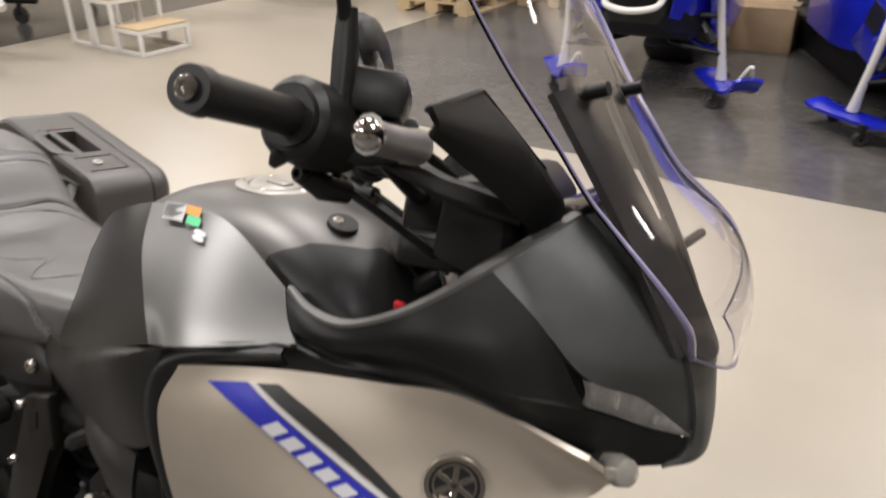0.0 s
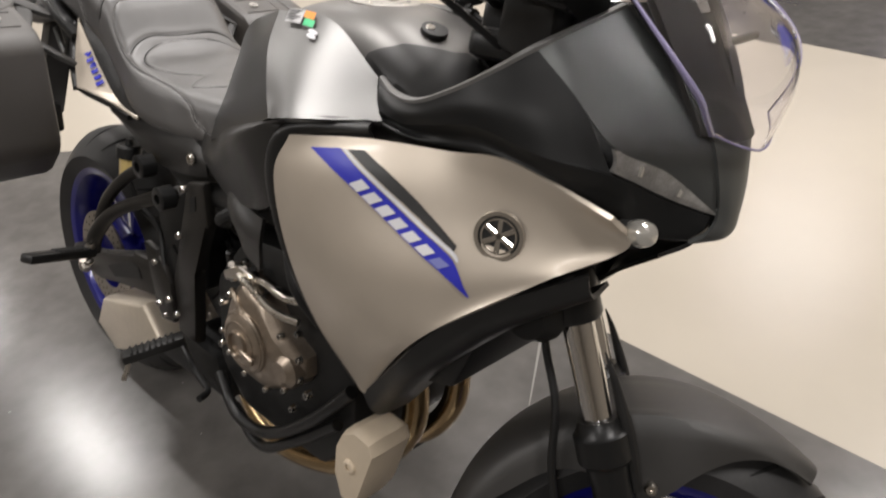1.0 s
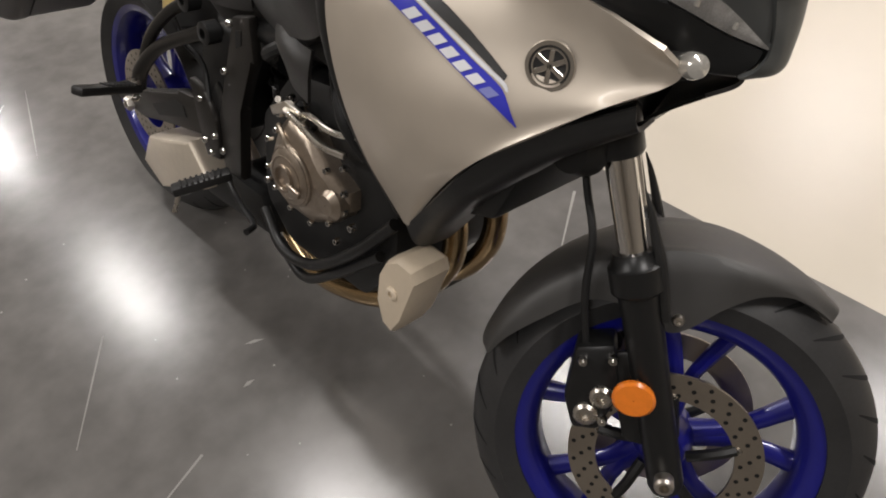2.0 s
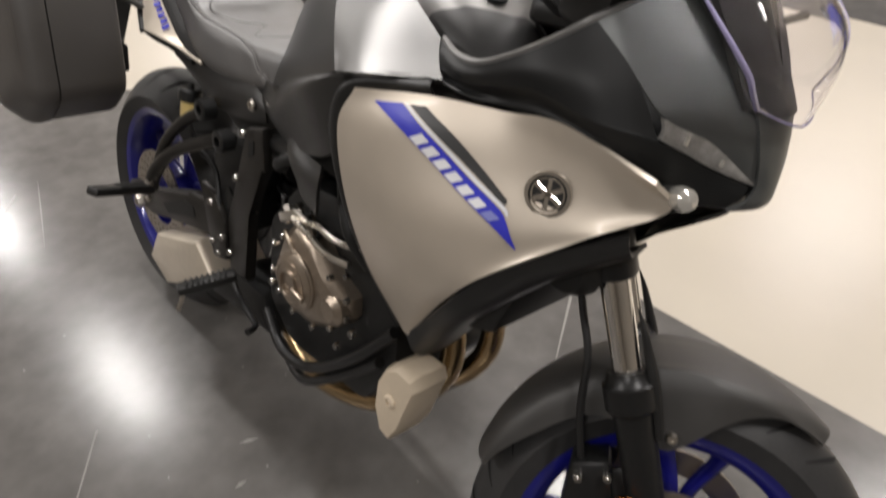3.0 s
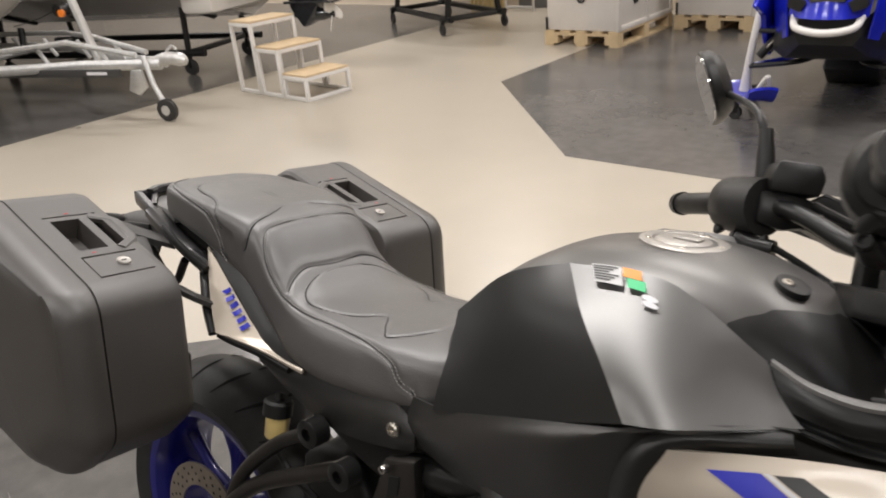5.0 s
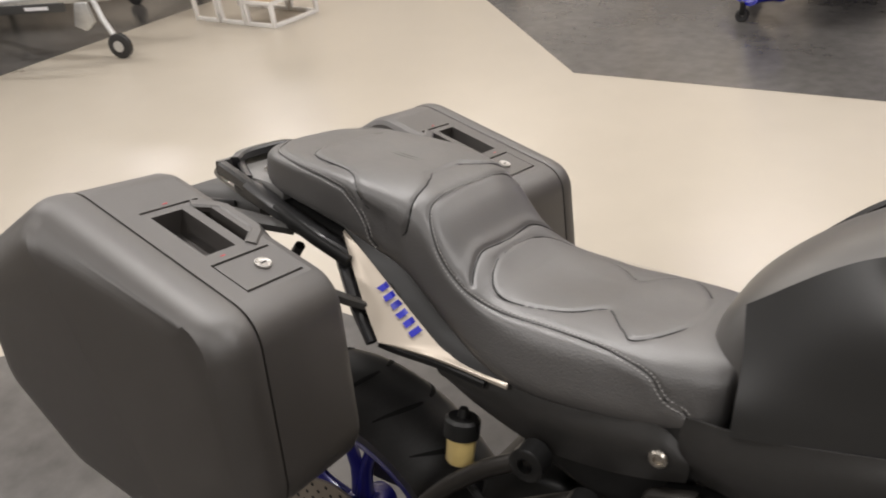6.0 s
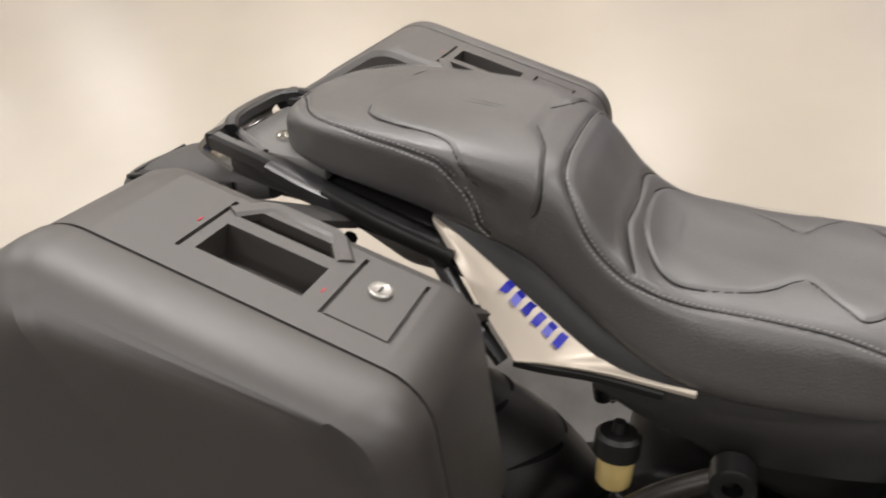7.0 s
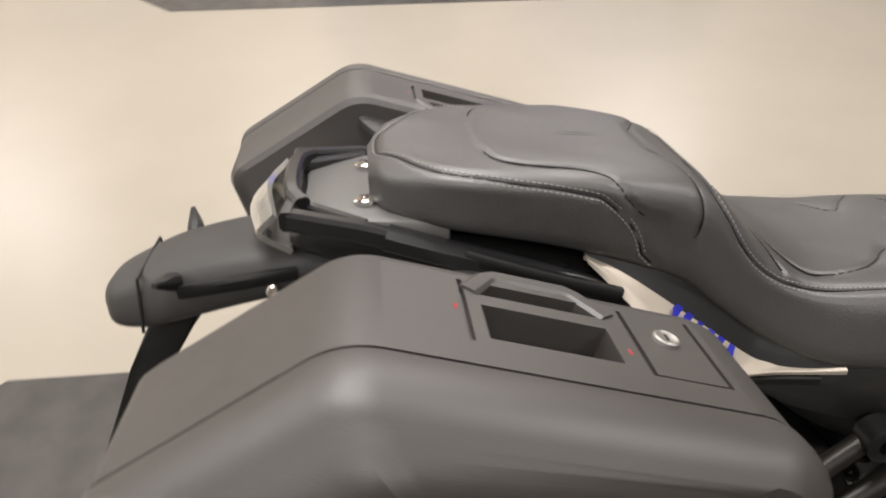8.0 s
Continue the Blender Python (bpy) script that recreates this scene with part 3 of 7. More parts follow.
panels = both("side_panel", lambda s: patch(side(PANEL, s), 37, 37, 0.006, flip=s > 0), M_SILVER, bike, "silver painted side panel with a blue stripe and a round badge")
for s, pan in zip((1, -1), panels):
    part("stripe", decal([[(1.002, 0.918), (1.044, 0.9265)], [(1.069, 0.892), (1.104, 0.898)], [(1.132, 0.862), (1.160, 0.870)], [(1.192, 0.833), (1.210, 0.846)], [(1.222, 0.817), (1.227, 0.831)], [(1.244, 0.8015), (1.245, 0.8025)]], 6, 34, s), M_BLUE, pan, "blue stripe film")
    part("stripe_edge", decal([[(1.046, 0.9270), (1.051, 0.9275)], [(1.106, 0.8985), (1.111, 0.9005)], [(1.162, 0.8705), (1.167, 0.8730)], [(1.212, 0.8470), (1.217, 0.8490)], [(1.224, 0.8385), (1.226, 0.8395)]], 3, 30, s), M_WHITE, pan)
    part("dark_stripe", decal([[(1.054, 0.9275), (1.076, 0.931)], [(1.114, 0.9005), (1.130, 0.908)], [(1.170, 0.8735), (1.180, 0.880)], [(1.217, 0.8495), (1.218, 0.8560)]], 5, 28, s), M_LABEL, pan)
    # the word mark as slanted bars
    for k in range(7):
        f = 0.250 + 0.083 * k
        ax, az = 1.004 + 0.243 * f + 0.008, 0.917 - 0.1165 * f + 0.0045
        h = 1.75 - 0.75 * f
        part("word_mark", decal([[(ax, az), (ax + 0.0095 * h, az + 0.0055 * h)], [(ax + 0.0135, az - 0.0068), (ax + 0.0135 + 0.0095 * h, az - 0.0068 + 0.0055 * h)]], 3, 3, s, 0.0026), M_WHITE if k < 6 else M_BLUEPALE, pan)
    c = Vector(on_panel(1.256, 0.876, 0.0))
    q = Vector((0.40, -0.90, 0.12)).normalized()
    q.y *= s
    c.y *= s
    mm = Matrix.Translation(c) @ q.to_track_quat("Y", "Z").to_matrix().to_4x4()
    bd = part("badge", moved(lathe([(0, 0.001), (0, 0.029), (0.004, 0.029), (0.005, 0.027), (0.003, 0.026), (0.003, 0.001)], 40), mm), M_LABEL, pan, "round black and chrome badge")
    part("badge_ring", moved(lathe([(0.003, 0.0228), (0.006, 0.0238), (0.006, 0.0285), (0.003, 0.0295)], 40), mm), M_CHROME, bd)
    part("badge_ring", moved(lathe([(0.003, 0.0185), (0.0055, 0.019), (0.0055, 0.021), (0.003, 0.0215)], 40), mm), M_CHROME, bd)
    for k in range(3):
        part("badge_bar", moved(rbox(-0.0031, 0.0031, 0.003, 0.0058, -0.019, 0.019, 0.0008, 1), mm @ Matrix.Rotation(radians(60 * k), 4, "Y")), M_CHROME, bd)

FRAME_RIM = [
    [(1.055, -0.188, 0.956), (0.957, -0.240, 0.938), (0.918, -0.250, 0.87), (0.940, -0.240, 0.76), (0.968, -0.205, 0.65), (0.998, -0.155, 0.53)],
    [(1.06, -0.20, 0.950), (0.962, -0.249, 0.930), (0.940, -0.259, 0.87), (0.958, -0.250, 0.765), (0.984, -0.217, 0.655), (1.015, -0.162, 0.535)],
    [(1.065, -0.196, 0.938), (0.975, -0.236, 0.918), (0.962, -0.243, 0.868), (0.980, -0.238, 0.77), (1.004, -0.210, 0.66), (1.032, -0.155, 0.54)],
]
both("panel_surround", lambda s: patch(side(FRAME_RIM, s), 34, 10, 0.006, flip=s < 0), M_PLASTIC, bike, "grained black surround of the silver panel")
ARCH = [
    [(1.345, -0.125, 0.850), (1.250, -0.192, 0.790), (1.194, -0.216, 0.732), (1.150, -0.220, 0.671), (1.036, -0.160, 0.535)],
    [(1.350, -0.118, 0.824), (1.268, -0.165, 0.762), (1.215, -0.190, 0.706), (1.165, -0.195, 0.648), (1.054, -0.150, 0.505)],
    [(1.335, -0.060, 0.815), (1.262, -0.095, 0.752), (1.208, -0.115, 0.694), (1.160, -0.120, 0.636), (1.056, -0.090, 0.497)],
]
both("radiator_shroud", lambda s: patch(side(ARCH, s), 26, 14, 0.006, flip=s > 0), M_PLASTIC, bike, "black radiator shroud")
part("radiator", slab([(1.13, 0.60), (1.19, 0.62), (1.26, 0.80), (1.20, 0.80)], -0.15, 0.15, "y", 0.008), M_DARK, bike, "black radiator core")
part("horn", moved(lathe([(-0.03, 0.001), (-0.03, 0.03), (-0.01, 0.04), (0.0, 0.042), (0.006, 0.036), (0.006, 0.001)], 28), Matrix.Translation((1.265, -0.09, 0.755))), M_DARK, bike)
MIDCOVER = [
    [(0.562, -0.130, 0.799), (0.65, -0.158, 0.818), (0.78, -0.215, 0.878), (0.95, -0.250, 0.940), (1.06, -0.185, 0.955)],
    [(0.568, -0.138, 0.760), (0.66, -0.170, 0.775), (0.78, -0.224, 0.845), (0.90, -0.252, 0.905), (1.05, -0.190, 0.945)],
    [(0.585, -0.130, 0.728), (0.68, -0.165, 0.735), (0.78, -0.205, 0.760), (0.90, -0.240, 0.80), (0.97, -0.235, 0.86)],
]
both("frame_cover", lambda s: patch(side(MIDCOVER, s), 26, 16, 0.006, flip=s > 0), M_COVER, bike, "grained dark grey frame cover")
DUCT = [
    [(0.725, -0.180, 0.772), (0.755, -0.193, 0.780), (0.785, -0.203, 0.778), (0.815, -0.210, 0.766), (0.860, -0.215, 0.764)],
    [(0.728, -0.188, 0.750), (0.760, -0.210, 0.748), (0.790, -0.220, 0.742), (0.825, -0.224, 0.732), (0.865, -0.225, 0.728)],
    [(0.740, -0.180, 0.722), (0.762, -0.196, 0.712), (0.785, -0.206, 0.700), (0.806, -0.210, 0.684), (0.850, -0.215, 0.676)],
]
both("air_duct", lambda s: patch(side(DUCT, s), 16, 12, 0.006, flip=s > 0), M_COVER, bike, "dark grey air duct")

# tank
TANK = [(0.568, 0.062, 0.80, 0.880), (0.592, 0.094, 0.79, 0.924), (0.635, 0.116, 0.78, 0.970), (0.69, 0.126, 0.79, 1.011), (0.76, 0.138, 0.80, 1.044), (0.86, 0.146, 0.82, 1.061), (0.95, 0.145, 0.84, 1.055), (1.02, 0.140, 0.86, 1.030), (1.07, 0.132, 0.87, 0.998), (1.12, 0.112, 0.88, 0.958), (1.15, 0.08, 0.885, 0.93)]
part("fuel_tank", loft([ring(x, h, z0, z1, 40, 2.8, 0.86) for x, h, z0, z1 in TANK], 44), M_TANK, bike, "matt dark grey fuel tank", 50)
TANKSIDE = [
    [(0.602, -0.085, 0.924), (0.695, -0.118, 1.003), (0.787, -0.130, 1.040), (0.90, -0.128, 1.045), (1.014, -0.145, 0.996)],
    [(0.612, -0.114, 0.876), (0.722, -0.152, 0.955), (0.834, -0.182, 1.006), (0.93, -0.180, 1.002), (1.03, -0.160, 0.978)],
    [(0.616, -0.138, 0.835), (0.738, -0.176, 0.896), (0.884, -0.221, 0.970), (0.958, -0.220, 0.968), (1.047, -0.172, 0.965)],
    [(0.618, -0.150, 0.805), (0.74, -0.190, 0.852), (0.922, -0.246, 0.934), (0.975, -0.246, 0.948), (1.062, -0.180, 0.957)],
]
covers = both("tank_cover", lambda s: patch(side([r[2:] for r in TANKSIDE], s), 28, 28, 0.008, flip=s > 0), M_SIDE, bike, "satin dark grey tank side cover")
both("knee_panel", lambda s: patch(side([r[:3] for r in TANKSIDE], s), 20, 28, 0.008, flip=s > 0), M_SIDE_SHADED, bike, "knee panel of the tank, the cover's paint darkened for shade")
cap = empty("filler_cap", bike, Matrix.Translation((0.866, 0, 1.0580)) @ Matrix.Rotation(radians(0.5), 4, "Y") @ Matrix.Rotation(radians(90), 4, "X"))
part("cap_ring", lathe([(-0.004, 0.036), (-0.004, 0.053), (0.001, 0.053), (0.003, 0.049), (0.003, 0.038), (0.001, 0.036)], 48), M_CAP, cap, "brushed metal filler ring")
part("cap_lid", lathe([(-0.004, 0.001), (-0.004, 0.035), (0.001, 0.035), (0.004, 0.030), (0.004, 0.001)], 40), M_CAP, cap)
part("cap_lock_flap", moved(rbox(-0.012, 0.020, 0.003, 0.007, -0.009, 0.009, 0.0015), Matrix()), M_CAP, cap)
for k in range(5):
    a = 2 * math.pi * k / 5
    part("cap_screw", moved(bolt(0.043 * math.cos(a), 0.002, 0.043 * math.sin(a), 0.004, 0.002, 10, (0, 1, 0)), Matrix()), M_STEEL, cap)
LUG = Matrix.Translation((1.000, -0.033, 1.0440)) @ Vector((0.32, -0.12, 0.94)).normalized().to_track_quat("Y", "Z").to_matrix().to_4x4()
part("tank_lug_recess", moved(lathe([(-0.006, 0.001), (-0.006, 0.019), (0.0012, 0.0185), (0.0016, 0.017), (0.0008, 0.001)], 28), LUG), M_DARK, bike)
part("tank_lug_bolt", moved(bolt(0.005, 0.0002, 0.004, 0.0065, 0.003, 12, (0, 1, 0)), LUG), M_STEEL, bike, "bare metal bolt")
TCOLS = [cat([r[j] for r in [ring(x, h, z0, z1, 40, 2.8, 0.86) for x, h, z0, z1 in TANK]], 111) for j in range(40)]


def on_tank(f, deg, lift):
    j = deg / 9
    a, u = int(j), j - int(j)
    q = TCOLS[a][round(f * 110)].lerp(TCOLS[(a + 1) % 40][round(f * 110)], u)
    return q + (q - Vector((q.x, 0, q.z - 0.06))).normalized() * lift


# dark sheets laid on the tank front stand in for the shade there
for s in (1, -1):
    rows = []
    for i in range(22):
        f = 0.617 + 0.348 * i / 21
        hi = 149 - 57 * min(1, (f - 0.617) / 0.137) ** 0.9
        rows.append([(q.x, q.y * s, q.z) for q in (on_tank(f, hi + (178 - hi) * k / 9, 0.004) for k in range(10))])
    part("tank_front_shade", patch(rows, 10, 22, 0.005, flip=s < 0), M_PLASTIC, bike, "black sheet darkening the shaded front of the tank")
both("tank_joint", lambda s: rbox(1.002, 1.030, min(-0.147 * s, -0.136 * s), max(-0.147 * s, -0.136 * s), 0.978, 0.9905, 0.004), M_DARK, bike)

# label on the tank cover, laid on its surface
def on_cover(u, v, lift=0.0022):
    p = bez(TANKSIDE, u, v)
    return (p.x, p.y - lift * 0.7, p.z + lift * 0.7)


def cover_film(u0, u1, v0, v1, lift=0.0022, n=5):
    bm = bmesh.new()
    grid_faces(bm, [[on_cover(u0 + (u1 - u0) * i / (n - 1), v0 + (v1 - v0) * j / (n - 1), lift) for i in range(n)] for j in range(n)])
    return bm


rc = covers[0]
part("warning_label", cover_film(0.565, 0.640, 0.01, 0.125, 0.0035, 9), M_LABELG, rc, "grey warning label with fine print")
for k in range(6):
    v = 0.018 + 0.0165 * k
    part("label_line", cover_film(0.568, 0.632 - 0.012 * (k % 3), v, v + 0.009, 0.0043, 9), M_LABEL, rc)
part("orange_sticker", cover_film(0.643, 0.690, 0.01, 0.066, 0.0040, 7), M_ORLAB, rc, "orange square sticker")
part("green_sticker", cover_film(0.652, 0.699, 0.069, 0.125, 0.0040, 7), M_GREEN, rc, "green square sticker")
for v in (0.150, 0.183):
    tag = bmesh.new()
    tag.faces.new([tag.verts.new(on_cover(0.708 + 0.021 * math.cos(a), v + 0.017 * math.sin(a), 0.004)) for a in (2 * math.pi * i / 20 for i in range(20))])
    part("paper_tag", tag, M_WHITE, rc, "small white oval paper tag")

both("seat_base_trim", lambda s: rbox(0.53, 0.70, min(-0.135 * s, -0.05 * s), max(-0.135 * s, -0.05 * s), 0.725, 0.790, 0.008), M_PLASTIC, bike)

# fairing
LIP_EDGE = [(1.017, -0.1455, 0.9935), (1.062, -0.166, 0.986), (1.12, -0.184, 0.993), (1.182, -0.187, 1.022), (1.222, -0.168, 1.050), (1.251, -0.143, 1.075)]
CREASE = [(1.043, -0.170, 0.964), (1.10, -0.181, 0.964), (1.16, -0.187, 0.979), (1.215, -0.186, 0.991), (1.29, -0.168, 0.977), (1.352, -0.127, 0.966)]
FAIR_MID = [(1.030, -0.160, 0.980), (1.085, -0.182, 0.976), (1.143, -0.190, 0.987), (1.202, -0.191, 1.008), (1.263, -0.171, 1.018), (1.309, -0.134, 1.028)]
both("side_fairing", lambda s: patch(side([LIP_EDGE, FAIR_MID, CREASE], s), 40, 16, 0.006, flip=s > 0), M_FAIR_DIM, bike, "satin side fairing, the nose's paint darkened for shade")
FAIR_LOW = [
    CREASE + [(1.389, -0.064, 0.936), (1.423, -0.026, 0.920)],
    [(1.050, -0.168, 0.957), (1.108, -0.172, 0.955), (1.165, -0.172, 0.964), (1.218, -0.170, 0.972), (1.290, -0.155, 0.958), (1.352, -0.116, 0.942), (1.384, -0.064, 0.915), (1.420, -0.030, 0.904)],
    [(1.058, -0.176, 0.951), (1.112, -0.176, 0.947), (1.168, -0.168, 0.950), (1.222, -0.166, 0.955), (1.285, -0.152, 0.946), (1.345, -0.110, 0.918), (1.376, -0.064, 0.890), (1.405, -0.032, 0.886)],
    [(1.10, -0.12, 0.94), (1.14, -0.12, 0.938), (1.19, -0.11, 0.935), (1.24, -0.10, 0.93), (1.30, -0.085, 0.915), (1.35, -0.06, 0.896), (1.376, -0.03, 0.884), (1.405, -0.012, 0.882)],
    [(1.10, 0.0, 0.94), (1.14, 0.0, 0.938), (1.19, 0.0, 0.932), (1.24, 0.0, 0.925), (1.30, 0.0, 0.908), (1.35, 0.0, 0.890), (1.376, 0.0, 0.882), (1.405, 0.0, 0.880)],
]
both("fairing_underside", lambda s: patch(side(FAIR_LOW, s), 46, 26, 0.005, flip=s > 0), M_FAIR_DIM, bike, "lower edge of the fairing, the nose's paint darkened for shade")

LIP = [
    LIP_EDGE + [(1.276, -0.098, 1.100), (1.297, -0.058, 1.121)],
    [(1.016, -0.138, 0.9925), (1.060, -0.155, 0.986), (1.118, -0.171, 0.993), (1.174, -0.174, 1.020), (1.212, -0.157, 1.048), (1.238, -0.131, 1.074), (1.264, -0.088, 1.098), (1.286, -0.054, 1.119)],
    [(1.016, -0.134, 0.972), (1.058, -0.148, 0.966), (1.116, -0.160, 0.970), (1.168, -0.162, 0.995), (1.205, -0.146, 1.022), (1.232, -0.120, 1.050), (1.258, -0.080, 1.078), (1.280, -0.050, 1.100)],
]
both("fairing_lip", lambda s: patch(side(LIP, s), 40, 10, 0.004, flip=s > 0), M_LIP, bike, "grained grey inner lip of the fairing")
# added pale strips stand in for light floor showing past the lip
both("lip_gap_strip", lambda s: patch(side([[(1.190, -0.150, 1.006), (1.228, -0.116, 1.044), (1.262, -0.074, 1.080)], [(1.176, -0.138, 1.012), (1.212, -0.104, 1.052), (1.248, -0.062, 1.090)]], s), 14, 4, 0.003, flip=s > 0), M_GAP_PALE, bike, "pale strip added for the light gap inside the fairing")
RIDGE = [(1.297, -0.058, 1.121), (1.362, -0.052, 1.066), (1.406, -0.044, 1.013), (1.423, -0.034, 0.962), (1.427, -0.023, 0.924)]
FACET_BACK = [(1.251, -0.143, 1.075), (1.302, -0.135, 1.034), (1.347, -0.123, 0.994), (1.386, -0.074, 0.969), (1.4255, -0.0245, 0.926)]


def facet_rows():
    """The flat flank of the nose, a little convex, from the fairing's joint to the ridge."""
    out = []
    for p, q in zip(FACET_BACK, RIDGE):
        a, b = Vector(p), Vector(q)
        w = 0.035 * (b - a).length
        out.append([a, a.lerp(b, 0.33) + Vector((0.45, -0.75, 0.45)) * w * 0.8, a.lerp(b, 0.67) + Vector((0.45, -0.75, 0.45)) * w, b])
    return [[tuple(p) for p in r] for r in out]


both("nose_flank", lambda s: patch(side(facet_rows(), s), 26, 30, 0.005, flip=s > 0), M_NOSE, bike, "satin graphite flank of the nose")
FRONT = []
for (x, y, z), (cx, cz) in zip(RIDGE + [(1.423, -0.030, 0.903), (1.406, -0.031, 0.888)], ((1.316, 1.125), (1.377, 1.068), (1.419, 1.013), (1.433, 0.960), (1.437, 0.918), (1.433, 0.897), (1.412, 0.885))):
    FRONT.append([(x, y, z), (x * 0.3 + cx * 0.7, y * 0.55, z * 0.3 + cz * 0.7), (cx, 0, cz), (x * 0.3 + cx * 0.7, -y * 0.55, z * 0.3 + cz * 0.7), (x, -y, z)])
part("nose_front", patch(FRONT, 25, 40, 0.005), M_NOSE, bike, "satin graphite front of the nose")
HEADL = [
    [(1.348, -0.124, 0.9925), (1.373, -0.091, 0.981), (1.404, -0.051, 0.952), (1.427, -0.0225, 0.9245)],
    [(1.352, -0.122, 0.980), (1.372, -0.096, 0.966), (1.401, -0.056, 0.943), (1.427, -0.0215, 0.9225)],
    [(1.352, -0.125, 0.969), (1.366, -0.100, 0.957), (1.393, -0.061, 0.937), (1.426, -0.022, 0.9215)],
]
lights = both("headlight", lambda s: patch(side(HEADL, s), 22, 10, 0.008, flip=s > 0), M_HEADLIGHT, bike, "slim smoked headlight")
for s, hl in zip((1, -1), lights):
    for u in (0.28, 0.62):
        a, b = bez(HEADL, u, 0.25), bez(HEADL, u + 0.02, 0.6)
        part("lamp_element", tube([(a.x + 0.001, (a.y - 0.001) * s, a.z), (b.x + 0.001, (b.y - 0.001) * s, b.z)], 0.0028, 8), M_LENSCLEAR, hl, "bright lamp element")
    part("turn_signal", tube([(1.362, -0.082 * s, 0.897), (1.376, -0.094 * s, 0.903), (1.385, -0.100 * s, 0.906), (1.393, -0.105 * s, 0.909), (1.397, -0.108 * s, 0.911)], 0.02, 18, radii=[0.011, 0.014, 0.0155, 0.013, 0.004]), M_LENSCLEAR, bike, "clear lens of a turn signal stub")
    part("signal_base", tube([(1.335, -0.068 * s, 0.885), (1.368, -0.094 * s, 0.900)], 0.022, 18, radii=[0.014, 0.018]), M_DARK, bike)

# windscreen: clear shield with brackets behind it
SCREEN = [(1.02, 1.421, 0.070), (1.04, 1.424, 0.098), (1.06, 1.424, 0.119), (1.08, 1.416, 0.138), (1.10, 1.401, 0.149), (1.12, 1.378, 0.150), (1.14, 1.350, 0.143), (1.16, 1.325, 0.139), (1.20, 1.290, 0.140), (1.25, 1.247, 0.149), (1.31, 1.202, 0.155), (1.38, 1.150, 0.138), (1.42, 1.122, 0.100)]


def screen_rows():
    """Cross rows of the shield: swept forward in the middle, its lower edge dipping to a point."""
    out = []
    for z, e, h in SCREEN:
        dip = 0.021 * max(0.0, 1 - (z - 1.02) / 0.10)
        c = e + 0.026 + 0.002 * max(0.0, 1 - (z - 1.02) / 0.3)
        out.append([(e, -h, z), (e + (c - e) * 0.72, -h * 0.55, z - dip * 0.62), (c, 0, z - dip), (e + (c - e) * 0.72, h * 0.55, z - dip * 0.62), (e, h, z)])
    return out


scr = part("windscreen", patch(screen_rows(), 29, 48, 0.004), M_SCREEN, bike, "clear acrylic windscreen with flared lower sides and bright edges")
# violet tubes of varying width imitate the refraction along the cut edges
for s in (-1, 1):
    part("screen_edge", tube([(e, h * s, z) for z, e, h in SCREEN], 0.0026, 8, 48, radii=[0.0034, 0.0034, 0.0026, 0.0016, 0.0011, 0.0011, 0.0011] if s < 0 else [0.0007, 0.0007, 0.0010, 0.0026, 0.0034, 0.0034, 0.0034]), M_SCREENEDGE, scr, "cut edge with its violet refraction painted on")
part("screen_edge", tube(screen_rows()[0], 0.0014, 6, 16), M_SCREENEDGE, scr)
for s in (-1, 1):
    arm = [[(1.250, 0.074 * s, 1.226), (1.262, 0.050 * s, 1.232), (1.272, 0.026 * s, 1.234)], [(1.292, 0.070 * s, 1.170), (1.302, 0.048 * s, 1.174), (1.310, 0.028 * s, 1.176)], [(1.335, 0.068 * s, 1.112), (1.345, 0.044 * s, 1.115), (1.352, 0.020 * s, 1.117)], [(1.366, 0.064 * s, 1.065), (1.378, 0.036 * s, 1.066), (1.384, 0.006 * s, 1.067)], [(1.398, 0.054 * s, 1.008), (1.410, 0.030 * s, 1.006), (1.416, 0.002 * s, 1.006)]]
    part("screen_bracket", patch(arm, 8, 20, 0.010, flip=s > 0), M_FENDER, bike, "black screen bracket arm")
    part("bracket_bolt", tube([(1.250, 0.050 * s, 1.222), (1.300, 0.052 * s, 1.240)], 0.007, 12), M_DARK, bike)
part("bracket_plate", patch([[(1.334, -0.060, 1.118), (1.346, -0.03, 1.119), (1.352, 0, 1.119), (1.346, 0.03, 1.119), (1.334, 0.060, 1.118)], [(1.376, -0.058, 1.060), (1.388, -0.03, 1.061), (1.393, 0, 1.061), (1.388, 0.03, 1.061), (1.376, 0.058, 1.060)], [(1.412, -0.046, 1.006), (1.424, -0.024, 1.005), (1.428, 0, 1.004), (1.424, 0.024, 1.005), (1.412, 0.046, 1.006)]], 17, 14, 0.004), M_FENDER, bike, "dark plastic plate behind the screen")
part("bracket_crossbar", tube([(1.362, 0.0, 1.088), (1.372, 0.04, 1.092), (1.378, 0.085, 1.097)], 0.005, 10, 12), M_DARK, bike)
part("fairing_stay", tube([(1.06, 0, 0.95), (1.16, 0, 1.03), (1.26, 0, 1.06), (1.33, 0, 1.03)], 0.014, 12, 20), M_BLACKM, bike)
part("dash_hood", slab([(1.165, 1.060), (1.175, 1.140), (1.215, 1.150), (1.245, 1.120), (1.245, 1.045)], -0.115, 0.075, "y", 0.012), M_PLASTIC, bike, "black instrument housing")
part("dashboard", slab([(1.225, 1.055), (1.255, 1.125), (1.275, 1.120), (1.28, 1.06), (1.25, 1.035)], -0.085, 0.085, "y", 0.008), M_DISPLAY, bike, "black dashboard display unit")

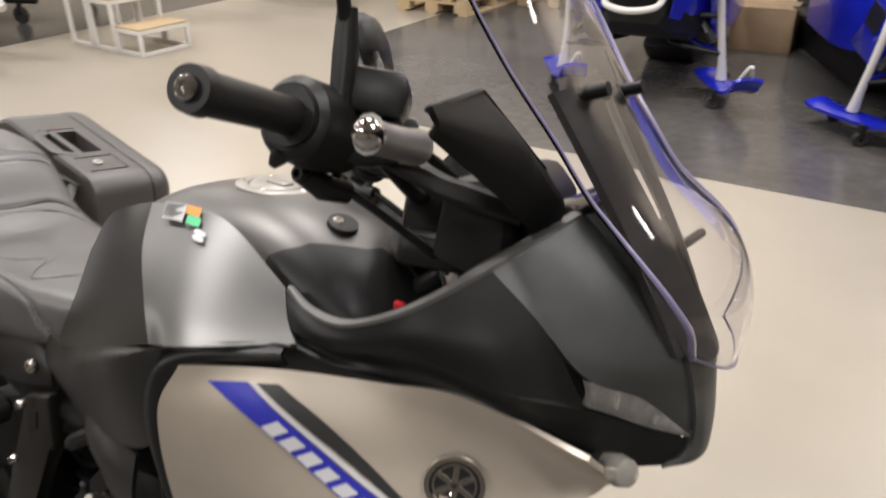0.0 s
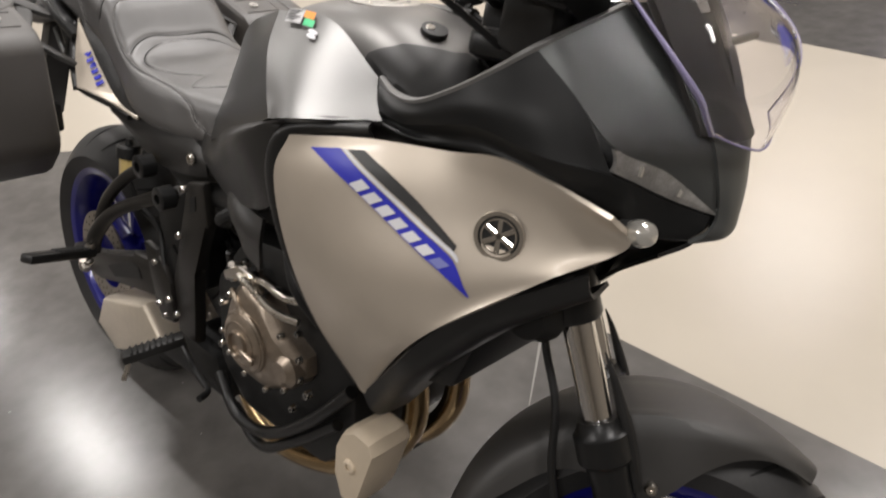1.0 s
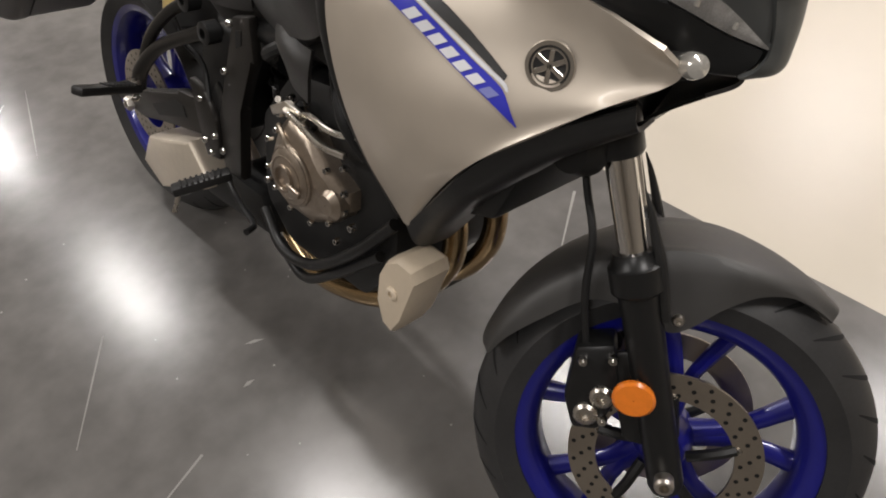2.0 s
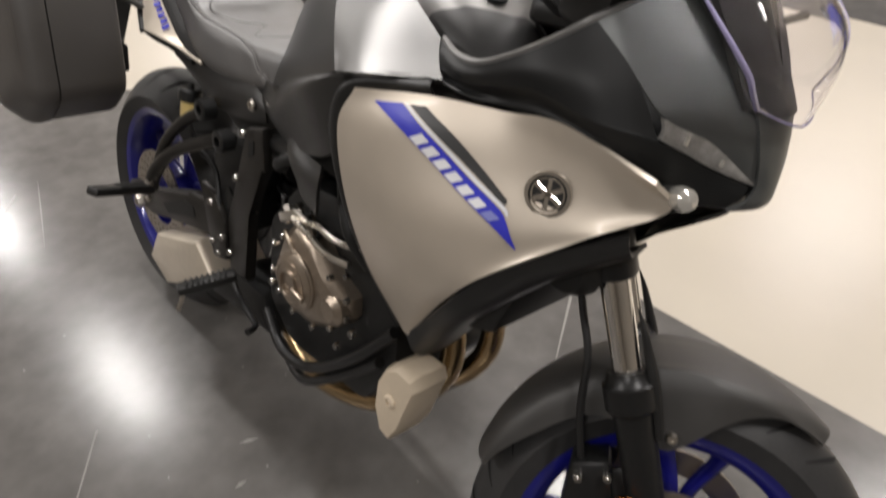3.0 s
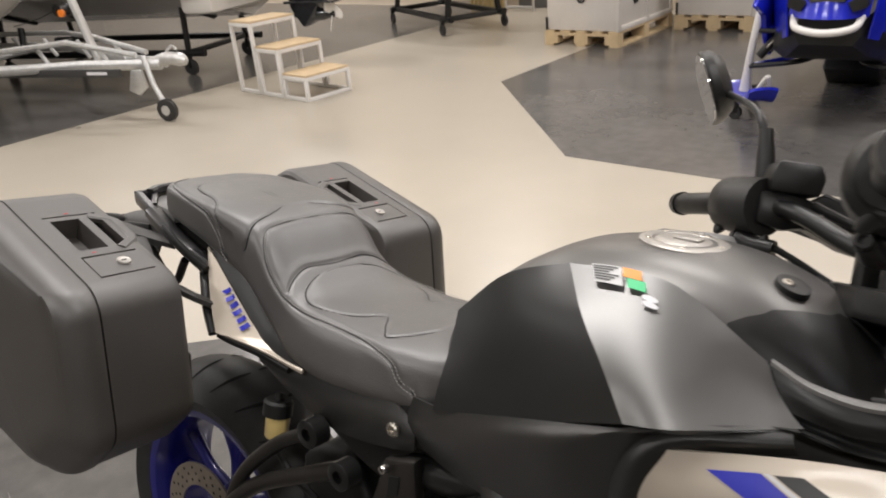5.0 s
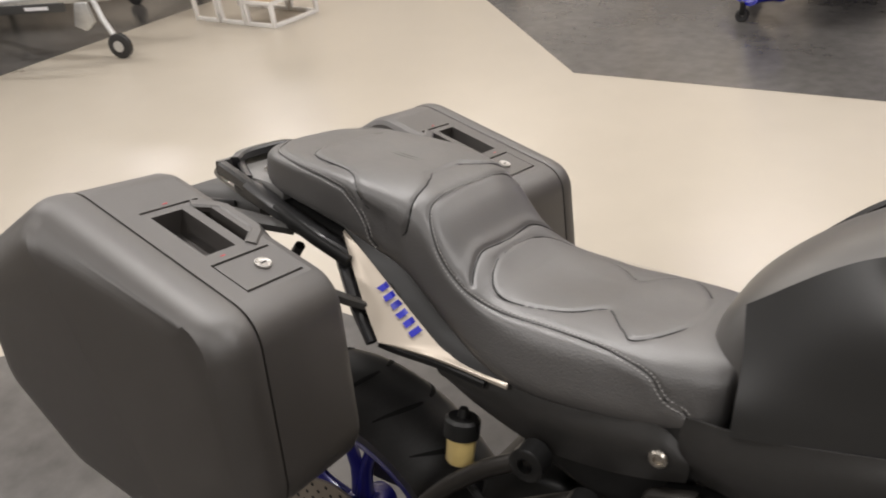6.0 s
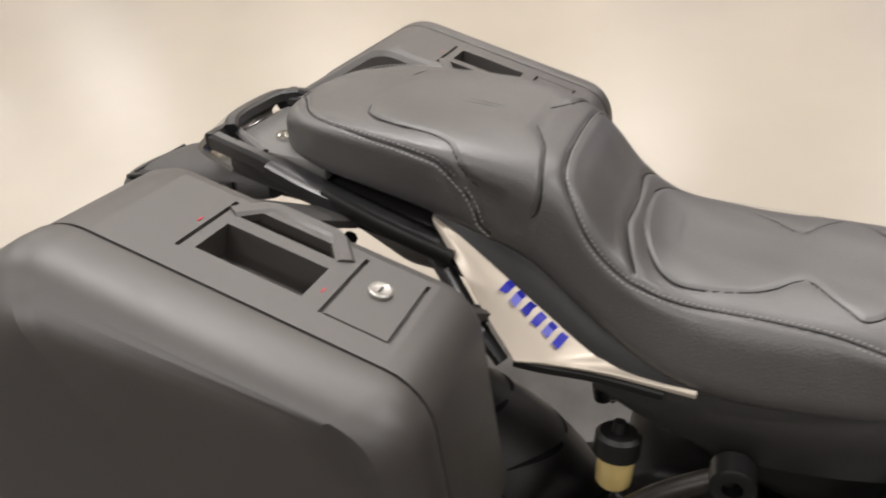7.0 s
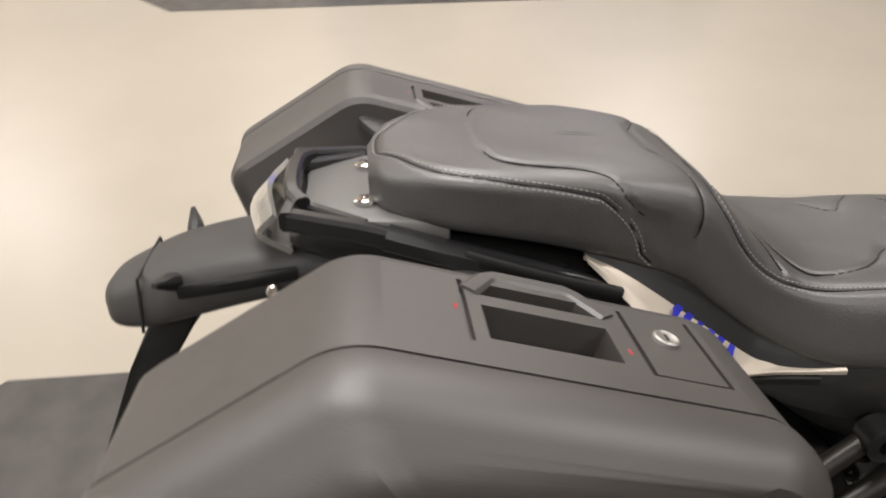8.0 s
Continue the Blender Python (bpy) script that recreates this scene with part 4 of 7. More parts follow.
# seat
SEAT = [
    (0.614, 0.096, 0.790, 0.860, 3.6, 0.84), (0.60, 0.126, 0.772, 0.863, 4.0, 0.84), (0.55, 0.144, 0.764, 0.864, 4.4, 0.85),
    (0.47, 0.153, 0.760, 0.863, 4.6, 0.85), (0.39, 0.156, 0.758, 0.864, 4.6, 0.86), (0.32, 0.148, 0.770, 0.875, 4.6, 0.87),
    (0.27, 0.137, 0.796, 0.907, 4.6, 0.88), (0.225, 0.131, 0.826, 0.957, 4.4, 0.92), (0.18, 0.129, 0.868, 0.981, 5.4, 0.97),
    (0.10, 0.131, 0.905, 0.993, 6.4, 1.0), (0.02, 0.126, 0.925, 0.999, 6.4, 1.0), (-0.05, 0.112, 0.936, 0.999, 5.6, 1.0),
    (-0.095, 0.084, 0.940, 0.994, 4.0, 0.98), (-0.114, 0.050, 0.944, 0.982, 3.0, 0.96)]
SRINGS = [ring(x, h, z0, z1, 48, pw, tp) for x, h, z0, z1, pw, tp in SEAT]
SCOLS = [cat([r[j] for r in SRINGS], 131) for j in range(48)]


def on_seat(f, deg, lift=0.0):
    """A point of the seat at f (0 front, 1 rear) and deg round its section (90 top, 180 right side)."""
    i = max(0, min(130, f * 130))
    k, t = min(int(i), 129), i - min(int(i), 129)
    j = (deg / 360 * 48) % 48
    a, b, u = int(j), (int(j) + 1) % 48, j - int(j)
    p = (SCOLS[a][k].lerp(SCOLS[a][k + 1], t)).lerp(SCOLS[b][k].lerp(SCOLS[b][k + 1], t), u)
    c = Vector((p.x, 0, p.z - 0.05))
    return p + (p - c).normalized() * lift


# sewn lines on the right half, as (f, deg); the left half mirrors them
PASS_SEAM = [(0.958, 90), (0.950, 100), (0.900, 110), (0.847, 138), (0.782, 158), (0.73, 167), (0.699, 172), (0.677, 177), (0.664, 182), (0.656, 189), (0.648, 196)]
RIDER_SEAM = [(0.573, 90), (0.569, 105), (0.560, 131), (0.532, 156), (0.502, 167), (0.446, 166), (0.411, 158), (0.367, 150), (0.30, 142), (0.242, 148), (0.196, 163), (0.162, 179), (0.133, 184), (0.122, 190)]
PASS_PAD = [(0.797, 91.5), (0.784, 108), (0.757, 117), (0.713, 122), (0.690, 134), (0.680, 155), (0.672, 172), (0.645, 177), (0.601, 177.5), (0.592, 160), (0.606, 106), (0.630, 93.5), (0.646, 91), (0.70, 90.5)]
RIDER_PAD = [(0.440, 90), (0.436, 95.5), (0.411, 117), (0.390, 127), (0.365, 128), (0.30, 113), (0.262, 98), (0.246, 101), (0.225, 117), (0.207, 128), (0.168, 98)]
STEP_ARC = [(0.431, 149), (0.447, 125), (0.459, 104), (0.455, 90)]


def seat_line(points, n, smooth=True):
    if smooth:
        return [(p.x, p.y * 100) for p in cat([(f, d / 100, 0) for f, d in points], n)]
    out = []
    for (f0, d0), (f1, d1) in zip(points, points[1:]):
        out += [(f0 + (f1 - f0) * i / 12, d0 + (d1 - d0) * i / 12) for i in range(12)]
    return out + [points[-1]]


def within(poly, f, d):
    """Which of the points f, d lie inside a closed outline."""
    hit = np.zeros(f.shape, bool)
    for (f0, d0), (f1, d1) in zip(poly, poly[1:] + poly[:1]):
        if d0 != d1:
            hit ^= ((d0 > d) != (d1 > d)) & (f < (f1 - f0) * (d - d0) / (d1 - d0) + f0)
    return hit


def seat_bm(nf=300, nd=176):
    """The padded seat: raised pads, sunk seams and soft upholstery shoulders."""
    rings = [ring(x, h, z0, z1, nd, pw, tp) for x, h, z0, z1, pw, tp in SEAT]
    p = np.array([[q[:] for q in cat([r[j] for r in rings], nf)] for j in range(nd)]).transpose(1, 0, 2)
    du, dv = np.gradient(p, axis=0), np.roll(p, -1, 1) - np.roll(p, 1, 1)
    nrm = np.cross(dv, du)
    nrm /= np.maximum(1e-9, np.linalg.norm(nrm, axis=2, keepdims=True))
    nrm *= np.sign((nrm * np.stack([p[..., 0] * 0, p[..., 1], p[..., 2] - p[..., 2].mean(1, keepdims=True)], 2)).sum(2, keepdims=True) + 1e-9)
    f = np.repeat(np.linspace(0, 1, nf)[:, None], nd, 1)
    deg = np.repeat((np.arange(nd) * 360 / nd)[None, :], nf, 0)
    deg = np.where(deg < 90, 180 - deg, np.where(deg > 270, 540 - deg, deg))
    fold = p.copy()
    fold[..., 1] = -np.abs(fold[..., 1])

    def gap(line):
        q = np.array([on_seat(a, b)[:] for a, b in line])
        out = np.full(f.shape, 9.0)
        for c in q:
            out = np.minimum(out, ((fold - c) ** 2).sum(2))
        return np.sqrt(out)

    lift = np.zeros(f.shape)
    for poly, h, w in ((PASS_PAD, 0.0018, 0.006), (RIDER_PAD + [(0.15, 90)], 0.0014, 0.006)):
        line = seat_line(poly + ([poly[0]] if poly is PASS_PAD else []), 170)
        d = gap(line)
        ins = within(line, f, deg)
        t = np.clip(d / w, 0, 1)
        lift += np.where(ins, h * np.sin(t * np.pi / 2), 0) - 0.0016 * np.exp(-(d / 0.0024) ** 2)
    for line, k, w in ((PASS_SEAM, 0.0016, 0.003), (RIDER_SEAM, 0.0016, 0.003), (STEP_ARC, 0.0022, 0.003)):
        d = gap(seat_line(line, 150))
        lift += -k * np.exp(-(d / w) ** 2) + 0.0006 * np.exp(-((d - 0.010) / 0.006) ** 2)
    lift += 0.0007 * np.sin(p[..., 0] * 46 + p[..., 1] * 31) * np.sin(p[..., 1] * 57 + 1.3)
    p = p + nrm * lift[..., None]
    return loft(p.tolist())


seat = part("seat", seat_bm(), M_VINYL, bike, "stepped black vinyl seat with sewn pads and grey stitching", 60)


def seam_path(line, s, off=0.0, lift=0.0):
    """The seam over the seat, shifted sideways by off along the surface."""
    q = [on_seat(f, d, lift) for f, d in line]
    out = []
    for i, p in enumerate(q):
        t = (q[min(i + 1, len(q) - 1)] - q[max(i - 1, 0)]).normalized()
        n = (p - Vector((p.x, 0, p.z - 0.05))).normalized()
        w = p + t.cross(n).normalized() * off
        out.append(Vector((w.x, w.y * s, w.z)))
    return out


def stitches(path, r=0.0006, length=0.0036, pitch=0.0054):
    """A row of short thread stitches along a path, as one bmesh."""
    bm = bmesh.new()
    walked, due = 0.0, 0.0
    for a, b in zip(path, path[1:]):
        seg = (b - a).length
        while due < walked + seg:
            k = (due - walked) / max(seg, 1e-9)
            c, t = a.lerp(b, k), (b - a).normalized()
            u = t.cross(Vector((0, 0.3, 1))).normalized()
            v = t.cross(u)
            vs = [[bm.verts.new(c + t * e + (u * x + v * y) * r * w) for x, y in ((1, 0), (0, 1), (-1, 0), (0, -1))] for e, w in ((-length / 2, 0.5), (-length / 4, 1), (length / 4, 1), (length / 2, 0.5))]
            for g, h in zip(vs, vs[1:]):
                for j in range(4):
                    bm.faces.new((g[j], g[(j + 1) % 4], h[(j + 1) % 4], h[j]))
            due += pitch
        walked += seg
    return bm


for s in (1, -1):
    for pts in (PASS_SEAM, RIDER_SEAM):
        line = seat_line(pts, 120)
        part("seat_seam", tube(seam_path(line, s, 0, -0.0014), 0.0011, 6), M_DARK, seat)
        for off in (-0.0032, 0.0032):
            part("stitching", stitches(seam_path(line, s, off, 0.0004)), M_THREAD, seat, "pale grey double stitching")["kind"] = "stuff"
    part("seat_seam", tube(seam_path(seat_line(STEP_ARC, 60), s, 0, -0.0019), 0.0011, 6), M_DARK, seat)
    part("seat_seam", tube(seam_path(seat_line(PASS_PAD + PASS_PAD[:1], 160), s, 0, -0.0011), 0.0011, 6), M_DARK, seat)
    part("seat_seam", tube(seam_path(seat_line(RIDER_PAD, 120), s, 0, -0.0011), 0.0011, 6), M_DARK, seat)

# tail
TAILB = [(0.56, 0.10, 0.73, 0.79), (0.42, 0.128, 0.738, 0.79), (0.28, 0.122, 0.785, 0.83), (0.14, 0.115, 0.83, 0.885), (0.02, 0.112, 0.865, 0.915), (-0.09, 0.10, 0.885, 0.94), (-0.17, 0.085, 0.90, 0.948), (-0.195, 0.06, 0.905, 0.94)]
part("tail_body", loft([ring(x, h, z0, z1, 28, 4.0, 0.92) for x, h, z0, z1 in TAILB], 36), M_PLASTIC, bike, "black plastic tail body")
part("rear_hugger", slab([(0.300, 0.42), (0.318, 0.48), (0.306, 0.535), (0.285, 0.580), (0.330, 0.612), (0.42, 0.618), (0.47, 0.52), (0.46, 0.42)], -0.088, 0.088, "y", 0.015, 3), M_DARK, bike, "black hugger before the rear tyre")
part("inner_mudguard", loft([ring(x, h, z0, z1, 24, 4.0) for x, h, z0, z1 in ((0.58, 0.095, 0.58, 0.74), (0.46, 0.105, 0.61, 0.75), (0.36, 0.11, 0.665, 0.775), (0.29, 0.105, 0.73, 0.79), (0.20, 0.10, 0.80, 0.84), (0.06, 0.10, 0.845, 0.88), (-0.08, 0.08, 0.865, 0.90))], 20), M_DARK, bike, "black inner mudguard")
SUBC = [
    [(0.262, -0.155, 0.770), (0.335, -0.141, 0.772), (0.42, -0.140, 0.778), (0.50, -0.140, 0.783), (0.545, -0.138, 0.783), (0.572, -0.134, 0.764)],
    [(0.266, -0.153, 0.763), (0.327, -0.147, 0.750), (0.42, -0.149, 0.745), (0.49, -0.150, 0.748), (0.545, -0.148, 0.752), (0.582, -0.140, 0.744)],
    [(0.274, -0.147, 0.755), (0.320, -0.142, 0.728), (0.405, -0.142, 0.702), (0.477, -0.143, 0.704), (0.535, -0.142, 0.713), (0.579, -0.136, 0.722)],
]
both("subframe_cover", lambda s: patch(side(SUBC, s), 20, 10, 0.006, flip=s > 0), M_COVER, bike, "dark grey plastic subframe cover")
for s in (1, -1):
    part("subframe_bolt", bolt(0.550, -0.148 * s, 0.750, 0.011, 0.006, 14, (0, -s, 0)), M_STEEL, bike, "bare metal bolt")
TAIL = [
    [(0.086, -0.121, 0.912), (0.126, -0.132, 0.893), (0.200, -0.1402, 0.840), (0.254, -0.1445, 0.8005), (0.274, -0.1455, 0.7915), (0.292, -0.1465, 0.785), (0.322, -0.147, 0.7805), (0.360, -0.147, 0.7785)],
    [(0.088, -0.125, 0.905), (0.118, -0.145, 0.877), (0.156, -0.168, 0.838), (0.187, -0.1825, 0.805), (0.1925, -0.184, 0.799), (0.202, -0.179, 0.7965), (0.268, -0.157, 0.7835), (0.360, -0.150, 0.7715)],
]
TAIL.insert(1, [((a[0] + b[0]) / 2 + 0.0004, (a[1] + b[1]) / 2 - 0.0014, (a[2] + b[2]) / 2 + 0.0010) for a, b in zip(*TAIL)])
TFLAT = np.array([p[:] for r in dense(TAIL, 50, 50) for p in r])


def on_tail(x, z, s, lift=0.0048):
    d = (TFLAT[:, 0] - x) ** 2 + (TFLAT[:, 2] - z) ** 2
    near = np.argpartition(d, 6)[:6]
    w = 1 / (1e-6 + d[near])
    return (x, (float((TFLAT[near, 1] * w).sum() / w.sum()) - lift) * s, z)


# added skirt closing a gap, black like the seat's dark lower side
both("seat_gap_skirt", lambda s: patch(side([[(x + 0.004, 0.0 - 0.112, z + 0.040) for x, y, z in TAIL[0]], [(x + 0.002, y + 0.012, z + 0.016) for x, y, z in TAIL[0]], [(x, y + 0.002, z - 0.002) for x, y, z in TAIL[0]]], s), 24, 8, 0.003, flip=s > 0), M_PLASTIC, bike, "black skirt added to close the gap under the seat")
tails = both("tail_cover", lambda s: patch(side(TAIL, s), 26, 18, 0.005, flip=s > 0), M_SILVER, bike, "silver tail cover with a blue word mark")
for s, tc_ in zip((1, -1), tails):
    for k in range(6):
        x, z = 0.1735 + 0.0112 * k, 0.8650 - 0.0090 * k
        bm = bmesh.new()
        grid_faces(bm, [[on_tail(x + a * 0.0066 - b * 0.0078, z - a * 0.0053 - b * 0.0078, s) for a in (0, 1)] for b in (0, 0.5, 1)])
        part("word_mark", bm, M_BLUE, tc_, "blue bar of the word mark")
for s in (1, -1):
    part("tail_trim", strap([(0.188, -0.176 * s, 0.794), (0.215, -0.170 * s, 0.788), (0.268, -0.153 * s, 0.7765), (0.330, -0.149 * s, 0.768)], 0.010, 0.010, 14), M_DARK, bike, "black trim under the tail cover")
    part("tail_strip", strap([(0.070, -0.122 * s, 0.896), (0.105, -0.143 * s, 0.866), (0.143, -0.165 * s, 0.827), (0.178, -0.180 * s, 0.793)], [0.014, 0.018, 0.018, 0.014], 0.012, 20), M_RAIL, bike, "glossy black strip beside the tail cover")
    part("grab_rail", joined(
        strap([(0.205, -0.126 * s, 0.790), (0.175, -0.124 * s, 0.822), (0.118, -0.122 * s, 0.868), (0.05, -0.130 * s, 0.897), (-0.04, -0.124 * s, 0.922), (-0.10, -0.113 * s, 0.938)], [0.012, 0.020, 0.030, 0.030], 0.020, 26),
        strap([(-0.085, -0.116 * s, 0.934), (-0.125, -0.108 * s, 0.943), (-0.190, -0.088 * s, 0.950)], 0.016, 0.020),
        strap([(-0.192, -0.094 * s, 0.950), (-0.186, -0.052 * s, 0.953)], 0.014, 0.020),
        strap([(-0.183, -0.058 * s, 0.952), (-0.120, -0.098 * s, 0.944)], 0.012, 0.012)), M_RAIL, bike, "angular black passenger grab rail")
    part("rail_inset", strap([(0.115, -0.147 * s, 0.880), (0.04, -0.146 * s, 0.904), (-0.03, -0.134 * s, 0.924)], 0.010, 0.016, 12), M_DARK, bike)
    part("rail_screw", bolt(-0.118, -0.052 * s, 0.949, 0.012, 0.005, 14, (0, 0, 1)), M_CHROME, bike)
part("tail_deck", slab([(-0.04, -0.108), (-0.13, -0.094), (-0.182, -0.050), (-0.182, 0.050), (-0.13, 0.094), (-0.04, 0.108)], 0.925, 0.948, "z", 0.005), M_LIP, bike, "dark grey rear deck behind the seat")
part("tail_rim", strap([(-0.178, -0.072, 0.957), (-0.190, -0.04, 0.961), (-0.190, 0.04, 0.961), (-0.178, 0.072, 0.957)], 0.016, 0.016, 14), M_RAIL, bike)
part("tail_light", patch([[(-0.206, -0.080, 0.953), (-0.218, 0, 0.957), (-0.206, 0.080, 0.953)], [(-0.224, -0.077, 0.930), (-0.238, 0, 0.930), (-0.224, 0.077, 0.930)], [(-0.196, -0.060, 0.900), (-0.204, 0, 0.900), (-0.196, 0.060, 0.900)]], 14, 10, 0.006), M_LENSCLEAR, bike, "clear rear lamp lens")
arm = part("plate_arm", loft([ring(x, h, z0, z1, 28, pw, tp) for x, h, z0, z1, pw, tp in ((-0.15, 0.060, 0.862, 0.905, 3.5, 0.8), (-0.20, 0.074, 0.852, 0.908, 3.5, 0.78), (-0.26, 0.078, 0.842, 0.902, 3.8, 0.74), (-0.32, 0.072, 0.826, 0.890, 4.0, 0.74), (-0.352, 0.064, 0.818, 0.878, 4.0, 0.76), (-0.385, 0.050, 0.816, 0.864, 3.0, 0.8), (-0.398, 0.024, 0.826, 0.852, 2.4, 0.9))], 30), M_FENDER, bike, "dark grey number plate arm")
part("arm_seam", strap([(-0.351, -0.066, 0.824), (-0.352, -0.050, 0.877), (-0.352, 0.050, 0.877), (-0.351, 0.066, 0.824)], 0.003, 0.003), M_DARK, arm)
for s in (1, -1):
    part("arm_flute", strap([(-0.19, -0.069 * s, 0.884), (-0.25, -0.071 * s, 0.878), (-0.31, -0.067 * s, 0.868)], [0.004, 0.014, 0.004], 0.014, 10), M_DARK, arm)
    part("arm_screw", bolt(-0.215, -0.076 * s, 0.868, 0.007, 0.004, 12, (0, -s, 0.3)), M_STEEL, arm)
part("plate_strut", slab([(-0.30, 0.845), (-0.345, 0.835), (-0.385, 0.76), (-0.475, 0.56), (-0.455, 0.553), (-0.355, 0.75), (-0.30, 0.82)], -0.032, 0.032, "y", 0.006), M_PLASTIC, bike, "black plate holder")
for s in (1, -1):
    part("rear_signal", tube([(-0.31, -0.03 * s, 0.862), (-0.315, -0.065 * s, 0.880), (-0.322, -0.095 * s, 0.892)], 0.008, 10, 10, radii=[0.007, 0.010, 0.003]), M_PLASTIC, bike)
    part("inner_mudguard_stay", tube([(-0.02, -0.10 * s, 0.86), (-0.08, -0.09 * s, 0.80), (-0.22, -0.05 * s, 0.83)], 0.008, 8, 10), M_DARK, bike)
    part("pannier_carrier", joined(
        strap([(-0.115, -0.236 * s, 0.950), (-0.075, -0.196 * s, 0.928), (-0.035, -0.158 * s, 0.910), (0.000, -0.128 * s, 0.898)], [0.034, 0.046, 0.030], 0.014, 12),
        strap([(-0.050, -0.180 * s, 0.916), (0.010, -0.196 * s, 0.900), (0.070, -0.220 * s, 0.890), (0.120, -0.236 * s, 0.878)], [0.030, 0.018, 0.024], 0.012, 12),
        strap([(0.105, -0.228 * s, 0.880), (0.135, -0.190 * s, 0.850), (0.160, -0.150 * s, 0.826)], 0.020, 0.012, 8)), M_FENDER, bike, "dark grey cast pannier carrier")
# engine, frame and exhaust
part("crankcase", slab([(0.60, 0.36), (0.60, 0.54), (0.70, 0.66), (0.84, 0.68), (0.99, 0.56), (1.0, 0.40), (0.92, 0.30), (0.68, 0.29)], -0.145, 0.145, "y", 0.02), M_DARK, bike, "black engine crankcase")
part("cylinder_block", slab([(0.80, 0.60), (0.92, 0.72), (1.08, 0.66), (0.99, 0.50)], -0.13, 0.13, "y", 0.015), M_DARK, bike)
part("airbox", slab([(0.60, 0.66), (0.66, 0.80), (1.06, 0.90), (1.10, 0.74), (0.86, 0.68)], -0.115, 0.115, "y", 0.03), M_DARK, bike)
COV = [(0.668, 0.470), (0.700, 0.560), (0.742, 0.608), (0.800, 0.598), (0.850, 0.545), (0.900, 0.522), (0.902, 0.485), (0.860, 0.440), (0.805, 0.412), (0.740, 0.412), (0.690, 0.432)]
def scaled(o, k, c=(0.785, 0.505)):
    return [(c[0] + (x - c[0]) * k, c[1] + (z - c[1]) * k) for x, z in o]
clutch = part("clutch_cover", loft([[(x, y, z) for x, z in scaled(COV, k)] for y, k in ((-0.140, 1.0), (-0.163, 1.0), (-0.170, 0.97), (-0.176, 0.90), (-0.186, 0.80), (-0.190, 0.60), (-0.190, 0.2))]), M_ENGINE, bike, "bronze grey clutch cover")
part("clutch_dome", lathe([(-0.188, 0.001), (-0.206, 0.001), (-0.206, 0.030), (-0.202, 0.046), (-0.194, 0.056), (-0.178, 0.060)], 36, (0.768, 0, 0.500), closed=False), M_ENGINE, clutch)
for k, (r0, r1) in enumerate(((0.020, 0.026), (0.036, 0.041), (0.050, 0.054))):
    part("cover_rib", lathe([(-0.204 + 0.006 * k, r0), (-0.212 + 0.007 * k, r0 + 0.002), (-0.212 + 0.007 * k, r1 - 0.001), (-0.203 + 0.006 * k, r1)], 36, (0.768, 0, 0.500), closed=False), M_ENGINE, clutch)
part("cover_nib", moved(rbox(-0.018, 0.018, -0.008, 0.0, -0.006, 0.006, 0.003), Matrix.Translation((0.800, -0.207, 0.492)) @ Matrix.Rotation(radians(10), 4, "Y")), M_ENGINE, clutch)
part("water_pump", lathe([(-0.14, 0.001), (-0.195, 0.001), (-0.195, 0.018), (-0.185, 0.030), (-0.15, 0.034)], 24, (0.868, 0, 0.492), closed=False), M_ENGINE, bike)
for x, z in scaled(COV, 0.955):
    part("cover_bolt", bolt(x, -0.172, z, 0.0065, 0.010, 10), M_CHROME, clutch)
part("engine_pipe", tube([(0.752, -0.19, 0.618), (0.80, -0.20, 0.620), (0.86, -0.20, 0.605), (0.905, -0.185, 0.600)], 0.006, 10, 16), M_STEEL, bike, "thin metal coolant pipe")
for k in range(7):
    x = 0.69 + 0.018 * k
    part("clutch_linkage", tube([(x, -0.165, 0.600 + 0.012 * math.sin(k * 2.1)), (x + 0.012, -0.175 - 0.008 * (k % 2), 0.625 + 0.012 * math.cos(k * 1.7))], 0.006, 8), M_STEEL if k % 2 else M_BLACKM, bike)
for x, z, r in ((0.700, 0.585, 0.008), (0.735, 0.625, 0.009), (0.775, 0.632, 0.007), (0.825, 0.612, 0.008), (0.880, 0.560, 0.007), (0.905, 0.455, 0.008), (0.865, 0.405, 0.007), (0.655, 0.43, 0.008), (0.662, 0.52, 0.007)):
    part("engine_bolt", bolt(x, -0.160, z, r, 0.012, 10), M_CHROME, bike)
part("clutch_arm", slab([(0.700, 0.605), (0.745, 0.632), (0.790, 0.628), (0.788, 0.614), (0.748, 0.614), (0.708, 0.590)], -0.178, -0.188, "y", 0.003), M_STEEL, bike, "bare metal clutch arm")
part("clutch_cable", tube([(0.785, -0.185, 0.622), (0.83, -0.195, 0.640), (0.88, -0.19, 0.632), (0.94, -0.17, 0.640)], 0.005, 8, 18), M_STEEL, bike, "braided clutch cable")
for k in range(3):
    part("cover_fin", tube([(0.718 + 0.016 * k, -0.182, 0.575 - 0.010 * k), (0.752 + 0.018 * k, -0.192, 0.562 - 0.012 * k), (0.775 + 0.022 * k, -0.190, 0.535 - 0.014 * k)], 0.005, 8, 10), M_ENGINE, clutch)
part("hose", tube([(0.93, -0.16, 0.60), (0.90, -0.185, 0.66), (0.86, -0.17, 0.72)], 0.011, 10, 14), M_DARK, bike, "black rubber hose")
part("hose", tube([(0.64, -0.14, 0.66), (0.68, -0.17, 0.69), (0.74, -0.15, 0.73)], 0.012, 10, 14), M_DARK, bike, "black rubber hose")
